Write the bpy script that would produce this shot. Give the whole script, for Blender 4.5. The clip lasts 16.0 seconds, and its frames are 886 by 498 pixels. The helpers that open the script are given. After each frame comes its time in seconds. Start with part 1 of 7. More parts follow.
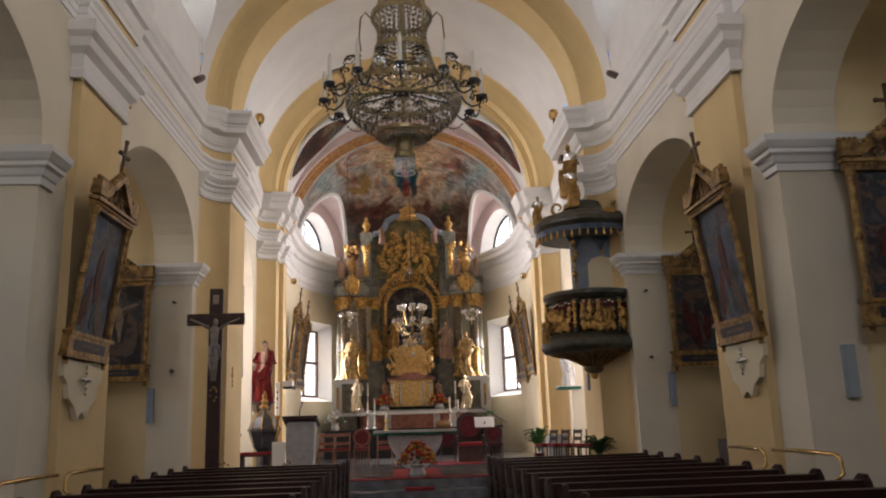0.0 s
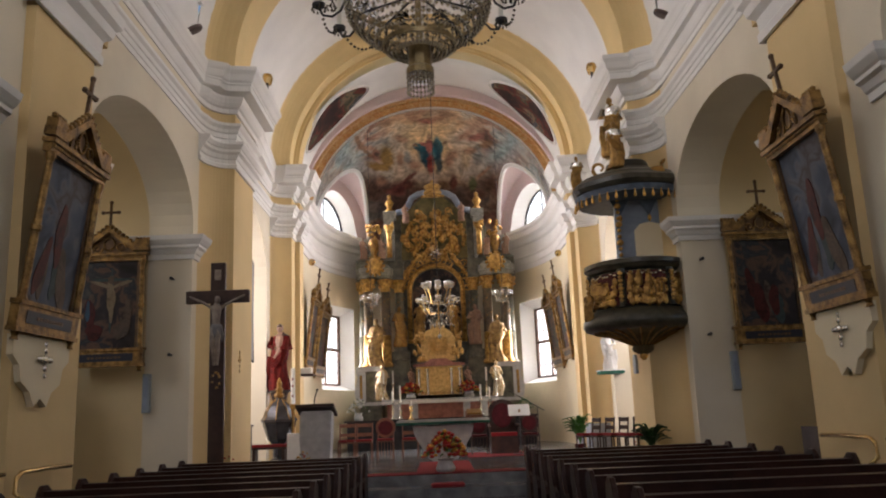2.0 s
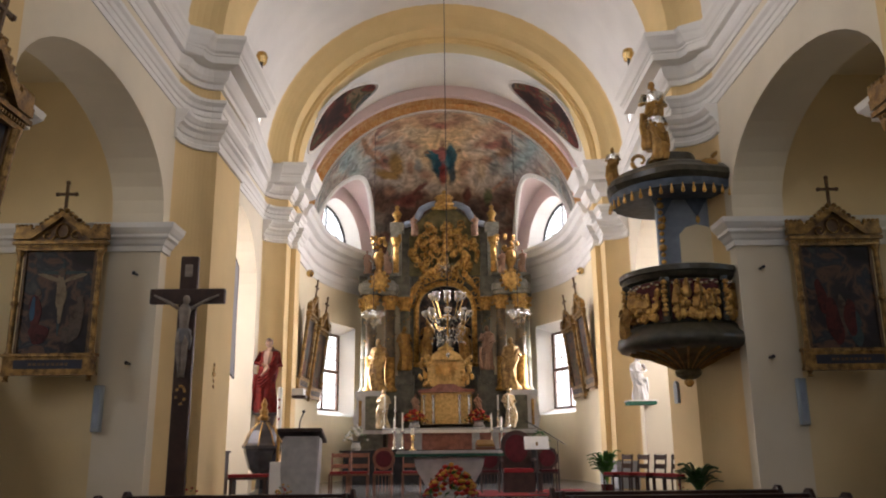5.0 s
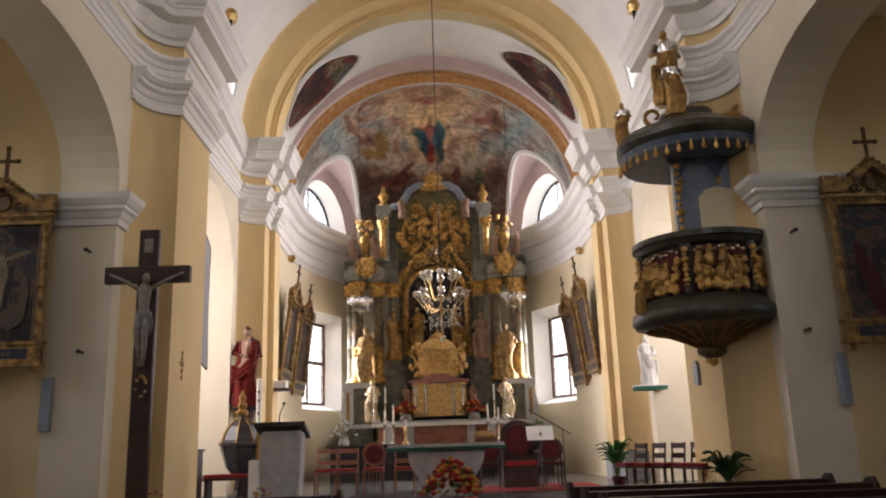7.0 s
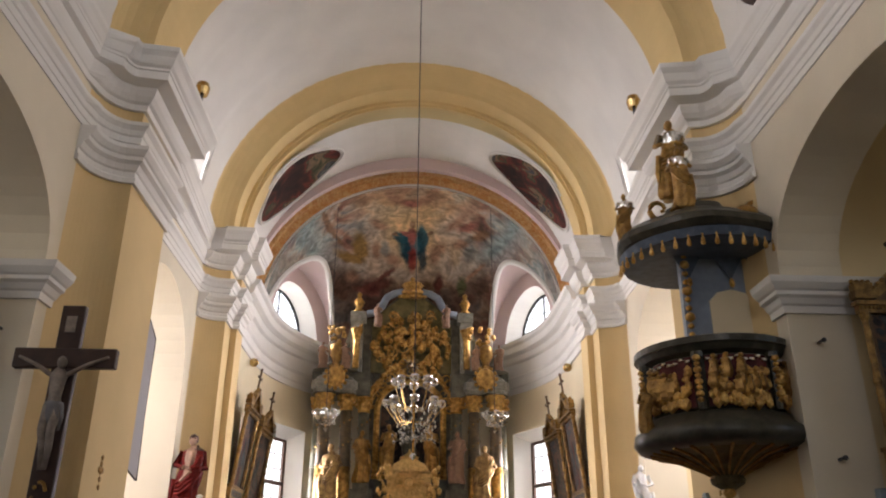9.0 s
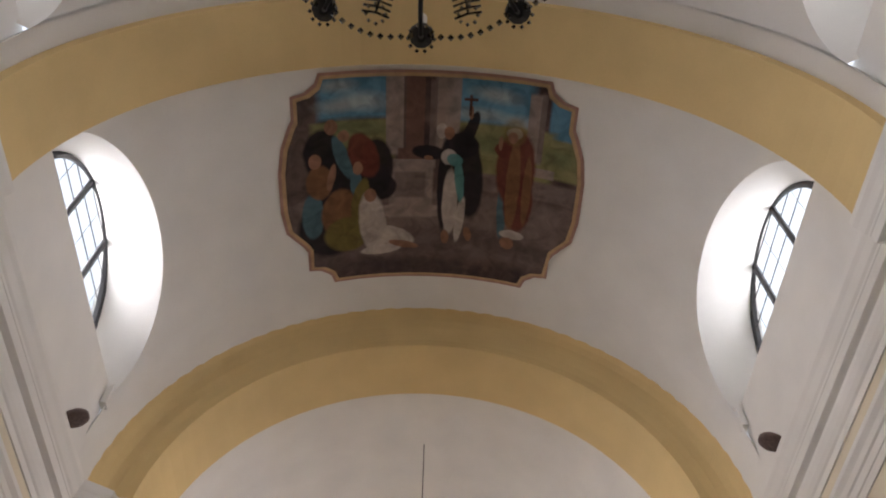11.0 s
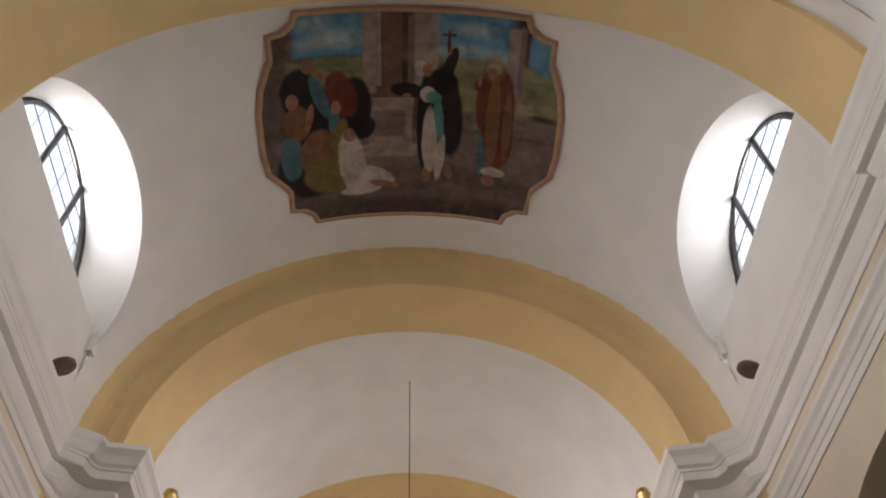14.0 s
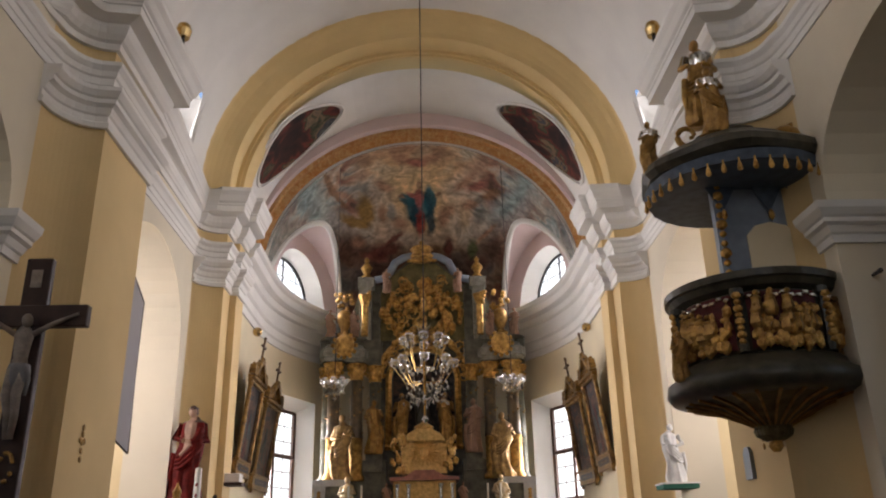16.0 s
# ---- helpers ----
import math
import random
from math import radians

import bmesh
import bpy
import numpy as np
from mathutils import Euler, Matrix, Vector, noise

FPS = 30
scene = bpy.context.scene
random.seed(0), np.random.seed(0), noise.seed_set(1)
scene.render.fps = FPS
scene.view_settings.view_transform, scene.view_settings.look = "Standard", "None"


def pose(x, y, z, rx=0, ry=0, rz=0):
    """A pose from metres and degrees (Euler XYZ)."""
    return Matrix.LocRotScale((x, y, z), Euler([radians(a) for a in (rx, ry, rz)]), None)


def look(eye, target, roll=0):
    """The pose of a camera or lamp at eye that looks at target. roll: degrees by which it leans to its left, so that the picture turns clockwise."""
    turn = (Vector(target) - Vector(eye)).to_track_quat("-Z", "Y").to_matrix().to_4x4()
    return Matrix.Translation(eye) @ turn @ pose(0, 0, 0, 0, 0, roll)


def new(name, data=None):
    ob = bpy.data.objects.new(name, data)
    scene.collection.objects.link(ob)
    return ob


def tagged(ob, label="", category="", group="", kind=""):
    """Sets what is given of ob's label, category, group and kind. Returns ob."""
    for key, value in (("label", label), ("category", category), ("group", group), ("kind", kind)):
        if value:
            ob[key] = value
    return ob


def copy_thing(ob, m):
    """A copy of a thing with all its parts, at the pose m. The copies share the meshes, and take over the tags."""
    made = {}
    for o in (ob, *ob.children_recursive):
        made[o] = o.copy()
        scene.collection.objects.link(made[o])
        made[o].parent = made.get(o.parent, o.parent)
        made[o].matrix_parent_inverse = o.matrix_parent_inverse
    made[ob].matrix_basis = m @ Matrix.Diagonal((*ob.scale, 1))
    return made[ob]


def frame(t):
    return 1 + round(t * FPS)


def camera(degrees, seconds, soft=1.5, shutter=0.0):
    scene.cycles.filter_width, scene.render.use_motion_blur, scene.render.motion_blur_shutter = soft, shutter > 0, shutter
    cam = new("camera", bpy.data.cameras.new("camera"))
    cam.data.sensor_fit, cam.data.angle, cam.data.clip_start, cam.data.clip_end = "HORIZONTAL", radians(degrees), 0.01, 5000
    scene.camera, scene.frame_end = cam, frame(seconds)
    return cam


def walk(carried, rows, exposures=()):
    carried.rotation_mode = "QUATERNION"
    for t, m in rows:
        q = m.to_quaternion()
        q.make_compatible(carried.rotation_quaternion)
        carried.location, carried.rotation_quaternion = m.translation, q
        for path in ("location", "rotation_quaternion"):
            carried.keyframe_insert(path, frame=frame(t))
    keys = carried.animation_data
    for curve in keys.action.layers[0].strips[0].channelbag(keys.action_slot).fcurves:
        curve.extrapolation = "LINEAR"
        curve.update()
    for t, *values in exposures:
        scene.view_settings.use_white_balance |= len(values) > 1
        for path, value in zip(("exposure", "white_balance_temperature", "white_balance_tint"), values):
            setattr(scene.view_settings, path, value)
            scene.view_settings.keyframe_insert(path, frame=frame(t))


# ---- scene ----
cam = camera(58.1, 16.0, soft=2.0)
PATH = [
    (0, (-0.202, -3.26, 1.661), (-0.102, -1.308, 2.086), -1.9),
    (0.5, (-0.092, -2.785, 1.645), (-0.012, -0.835, 2.084), -0.1),
    (1, (-0.066, -2.291, 1.633), (-0.025, -0.335, 2.048), -0.1),
    (1.5, (-0.125, -1.768, 1.623), (-0.071, 0.189, 2.035), -2.1),
    (2, (-0.117, -1.25, 1.601), (-0.088, 0.708, 2.007), -2.3),
    (2.5, (-0.093, -0.768, 1.591), (-0.09, 1.199, 1.952), -0.6),
    (3, (-0.133, -0.316, 1.598), (-0.094, 1.635, 2.034), -0.8),
    (3.5, (-0.134, 0.097, 1.602), (-0.106, 2.045, 2.058), -1.5),
    (4, (-0.091, 0.458, 1.586), (-0.09, 2.405, 2.046), -0.4),
    (6.5, (-0.221, 2.305, 1.523), (-0.191, 4.238, 2.037), -1.6),
    (7, (-0.239, 2.696, 1.519), (-0.2, 4.64, 1.99), -1.9),
    (7.5, (-0.224, 3.1, 1.531), (-0.21, 5.034, 2.04), -0.7),
    (8, (-0.213, 3.492, 1.523), (-0.141, 5.417, 2.062), -0.1),
    (10.5, (-0.048, 5.304, 1.593), (0.012, 6.659, 3.063), 0.3),
    (11, (-0.053, 5.448, 1.562), (-0.018, 6.521, 3.25), 0.6),
    (11.5, (-0.069, 5.478, 1.54), (-0.019, 6.43, 3.298), -0.6),
    (12, (-0.093, 5.488, 1.533), (-0.023, 6.426, 3.298), -2.5),
    (12.5, (-0.108, 5.494, 1.536), (-0.035, 6.382, 3.327), -3.0),
    (13, (-0.102, 5.461, 1.548), (-0.028, 6.363, 3.331), -3.1),
    (13.5, (-0.09, 5.418, 1.568), (-0.009, 6.413, 3.302), -3.0),
    (14, (-0.1, 5.421, 1.583), (-0.009, 6.622, 3.18), -2.8),
    (14.5, (-0.098, 5.425, 1.572), (-0.002, 6.78, 3.039), -2.4),
    (15, (-0.079, 5.448, 1.547), (-0.002, 7.0, 2.807), -1.6),
    (15.5, (-0.058, 5.466, 1.514), (0.013, 7.207, 2.497), -1.3),
    (16, (-0.042, 5.483, 1.501), (0.015, 7.351, 2.213), -1.3),
]
EXPOSURES = [(0, 1.45), (4, 1.55), (8, 1.45), (10.3, 1.38), (11.5, 1.5), (13.5, 1.52), (14.6, 1.36), (15.2, 1.12), (16, 1.0)]
walk(cam, [(t, look(eye, target, roll)) for t, eye, target, roll in PATH], EXPOSURES)

# ---- light ----
world = bpy.data.worlds.new("world")
scene.world = world
world.use_nodes = True
wt = world.node_tree
sky = wt.nodes.new("ShaderNodeTexSky")
sky.sky_type = "NISHITA"
sky.sun_disc = False
sky.sun_elevation = radians(48)
sky.sun_rotation = radians(250)
wt.links.new(sky.outputs[0], wt.nodes["Background"].inputs[0])
wt.nodes["Background"].inputs[1].default_value = 0.15


def window_or_fill_lamp(x, y, z, target, w, h, power, spread=125, color=(1.0, 0.935, 0.985)):
    data = bpy.data.lights.new("window_light", "AREA")
    data.shape, data.size, data.size_y, data.energy, data.color = "RECTANGLE", w, h, power, color
    data.spread = radians(spread)
    ob = new("window_light", data)
    ob.matrix_world = look((x, y, z), target)
    return ob


for s in (-1, 1):
    # lunette windows of the nave
    for yc, p in ((11.66, 48), (6.3, 42), (-1.0, 32)):
        window_or_fill_lamp(s * 5.6, yc, 11.35, (0, yc, 10.4), 2.9, 1.75, p * (0.86 if s < 0 else 0.55), 110)
    # apse windows
    window_or_fill_lamp(s * 4.68, 28.2, 4.15, (0, 25.4, 3.4), 1.3, 2.8, 95, 95)
    window_or_fill_lamp(s * 4.5, 27.9, 9.1, (0, 25.0, 7.2), 1.6, 2.0, 85, 105)
    # high windows of the crossing
    window_or_fill_lamp(s * 5.45, 18.9, 9.95, (0, 18.9, 10.5), 1.9, 1.2, 24, 115)
    # lamps added at unseen openings to brighten the chapels
    for yc, p in ((11.2, 9 if s < 0 else 2.5), (3.9, 2.5)):
        window_or_fill_lamp(s * 8.85, yc, 4.9, (0, yc, 3.6), 1.3, 2.4, p, 160)
# stands in for the unseen window beyond the bright north arch
window_or_fill_lamp(-8.5, 18.7, 4.6, (0, 22.5, 4.0), 2.6, 3.6, 120)
# added fill on the south side for the altar front, no opening built
window_or_fill_lamp(8.5, 18.7, 4.6, (0, 22.5, 4.0), 2.6, 3.6, 100)
# added fill through a made-up west opening, brightens the vault and altar front
window_or_fill_lamp(0, -8.95, 9.0, (0, 14.0, 9.6), 3.4, 3.0, 55)


# ---- materials ----
def mat(name, base, rough=0.8, metal=0.0, var=0.12, scale=3.0, fine=60.0, bump=0.1, spec=0.4, second=None):
    m = bpy.data.materials.new(name)
    m.use_nodes = True
    nt = m.node_tree
    b = nt.nodes["Principled BSDF"]
    b.inputs["Roughness"].default_value = rough
    b.inputs["Metallic"].default_value = metal
    b.inputs["Specular IOR Level"].default_value = spec
    co = nt.nodes.new("ShaderNodeTexCoord")
    n1 = nt.nodes.new("ShaderNodeTexNoise")
    n1.inputs["Scale"].default_value, n1.inputs["Detail"].default_value = scale, 5
    n2 = nt.nodes.new("ShaderNodeTexNoise")
    n2.inputs["Scale"].default_value, n2.inputs["Detail"].default_value = fine, 4
    for n in (n1, n2):
        nt.links.new(co.outputs["Object"], n.inputs["Vector"])
    ramp = nt.nodes.new("ShaderNodeValToRGB")
    lo = second or tuple(c * (1 - var) for c in base)
    hi = base if second else tuple(min(1, c * (1 + var * 0.6)) for c in base)
    ramp.color_ramp.elements[0].position, ramp.color_ramp.elements[1].position = 0.35, 0.65
    ramp.color_ramp.elements[0].color, ramp.color_ramp.elements[1].color = (*lo, 1), (*hi, 1)
    mix = nt.nodes.new("ShaderNodeMixRGB")
    mix.inputs[0].default_value = 0.3
    nt.links.new(n1.outputs[0], mix.inputs[1])
    nt.links.new(n2.outputs[0], mix.inputs[2])
    nt.links.new(mix.outputs[0], ramp.inputs[0])
    nt.links.new(ramp.outputs[0], b.inputs["Base Color"])
    bp = nt.nodes.new("ShaderNodeBump")
    bp.inputs["Strength"].default_value, bp.inputs["Distance"].default_value = bump, 0.02
    nt.links.new(n2.outputs[0], bp.inputs["Height"])
    nt.links.new(bp.outputs[0], b.inputs["Normal"])
    return m


WHITE = mat("white_limewash", (0.78, 0.76, 0.72), var=0.06, scale=1.2)
CREAM = mat("cream_limewash", (0.76, 0.66, 0.46), var=0.07, scale=1.0)
OCHRE = mat("ochre_limewash", (0.72, 0.54, 0.26), var=0.08, scale=1.0)
PALEYELLOW = mat("pale_yellow_limewash", (0.76, 0.61, 0.35), var=0.09, scale=0.9)
IVORY = mat("ivory_limewash", (0.72, 0.645, 0.5), var=0.08, scale=0.8)
PINK = mat("pink_limewash", (0.66, 0.52, 0.5), var=0.08, scale=1.0)
WOOD = mat("dark_pew_wood", (0.03, 0.011, 0.008), rough=0.45, var=0.5, scale=4, fine=40, bump=0.15, spec=0.25)
MARBLE = mat("grey_marble", (0.2, 0.2, 0.205), rough=0.2, var=0.45, scale=4, bump=0.02, spec=0.5)


GOLD = mat("gilding", (0.82, 0.52, 0.16), rough=0.48, metal=0.7, var=0.5, scale=9, fine=45, bump=0.4, second=(0.24, 0.12, 0.035))
OLDGOLD = mat("worn_gilding", (0.5, 0.3, 0.09), rough=0.42, metal=0.75, var=0.5, scale=8, fine=50, bump=0.4, second=(0.2, 0.11, 0.04))
BRASS = mat("brass", (0.6, 0.42, 0.18), rough=0.25, metal=1.0, var=0.25, scale=10, bump=0.05)
AGEDBRASS = mat("tarnished_brass", (0.3, 0.23, 0.12), rough=0.35, metal=0.9, var=0.4, scale=12, bump=0.1)
SILVER = mat("silvered_metal", (0.75, 0.73, 0.68), rough=0.22, metal=1.0, var=0.2, scale=10, bump=0.05)
IRON = mat("dark_iron", (0.035, 0.033, 0.035), rough=0.5, var=0.3)
BROWN = mat("brown_window_wood", (0.11, 0.05, 0.03), rough=0.5, var=0.3)
GREENMARBLE = mat("grey_green_marbling", (0.2, 0.19, 0.135), rough=0.45, var=0.4, scale=5, bump=0.04, second=(0.07, 0.068, 0.05))
ALTARSTONE = mat("pale_grey_green_marbling", (0.42, 0.42, 0.37), rough=0.4, var=0.4, scale=7, bump=0.04, second=(0.2, 0.2, 0.165))
BRIGHTGOLD = mat("bright_gilding", (0.92, 0.64, 0.26), rough=0.4, metal=0.55, var=0.3, scale=10, fine=45, bump=0.3, second=(0.55, 0.33, 0.1))
OLIVE = mat("olive_gold_ground", (0.3, 0.25, 0.1), rough=0.55, var=0.4, scale=5, bump=0.1, second=(0.13, 0.12, 0.05))
BLUEGREY = mat("blue_grey_paint", (0.26, 0.31, 0.39), rough=0.5, var=0.2, scale=5)
DARKGREEN = mat("dark_marbled_wood", (0.055, 0.05, 0.034), rough=0.35, var=0.5, scale=7, bump=0.05)
REDMARBLE = mat("red_marble", (0.4, 0.16, 0.11), rough=0.3, var=0.4, scale=6, bump=0.03)
LIGHTSTONE = mat("white_marble", (0.6, 0.59, 0.58), rough=0.35, var=0.2, scale=6, bump=0.03, second=(0.42, 0.42, 0.43))
BLACKSTONE = mat("black_marble", (0.03, 0.03, 0.033), rough=0.25, var=0.4, scale=6, bump=0.02)
RED = mat("red_cloth", (0.24, 0.014, 0.018), rough=0.9, var=0.25, scale=12, bump=0.3)
DARKRED = mat("dark_red_velvet", (0.08, 0.006, 0.01), rough=0.9, var=0.3, scale=12, bump=0.3)
ROBE = mat("red_painted_wood", (0.13, 0.009, 0.006), rough=0.65, var=0.5, scale=9, bump=0.1, spec=0.15)
SKIN = mat("flesh_painted_wood", (0.36, 0.22, 0.15), rough=0.6, var=0.25, scale=9, bump=0.1)
GREYPAINT = mat("grey_enamel", (0.3, 0.34, 0.37), rough=0.5, var=0.1)
CHAIRWOOD = mat("reddish_chair_wood", (0.19, 0.075, 0.04), rough=0.45, var=0.35, scale=6, bump=0.1)
CLOTH = mat("white_cloth", (0.78, 0.77, 0.74), rough=0.9, var=0.06, scale=10, bump=0.2)
GREENCLOTH = mat("green_cloth", (0.03, 0.13, 0.09), rough=0.9, var=0.2, scale=10)
WAX = mat("candle_wax", (0.8, 0.77, 0.68), rough=0.5, var=0.05)
LEAF = mat("leaf_green", (0.06, 0.16, 0.03), rough=0.5, var=0.5, scale=14)
PETAL = mat("red_petals", (0.42, 0.03, 0.02), rough=0.7, var=0.5, scale=16)
PETAL2 = mat("yellow_petals", (0.6, 0.33, 0.05), rough=0.7, var=0.4, scale=16)
PLASTERFIG = mat("white_painted_plaster", (0.72, 0.71, 0.69), rough=0.6, var=0.1, scale=9)
DARKWOOD = mat("black_brown_wood", (0.045, 0.022, 0.016), rough=0.45, var=0.4, scale=6, bump=0.1)
DISC = mat("brown_speaker_grille", (0.13, 0.09, 0.08), rough=0.7, var=0.3, scale=20)


def glass(name, tint, rough, mixin):
    m = bpy.data.materials.new(name)
    m.use_nodes = True
    nt = m.node_tree
    nt.nodes.remove(nt.nodes["Principled BSDF"])
    tr, gl, mx = nt.nodes.new("ShaderNodeBsdfTransparent"), nt.nodes.new("ShaderNodeBsdfGlossy"), nt.nodes.new("ShaderNodeMixShader")
    tr.inputs[0].default_value, gl.inputs[0].default_value = (*tint, 1), (1, 1, 1, 1)
    gl.inputs["Roughness"].default_value = rough
    mx.inputs[0].default_value = mixin
    nt.links.new(tr.outputs[0], mx.inputs[1])
    nt.links.new(gl.outputs[0], mx.inputs[2])
    nt.links.new(mx.outputs[0], nt.nodes["Material Output"].inputs[0])
    return m


GLASS = glass("window_glass", (0.95, 0.97, 0.98), 0.1, 0.06)
CRYSTAL = glass("cut_crystal", (0.64, 0.63, 0.61), 0.1, 0.42)
DARKCRYSTAL = glass("smoky_crystal", (0.12, 0.115, 0.11), 0.08, 0.2)


def painted(name, stops, scale=2.2, seed=0.0, warp=1.5, rough=0.55):
    """A painted surface: soft cloudy fields of the given colours."""
    m = bpy.data.materials.new(name)
    m.use_nodes = True
    nt = m.node_tree
    b = nt.nodes["Principled BSDF"]
    b.inputs["Roughness"].default_value = rough
    b.inputs["Specular IOR Level"].default_value = 0.15
    co, mp = nt.nodes.new("ShaderNodeTexCoord"), nt.nodes.new("ShaderNodeMapping")
    mp.inputs["Location"].default_value = (seed, seed * 0.7, seed * 1.3)
    n1, vo, ad, rp = nt.nodes.new("ShaderNodeTexNoise"), nt.nodes.new("ShaderNodeTexVoronoi"), nt.nodes.new("ShaderNodeMixRGB"), nt.nodes.new("ShaderNodeValToRGB")
    n1.inputs["Scale"].default_value, n1.inputs["Detail"].default_value, n1.inputs["Distortion"].default_value = scale, 6, warp
    vo.feature = "SMOOTH_F1"
    vo.inputs["Scale"].default_value = scale * 1.6
    ad.inputs[0].default_value = 0.45
    nt.links.new(co.outputs["Object"], mp.inputs["Vector"])
    nt.links.new(mp.outputs[0], n1.inputs["Vector"])
    mw = nt.nodes.new("ShaderNodeMixRGB")
    mw.inputs[0].default_value = 0.25
    nt.links.new(mp.outputs[0], mw.inputs[1])
    nt.links.new(n1.outputs[1], mw.inputs[2])
    nt.links.new(mw.outputs[0], vo.inputs["Vector"])
    nt.links.new(n1.outputs[0], ad.inputs[1])
    nt.links.new(vo.outputs["Color"], ad.inputs[2])
    nt.links.new(ad.outputs[0], rp.inputs[0])
    cr = rp.color_ramp
    while len(cr.elements) < len(stops):
        cr.elements.new(0.5)
    for e, (p, c) in zip(cr.elements, stops):
        e.position, e.color = p, (*c, 1)
    nt.links.new(rp.outputs[0], b.inputs["Base Color"])
    return m


DARKOIL = painted("dark_oil_paint", ((0.3, (0.02, 0.017, 0.015)), (0.45, (0.035, 0.03, 0.03)), (0.52, (0.12, 0.07, 0.05)), (0.58, (0.03, 0.035, 0.04)), (0.7, (0.1, 0.09, 0.08))), 2.6, 3.1)
BLUEOIL = painted("blue_grey_oil_paint", ((0.3, (0.025, 0.03, 0.045)), (0.45, (0.06, 0.075, 0.11)), (0.53, (0.1, 0.11, 0.135)), (0.6, (0.06, 0.045, 0.045)), (0.72, (0.12, 0.13, 0.15))), 2.4, 7.7)
MEDAL = painted("medallion_paint", ((0.3, (0.012, 0.01, 0.009)), (0.42, (0.05, 0.018, 0.014)), (0.47, (0.15, 0.03, 0.022)), (0.5, (0.03, 0.05, 0.025)), (0.55, (0.22, 0.15, 0.09)), (0.6, (0.04, 0.05, 0.06)), (0.7, (0.12, 0.13, 0.12))), 1.4, 1.2)
BAND = painted("orange_scrollwork", ((0.35, (0.55, 0.27, 0.1)), (0.47, (0.62, 0.36, 0.15)), (0.52, (0.7, 0.5, 0.25)), (0.58, (0.55, 0.28, 0.11)), (0.7, (0.65, 0.42, 0.2))), 9.0, 0.0, 0.6)


def fresco():
    m = painted("apse_fresco", ((0.28, (0.1, 0.06, 0.05)), (0.4, (0.26, 0.13, 0.1)), (0.47, (0.34, 0.24, 0.18)), (0.53, (0.42, 0.35, 0.29)), (0.6, (0.24, 0.27, 0.27)), (0.7, (0.4, 0.38, 0.36))), 1.3, 4.0, 1.2)
    nt = m.node_tree
    b = nt.nodes["Principled BSDF"]
    rp = [n for n in nt.nodes if n.type == "VALTORGB"][0]
    co = [n for n in nt.nodes if n.type == "TEX_COORD"][0]
    # warm glory in the middle, teal sky at the flanks, dark clouds below
    sep = nt.nodes.new("ShaderNodeSeparateXYZ")
    nt.links.new(co.outputs["Object"], sep.inputs[0])
    cur = rp.outputs[0]
    ab = nt.nodes.new("ShaderNodeMath")
    ab.operation = "ABSOLUTE"
    nt.links.new(sep.outputs[0], ab.inputs[0])
    def blend(src, lo, hi, color, amount, cur):
        mr = nt.nodes.new("ShaderNodeMapRange")
        mr.inputs["From Min"].default_value, mr.inputs["From Max"].default_value, mr.inputs["To Max"].default_value = lo, hi, amount
        nt.links.new(src, mr.inputs["Value"])
        mx = nt.nodes.new("ShaderNodeMixRGB")
        mx.inputs[2].default_value = (*color, 1)
        nt.links.new(mr.outputs[0], mx.inputs[0])
        nt.links.new(cur, mx.inputs[1])
        return mx.outputs[0]
    cur = blend(ab.outputs[0], 2.6, 4.1, (0.22, 0.36, 0.38), 0.5, cur)
    vm = nt.nodes.new("ShaderNodeVectorMath")
    vm.operation = "DISTANCE"
    vm.inputs[1].default_value = (0, 28.2, 11.0)
    nt.links.new(co.outputs["Object"], vm.inputs[0])
    cur = blend(vm.outputs["Value"], 2.2, 0.3, (0.68, 0.5, 0.28), 0.7, cur)
    # soft-edged painted fields: x across, v metres up along the curve of the conch
    lat = nt.nodes.new("ShaderNodeMath")
    lat.operation = "MULTIPLY_ADD"
    lat.inputs[1].default_value, lat.inputs[2].default_value = 1 / 4.16, -7.9 / 4.16
    nt.links.new(sep.outputs[2], lat.inputs[0])
    asn = nt.nodes.new("ShaderNodeMath")
    asn.operation = "ARCSINE"
    nt.links.new(lat.outputs[0], asn.inputs[0])
    arcl = nt.nodes.new("ShaderNodeMath")
    arcl.operation = "MULTIPLY"
    arcl.inputs[1].default_value = 4.16
    nt.links.new(asn.outputs[0], arcl.inputs[0])
    uv = nt.nodes.new("ShaderNodeCombineXYZ")
    nt.links.new(sep.outputs[0], uv.inputs[0])
    nt.links.new(arcl.outputs[0], uv.inputs[1])
    ns = nt.nodes.new("ShaderNodeTexNoise")
    ns.inputs["Scale"].default_value, ns.inputs["Detail"].default_value, ns.inputs["Roughness"].default_value = 3.2, 5, 0.65
    nt.links.new(co.outputs["Object"], ns.inputs["Vector"])
    wob = nt.nodes.new("ShaderNodeVectorMath")
    wob.operation = "MULTIPLY_ADD"
    wob.inputs[1].default_value = (0.26, 0.26, 0)
    nt.links.new(ns.outputs["Color"], wob.inputs[0])
    nt.links.new(uv.outputs[0], wob.inputs[2])

    def fields(color, soft, strength, *ellipses):
        nonlocal cur
        for x, v, w, h, tilt in ellipses:
            mp = nt.nodes.new("ShaderNodeMapping")
            mp.vector_type = "TEXTURE"
            mp.inputs["Location"].default_value = (x + 0.13, v + 0.13, 0)
            mp.inputs["Rotation"].default_value = (0, 0, tilt)
            mp.inputs["Scale"].default_value = (w, h, 1)
            nt.links.new(wob.outputs[0], mp.inputs["Vector"])
            ln = nt.nodes.new("ShaderNodeVectorMath")
            ln.operation = "LENGTH"
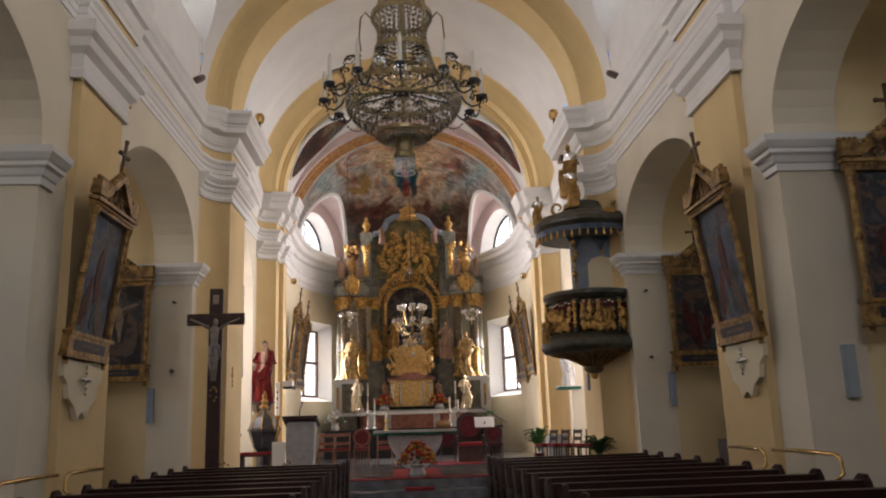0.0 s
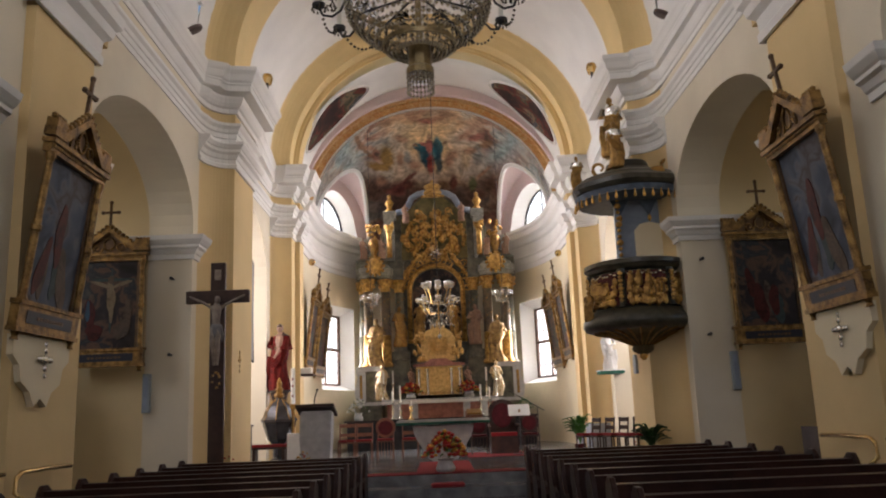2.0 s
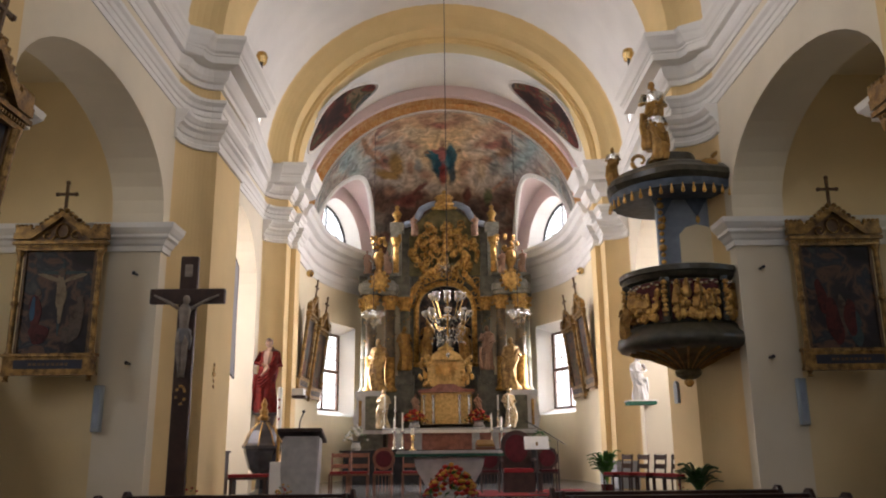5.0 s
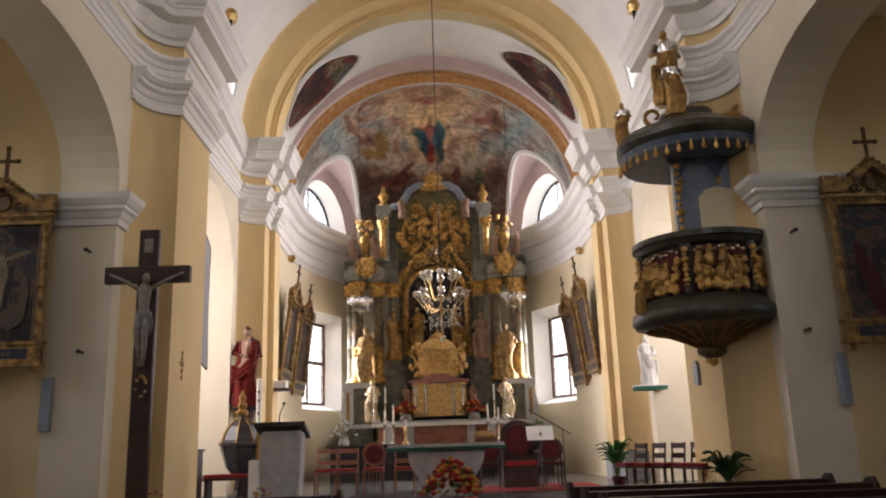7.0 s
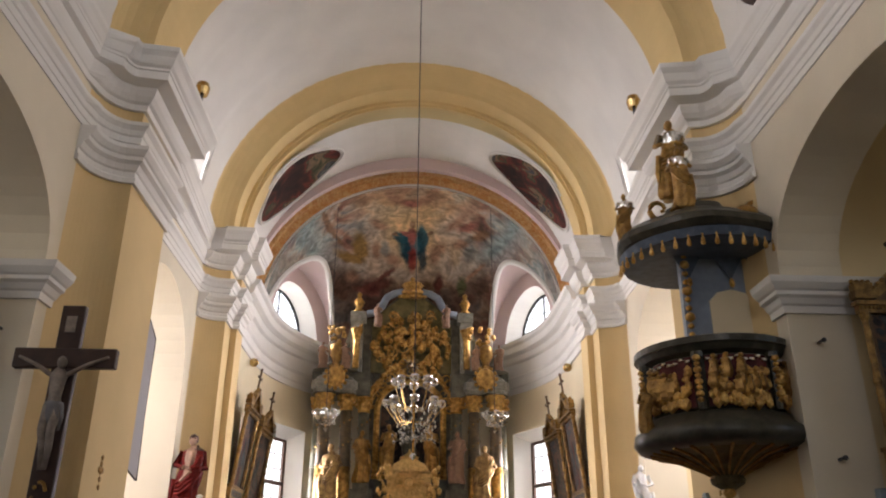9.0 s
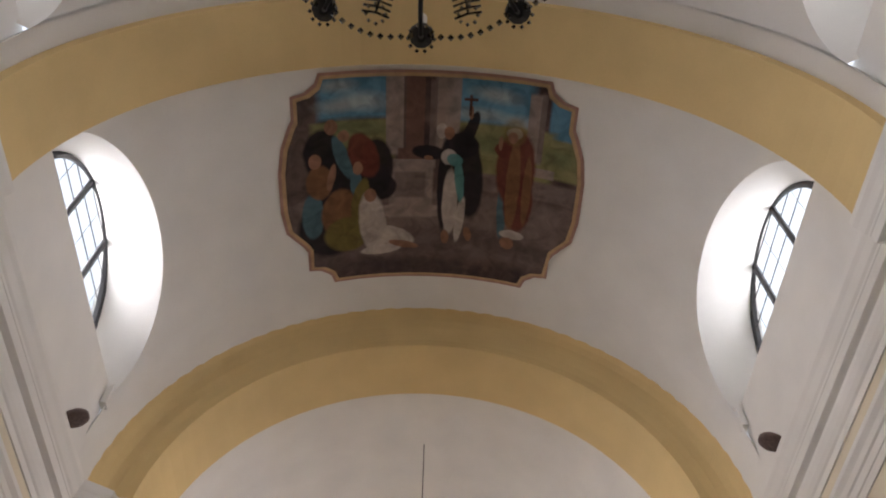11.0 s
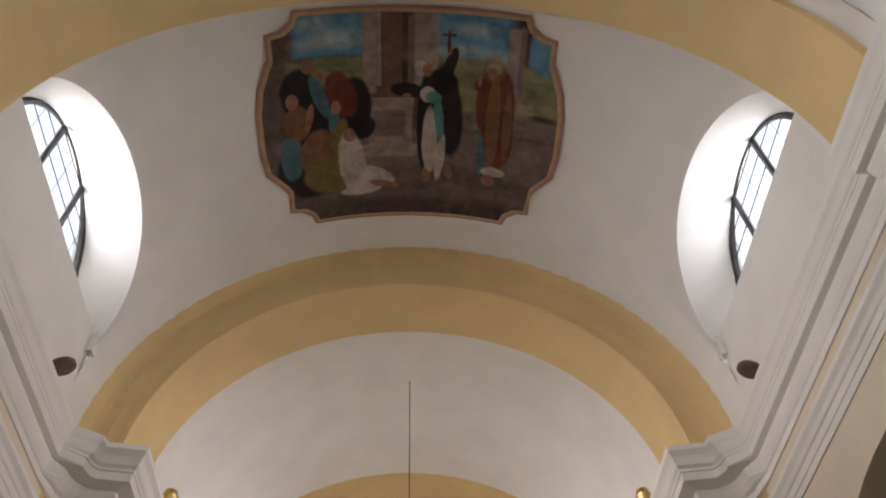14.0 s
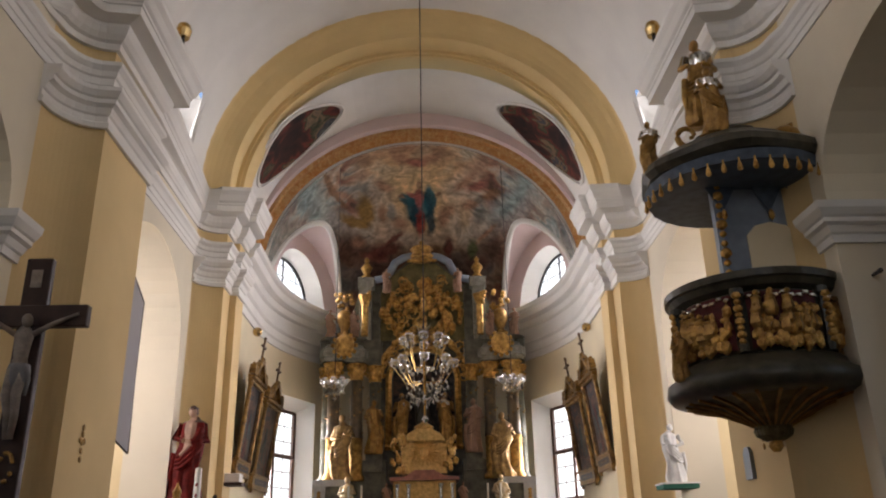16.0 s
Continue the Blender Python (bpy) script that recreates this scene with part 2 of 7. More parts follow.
            nt.links.new(mp.outputs[0], ln.inputs[0])
            cur = blend(ln.outputs["Value"], 1.0 + soft, 1.0 - soft, color, strength, cur)

    fields((0.72, 0.54, 0.31), 0.7, 0.85, (-0.02, 4.69, 1.24, 1.12, 0), (-0.02, 4.1, 0.87, 1.16, 0))
    fields((0.24, 0.36, 0.38), 0.7, 0.8, (-2.91, 3.1, 0.8, 0.36, 0), (2.62, 3.39, 0.82, 0.39, 0))
    fields((0.46, 0.41, 0.36), 0.6, 0.75, (-1.33, 4.42, 0.51, 0.29, 0.3), (1.12, 4.57, 0.52, 0.36, -0.3), (-1.02, 3.71, 0.64, 0.46, 0), (1.16, 3.57, 0.63, 0.54, 0), (-1.93, 3.04, 0.52, 0.38, 0), (-0.3, 3.19, 0.84, 0.26, 0), (1.8, 3.05, 0.44, 0.34, 0))
    fields((0.4, 0.37, 0.36), 0.7, 0.6, (2.68, 2.98, 0.39, 0.22, 0), (-2.57, 3.08, 0.4, 0.22, 0))
    fields((0.1, 0.06, 0.05), 0.6, 0.8, (-1.43, 2.5, 1.2, 0.36, 0), (1.19, 2.45, 1.0, 0.36, 0), (-0.02, 2.6, 0.84, 0.37, 0), (-2.22, 2.46, 0.43, 0.51, 0), (2.17, 2.52, 0.34, 0.5, 0), (0, 1.7, 2.8, 0.6, 0))
    fields((0.19, 0.11, 0.06), 0.35, 0.9, (-2.47, 3.71, 0.32, 0.1, -0.3), (2.05, 3.95, 0.32, 0.09, -0.5), (0.45, 2.85, 0.22, 0.19, 0))
    fields((0.2, 0.22, 0.22), 0.4, 0.85, (-1.74, 4.33, 0.33, 0.07, 0.8), (-1.69, 4.1, 0.12, 0.32, -0.5), (-0.92, 4.01, 0.14, 0.26, 0), (1.76, 3.73, 0.15, 0.34, 0.3))
    fields((0.27, 0.17, 0.05), 0.3, 0.95, (-1.67, 3.79, 0.22, 0.42, -0.2), (-1.99, 3.35, 0.43, 0.13, 0.2))
    fields((0.42, 0.33, 0.22), 0.35, 0.9, (1.33, 3.8, 0.16, 0.44, 0.1))
    fields((0.33, 0.19, 0.13), 0.45, 0.85, (-0.44, 5.73, 0.42, 0.16, 0.1), (0.23, 5.88, 0.42, 0.16, -0.1), (-2.25, 3.85, 0.24, 0.08, 0.5), (-1.07, 4.7, 0.26, 0.14, 0.2), (-0.66, 3.68, 0.27, 0.17, 0), (-1.19, 3.86, 0.14, 0.27, 0), (1.28, 4.67, 0.29, 0.15, 0.1), (0.79, 4.02, 0.25, 0.19, 0), (0.67, 3.76, 0.16, 0.21, 0), (1.49, 4.0, 0.26, 0.12, -0.4), (-1.94, 2.83, 0.23, 0.14, 0.5), (1.97, 3.0, 0.31, 0.08, 0.5))
    fields((0.3, 0.11, 0.09), 0.4, 0.85, (-0.1, 5.75, 0.26, 0.11, 0), (1.62, 4.41, 0.3, 0.11, -0.4), (-1.43, 2.52, 0.37, 0.13, 0))
    fields((0.13, 0.035, 0.03), 0.35, 0.9, (-1.15, 2.79, 0.55, 0.2, 0.4), (-0.86, 3.19, 0.42, 0.09, 0.7), (0.86, 2.9, 0.15, 0.31, 0))
    fields((0.1, 0.13, 0.06), 0.35, 0.9, (1.6, 2.72, 0.14, 0.28, 0))
    fields((0.025, 0.12, 0.17), 0.2, 0.95, (-0.06, 4.19, 0.42, 0.49, 0), (-0.38, 4.45, 0.3, 0.18, -0.3), (0.27, 4.46, 0.18, 0.46, 0.1))
    fields((0.012, 0.055, 0.09), 0.3, 0.9, (-0.16, 3.9, 0.16, 0.4, 0.1), (0.3, 3.79, 0.13, 0.45, 0))
    fields((0.42, 0.14, 0.13), 0.25, 0.9, (-0.06, 4.54, 0.14, 0.34, 0), (-0.2, 4.6, 0.27, 0.08, -0.3))
    fields((0.28, 0.04, 0.035), 0.25, 0.9, (-0.02, 3.72, 0.15, 0.4, 0))
    fields((0.3, 0.19, 0.13), 0.25, 0.9, (-0.04, 4.98, 0.09, 0.11, 0), (-0.6, 4.54, 0.09, 0.06, 0), (0.53, 4.61, 0.09, 0.05, 0))
    # cloud folds and small figures broken into the large fields
    for scale, warp, lo, hi, tint in ((2.6, 1.2, 0.6, 1.35, (1.0, 0.97, 0.94)), (7.0, 0.6, 0.86, 1.14, (1.0, 0.96, 0.93))):
        n3 = nt.nodes.new("ShaderNodeTexNoise")
        n3.inputs["Scale"].default_value, n3.inputs["Detail"].default_value, n3.inputs["Distortion"].default_value = scale, 6, warp
        nt.links.new(co.outputs["Object"], n3.inputs["Vector"])
        mr = nt.nodes.new("ShaderNodeMapRange")
        mr.inputs["From Min"].default_value, mr.inputs["From Max"].default_value, mr.inputs["To Min"].default_value, mr.inputs["To Max"].default_value = 0.34, 0.66, lo, hi
        nt.links.new(n3.outputs[0], mr.inputs["Value"])
        tn = nt.nodes.new("ShaderNodeVectorMath")
        tn.operation = "SCALE"
        tn.inputs[0].default_value = tint
        nt.links.new(mr.outputs[0], tn.inputs["Scale"])
        mu = nt.nodes.new("ShaderNodeMixRGB")
        mu.blend_type = "MULTIPLY"
        mu.inputs[0].default_value = 1.0
        nt.links.new(cur, mu.inputs[1])
        nt.links.new(tn.outputs[0], mu.inputs[2])
        cur = mu.outputs[0]
    nt.links.new(cur, b.inputs["Base Color"])
    return m


FRESCO = fresco()

FIGGOLD = mat("figure_gilding", (0.66, 0.44, 0.17), rough=0.5, metal=0.5, var=0.5, scale=7, bump=0.3, second=(0.16, 0.09, 0.05))
PALEGOLD = mat("silver_gilt", (0.75, 0.66, 0.48), rough=0.45, metal=0.5, var=0.5, scale=9, bump=0.3, second=(0.5, 0.32, 0.12))
BROWNMARBLE = mat("brown_marbling", (0.2, 0.14, 0.08), rough=0.4, var=0.5, scale=6, bump=0.04, second=(0.08, 0.07, 0.05))
OLDGREEN = mat("worn_olive_gilding", (0.14, 0.11, 0.05), rough=0.5, metal=0.3, var=0.5, scale=8, bump=0.2)
FRAMEGILT = mat("dulled_frame_gilding", (0.4, 0.24, 0.08), rough=0.42, metal=0.7, var=0.5, scale=8, fine=50, bump=0.4, second=(0.05, 0.027, 0.013))
DARKGILT = mat("brown_frame_wood", (0.16, 0.09, 0.04), rough=0.45, metal=0.25, var=0.5, scale=8, fine=50, bump=0.3, second=(0.05, 0.03, 0.018))
DARKMETAL = mat("dark_pewter", (0.07, 0.065, 0.068), rough=0.35, metal=0.4, var=0.3, scale=6)
GREYSTONE = mat("grey_plinth_stone", (0.3, 0.31, 0.33), rough=0.6, var=0.2, scale=5)
LOIN = mat("grey_white_paint", (0.17, 0.16, 0.16), rough=0.6, var=0.2, scale=9)
AGEDFIG = mat("aged_painted_wood", (0.27, 0.22, 0.18), rough=0.6, var=0.35, scale=9)
YELLOW = mat("warm_yellow_limewash", (0.7, 0.52, 0.26), var=0.08, scale=0.9)
PULPITRED = mat("dark_crimson_ground", (0.09, 0.012, 0.012), rough=0.7, var=0.4, scale=10)
DARKBLUEVAL = mat("dark_blue_valance", (0.09, 0.12, 0.17), rough=0.6, var=0.3, scale=8)
TEAL = mat("dark_teal_cloth", (0.012, 0.05, 0.065), rough=0.85, var=0.3, scale=10)
DARKLEAF = mat("dark_leaf", (0.03, 0.08, 0.02), rough=0.45, var=0.5, scale=14)
GREYCLOTH = mat("grey_cloth", (0.5, 0.49, 0.51), rough=0.9, var=0.05)
_nt = GREYCLOTH.node_tree
_tl, _mx = _nt.nodes.new("ShaderNodeBsdfTranslucent"), _nt.nodes.new("ShaderNodeMixShader")
_tl.inputs[0].default_value = (0.5, 0.49, 0.51, 1)
_nt.links.new(_nt.nodes["Principled BSDF"].outputs[0], _mx.inputs[1])
_nt.links.new(_tl.outputs[0], _mx.inputs[2])
_nt.links.new(_mx.outputs[0], _nt.nodes["Material Output"].inputs[0])


# ---- mesh helpers ----
def part(name, bm, material, parent=None, label="", smooth=False):
    bmesh.ops.recalc_face_normals(bm, faces=bm.faces[:])
    me = bpy.data.meshes.new(name)
    bm.to_mesh(me)
    bm.free()
    me.materials.append(material)
    if smooth:
        for p in me.polygons:
            p.use_smooth = True
    ob = new(name, me)
    if parent:
        ob.parent = parent
    if label:
        ob["label"] = label
    return ob


def box(bm, x0, x1, y0, y1, z0, z1):
    v = [bm.verts.new(p) for p in ((x0, y0, z0), (x1, y0, z0), (x1, y1, z0), (x0, y1, z0), (x0, y0, z1), (x1, y0, z1), (x1, y1, z1), (x0, y1, z1))]
    for f in ((0, 1, 2, 3), (4, 5, 6, 7), (0, 1, 5, 4), (1, 2, 6, 5), (2, 3, 7, 6), (3, 0, 4, 7)):
        bm.faces.new([v[i] for i in f])
    return v


def prism(bm, pts, axis, a, b):
    """A polygon drawn in the two other axes, drawn out along axis from a to b."""
    def at(p, d):
        return {"x": (d, p[0], p[1]), "y": (p[0], d, p[1]), "z": (p[0], p[1], d)}[axis]
    lo = [bm.verts.new(at(p, a)) for p in pts]
    hi = [bm.verts.new(at(p, b)) for p in pts]
    n = len(pts)
    bm.faces.new(lo)
    bm.faces.new(hi)
    for i in range(n):
        bm.faces.new((lo[i], lo[(i + 1) % n], hi[(i + 1) % n], hi[i]))


def sweep(bm, profile, path, sgn=1, closed=False, reach=None):
    """A moulding: profile of (outward, height) carried along a plan path of (x, y); outward is to the path's right."""
    rings = []
    n = len(path)
    for i, p in enumerate(path):
        p = Vector(p)
        prev = Vector(path[i - 1]) if (i or closed) else None
        nxt = Vector(path[(i + 1) % n]) if (i < n - 1 or closed) else None
        d1 = (p - prev).normalized() if prev is not None else (nxt - p).normalized()
        d2 = (nxt - p).normalized() if nxt is not None else d1
        n1, n2 = Vector((d1.y, -d1.x)), Vector((d2.y, -d2.x))
        m = (n1 + n2)
        m = m.normalized() if m.length > 1e-6 else n1
        k = (reach[i] if reach else 1.0) / max(0.3, m.dot(n1))
        rings.append([bm.verts.new(((p.x + m.x * o * k) * sgn, p.y + m.y * o * k, z)) for o, z in profile])
    for i in range(n if closed else n - 1):
        a, b = rings[i], rings[(i + 1) % n]
        for j in range(len(profile) - 1):
            bm.faces.new((a[j], a[j + 1], b[j + 1], b[j]))
    if not closed:
        bm.faces.new(rings[0])
        bm.faces.new(rings[-1])


def tube(bm, pts, r, n=8, r1=None):
    pts = [Vector(p) for p in pts]
    rings = []
    up = Vector((0, 0, 1))
    for i, p in enumerate(pts):
        d = (pts[min(i + 1, len(pts) - 1)] - pts[max(i - 1, 0)]).normalized()
        u = d.cross(up if abs(d.z) < 0.95 else Vector((1, 0, 0))).normalized()
        v = d.cross(u)
        rr = r if r1 is None else r + (r1 - r) * i / (len(pts) - 1)
        rings.append([bm.verts.new(p + (u * math.cos(2 * math.pi * k / n) + v * math.sin(2 * math.pi * k / n)) * rr) for k in range(n)])
    for a, b in zip(rings, rings[1:]):
        for k in range(n):
            bm.faces.new((a[k], a[(k + 1) % n], b[(k + 1) % n], b[k]))
    bm.faces.new(rings[0])
    bm.faces.new(rings[-1])


def lathe(bm, prof, cx=0, cy=0, n=20, fold=0.0, folds=7, ph=0.0, sx=1.0, sy=1.0):
    """prof: (radius, z) from bottom to top; fold ripples the radius."""
    rings = []
    for r, z in prof:
        rings.append([bm.verts.new((cx + sx * r * (1 + fold * math.sin(folds * a + ph + z * 2)) * math.cos(a), cy + sy * r * (1 + fold * math.sin(folds * a + ph + z * 2)) * math.sin(a), z)) for a in [2 * math.pi * k / n for k in range(n)]])
    for a, b in zip(rings, rings[1:]):
        for k in range(n):
            bm.faces.new((a[k], a[(k + 1) % n], b[(k + 1) % n], b[k]))
    bm.faces.new(rings[0])
    bm.faces.new(rings[-1])


def ball(bm, c, r, sx=1, sy=1, sz=1, sub=1):
    m = Matrix.Translation(c) @ Matrix.Diagonal((sx, sy, sz, 1))
    bmesh.ops.create_icosphere(bm, subdivisions=sub, radius=r, matrix=m)


def scroll(bm, c, r, turns, thick, plane="xz", flip=1, n=18):
    """A spiral scroll of carved leafwork."""
    pts = []
    for i in range(n + 1):
        t = i / n
        a = flip * turns * 2 * math.pi * t
        rr = r * (1 - 0.8 * t)
        u, v = rr * math.cos(a), rr * math.sin(a)
        pts.append((c[0] + u, c[1] - 0.04 * t, c[2] + v) if plane == "xz" else (c[0] - 0.04 * t, c[1] + u, c[2] + v))
    tube(bm, pts, thick, 5, thick * 0.5)


def statue_mesh(h, seed=0, pose_out=0.3):
    """One plain draped figure of height h, base at the origin, facing -y."""
    rng = random.Random(seed)
    bm = bmesh.new()
    lean = rng.uniform(-0.04, 0.04) * h
    prof = [(0.15, 0), (0.16, 0.05), (0.14, 0.2), (0.13, 0.4), (0.125, 0.52), (0.115, 0.62), (0.13, 0.72), (0.12, 0.8), (0.05, 0.845), (0.035, 0.87)]
    fine = []
    for (ra, za), (rb, zb) in zip(prof, prof[1:]):
        fine += [(ra + (rb - ra) * k / 4, za + (zb - za) * k / 4) for k in range(4)]
    lathe(bm, [(r * h, z * h) for r, z in fine + [prof[-1]]], n=36, sy=0.75)
    p1, p2, tw = rng.uniform(0, 6), rng.uniform(0, 6), rng.choice((-1, 1))
    for v in bm.verts:
        z, a = v.co.z / h, math.atan2(v.co.y, v.co.x)
        k = 0.0 if z > 0.82 else 1.0 + 0.13 * math.sin(7 * a + p1 + tw * 5 * z) * (1 - 0.6 * z) + 0.08 * math.sin(11 * a - tw * 9 * z + p2) + 0.06 * math.sin(4 * a + 14 * z + p2) - 1.0
        v.co.x *= 1 + k
        v.co.y *= 1 + k
        v.co.x += lean * math.sin(z * 3) + 0.03 * h * tw * math.sin(z * 6)
    ball(bm, (lean * 0.4, -0.015 * h, 0.92 * h), 0.055 * h, 0.85, 0.95, 1.2, 2)
    ball(bm, (lean * 0.4, 0.012 * h, 0.925 * h), 0.06 * h, 0.95, 0.9, 1.15, 1)
    for sd in (-1, 1):
        e = (sd * 0.165 * h, -0.02 * h, (0.63 + rng.uniform(-0.02, 0.03)) * h)
        hnd = (sd * rng.uniform(0.02, pose_out * 0.5) * h, -0.15 * h, (0.58 + rng.uniform(0, 0.12)) * h)
        tube(bm, [(sd * 0.1 * h, 0, 0.79 * h), e, hnd], 0.042 * h, 7, 0.024 * h)
        ball(bm, hnd, 0.026 * h)
    for j in range(4):
        dz = 0.055 * j
        tube(bm, [(-0.12 * tw * h, -0.07 * h, (0.74 - dz) * h), (-0.03 * tw * h, -0.125 * h, (0.58 - dz) * h), (0.07 * tw * h, -0.115 * h, (0.47 - 0.8 * dz) * h), (0.15 * tw * h, -0.05 * h, (0.45 - 0.6 * dz) * h)], 0.03 * h, 6, 0.014 * h)
    tube(bm, [(0.14 * tw * h, -0.06 * h, 0.5 * h), (0.17 * tw * h, -0.05 * h, 0.3 * h), (0.15 * tw * h, -0.03 * h, 0.1 * h)], 0.04 * h, 7, 0.02 * h)
    return bm


def structure(ob, label, category):
    return tagged(ob, label, category, kind="structure")


def arc(cx, cz, rx, rz, a0, a1, n):
    return [(cx + rx * math.cos(a0 + (a1 - a0) * i / n), cz + rz * math.sin(a0 + (a1 - a0) * i / n)) for i in range(n + 1)]


# ---- the church: plan ----
HALF, PIL = 4.75, 4.2
SPRING, CROWN = 9.1, 13.6
Y0, Y1 = -9.0, 21.2

bm = bmesh.new()
box(bm, -9.5, 9.5, Y0 - 0.5, 32, -0.3, 0)
structure(part("floor", bm, MARBLE), "grey stone nave floor", "floor")

for s, side in ((-1, "north"), (1, "south")):
    bm = bmesh.new()
    pts = [(Y0, 0)]
    for ya, yb, zs, rise in ((-5.8, -0.9, 5.4, 1.38), (1.65, 6.55, 5.4, 1.38), (9.1, 13.95, 5.4, 1.38), (17.0, 20.8, 5.3, 1.75)):
        pts += [(ya, 0), *[(p[0], p[1]) for p in arc((ya + yb) / 2, zs, (yb - ya) / 2, rise, math.pi, 0, 20)], (yb, 0)]
    pts += [(Y1 + 1.4, 0), (Y1 + 1.4, 9.12), (Y0, 9.12)]
    prism(bm, pts, "x", s * HALF, s * 5.6)
    structure(part("wall_" + side, bm, IVORY), "ivory limewashed arcade wall with round arches", "wall")

# nave vault with lunettes over the windows
LUN = ((11.66, 2.02), (6.3, 2.02), (-1.0, 2.02))
LEDGE, LTOP = 10.4, 11.53


def vault_z(x, half=HALF, spring=SPRING, crown=CROWN):
    return spring + (crown - spring) * math.sqrt(max(0, 1 - (x / half) ** 2))


def lun_z(y):
    for yc, w in LUN:
        if abs(y - yc) < w:
            return LEDGE - 0.1 + (LTOP - LEDGE + 0.1) * (1 - abs((y - yc) / w) ** 2.1) ** (1 / 2.1)
    return 0


CROSS_WIN = (17.9, 19.9, 9.35, 10.5)
bm = bmesh.new()
ys = sorted(set([CROSS_WIN[0], CROSS_WIN[1]] + [Y0 + i * 0.25 for i in range(int((Y1 + 1.0 - Y0) / 0.25) + 1)] + [yc + w * math.sin(a * math.pi / 32) for yc, w in LUN for a in range(-16, 17)]))
rows = []
for y in ys:
    zc = max(SPRING, lun_z(y), CROSS_WIN[3] if CROSS_WIN[0] <= y <= CROSS_WIN[1] else 0)
    th = math.asin(min(0.98, (zc - SPRING) / (CROWN - SPRING)))
    rows.append([bm.verts.new((HALF * math.cos(th + (math.pi - 2 * th) * k / 40), y, SPRING + (CROWN - SPRING) * math.sin(th + (math.pi - 2 * th) * k / 40))) for k in range(41)])
for a, b in zip(rows, rows[1:]):
    for k in range(40):
        bm.faces.new((a[k], a[k + 1], b[k + 1], b[k]))
structure(part("ceiling", bm, WHITE, smooth=True), "white plastered barrel vault over the nave", "ceiling")

WIN_X, WIN_W, WIN_TOP = 5.06, 1.53, 12.2
WIN_H = WIN_TOP - LEDGE - 0.03
n_win = 0
for s in (-1, 1):
    for yc, w in LUN:
        bm = bmesh.new()
        prev = None
        for i in range(41):
            u = -math.cos(math.pi * i / 40)
            k = (1 - abs(u) ** 2.1) ** (1 / 2.1)
            y, z = yc + w * u, LEDGE - 0.1 + (LTOP - LEDGE + 0.1) * k
            xv = HALF * math.sqrt(max(0, 1 - ((z - SPRING) / (CROWN - SPRING)) ** 2))
            yo, zo = yc + WIN_W * u, LEDGE - 0.1 + (WIN_TOP - LEDGE + 0.1) * math.sqrt(max(0, 1 - u * u))
            ring = []
            for j in range(6):
                q = j / 5
                e = q ** 1.3
                ring.append(bm.verts.new((s * (xv + (WIN_X + 0.1 - xv) * q), y + (yo - y) * e, z + (zo - z) * e)))
            if prev:
                for j in range(5):
                    bm.faces.new((prev[j], prev[j + 1], ring[j + 1], ring[j]))
            prev = ring
        bm.faces.new([bm.verts.new(p) for p in ((s * 4.72, yc - w, LEDGE - 0.05), (s * 4.72, yc + w, LEDGE - 0.05), (s * (WIN_X + 0.1), yc + WIN_W, LEDGE - 0.1), (s * (WIN_X + 0.1), yc - WIN_W, LEDGE - 0.1))])
        structure(part("window_reveal", bm, WHITE, smooth=True), "white splayed reveal of a lunette window", "window reveal")
        bm = bmesh.new()
        box(bm, *sorted((s * 4.7, s * 4.85)), yc - w - 0.1, yc + w + 0.1, 9.0, LEDGE)
        # added filler block that hides the bright slit at the lunette's corner
        if yc > 10:
            box(bm, *sorted((s * 4.6, s * 4.69)), yc + w - 0.05, yc + w + 0.1, 10.0, LEDGE - 0.02)
        structure(part("wall_attic", bm, WHITE), "white attic wall under the lunette window", "wall")
        if yc > 0:
            n_win += 1
            win = structure(new("window_%d" % n_win), "arched iron-framed lunette window with leaded panes", "window")
            bm = bmesh.new()
            rim = [(yc + WIN_W * 0.99 * math.cos(a), LEDGE + WIN_H * math.sin(a)) for a in [math.pi * i / 40 for i in range(41)]]
            for (ya, za), (yb, zb) in zip(rim, rim[1:]):
                tube(bm, [(s * WIN_X, ya, za), (s * WIN_X, yb, zb)], 0.06, 6)
            part("window_frame", bm, IRON, win)
            for bx, r in ((-0.52, 0.05), (0.52, 0.05)):
                bm = bmesh.new()
                tube(bm, [(s * WIN_X, yc + bx, LEDGE), (s * WIN_X, yc + bx, LEDGE + WIN_H * math.sqrt(1 - (bx / WIN_W) ** 2))], r, 6)
                part("mullion", bm, IRON, win)
            for bz, r in ((0.3, 0.01), (0.62, 0.01), (0.95, 0.01), (1.27, 0.01), (1.58, 0.01)):
                bm = bmesh.new()
                hw = WIN_W * math.sqrt(1 - (bz / WIN_H) ** 2)
                tube(bm, [(s * WIN_X, yc - hw, LEDGE + bz), (s * WIN_X, yc + hw, LEDGE + bz)], r, 6)
                part("glazing_bar", bm, IRON, win)
            bm = bmesh.new()
            for k in (1, 3, 5):
                yy = -WIN_W + 2 * WIN_W * k / 6
                tube(bm, [(s * WIN_X, yc + yy, LEDGE), (s * WIN_X, yc + yy, LEDGE + WIN_H * math.sqrt(1 - (yy / WIN_W) ** 2))], 0.006, 4)
            part("lead_strip", bm, IRON, win)
            bm = bmesh.new()
            prism(bm, rim, "x", s * (WIN_X + 0.01), s * (WIN_X + 0.018))
            part("pane", bm, GLASS, win).visible_shadow = False

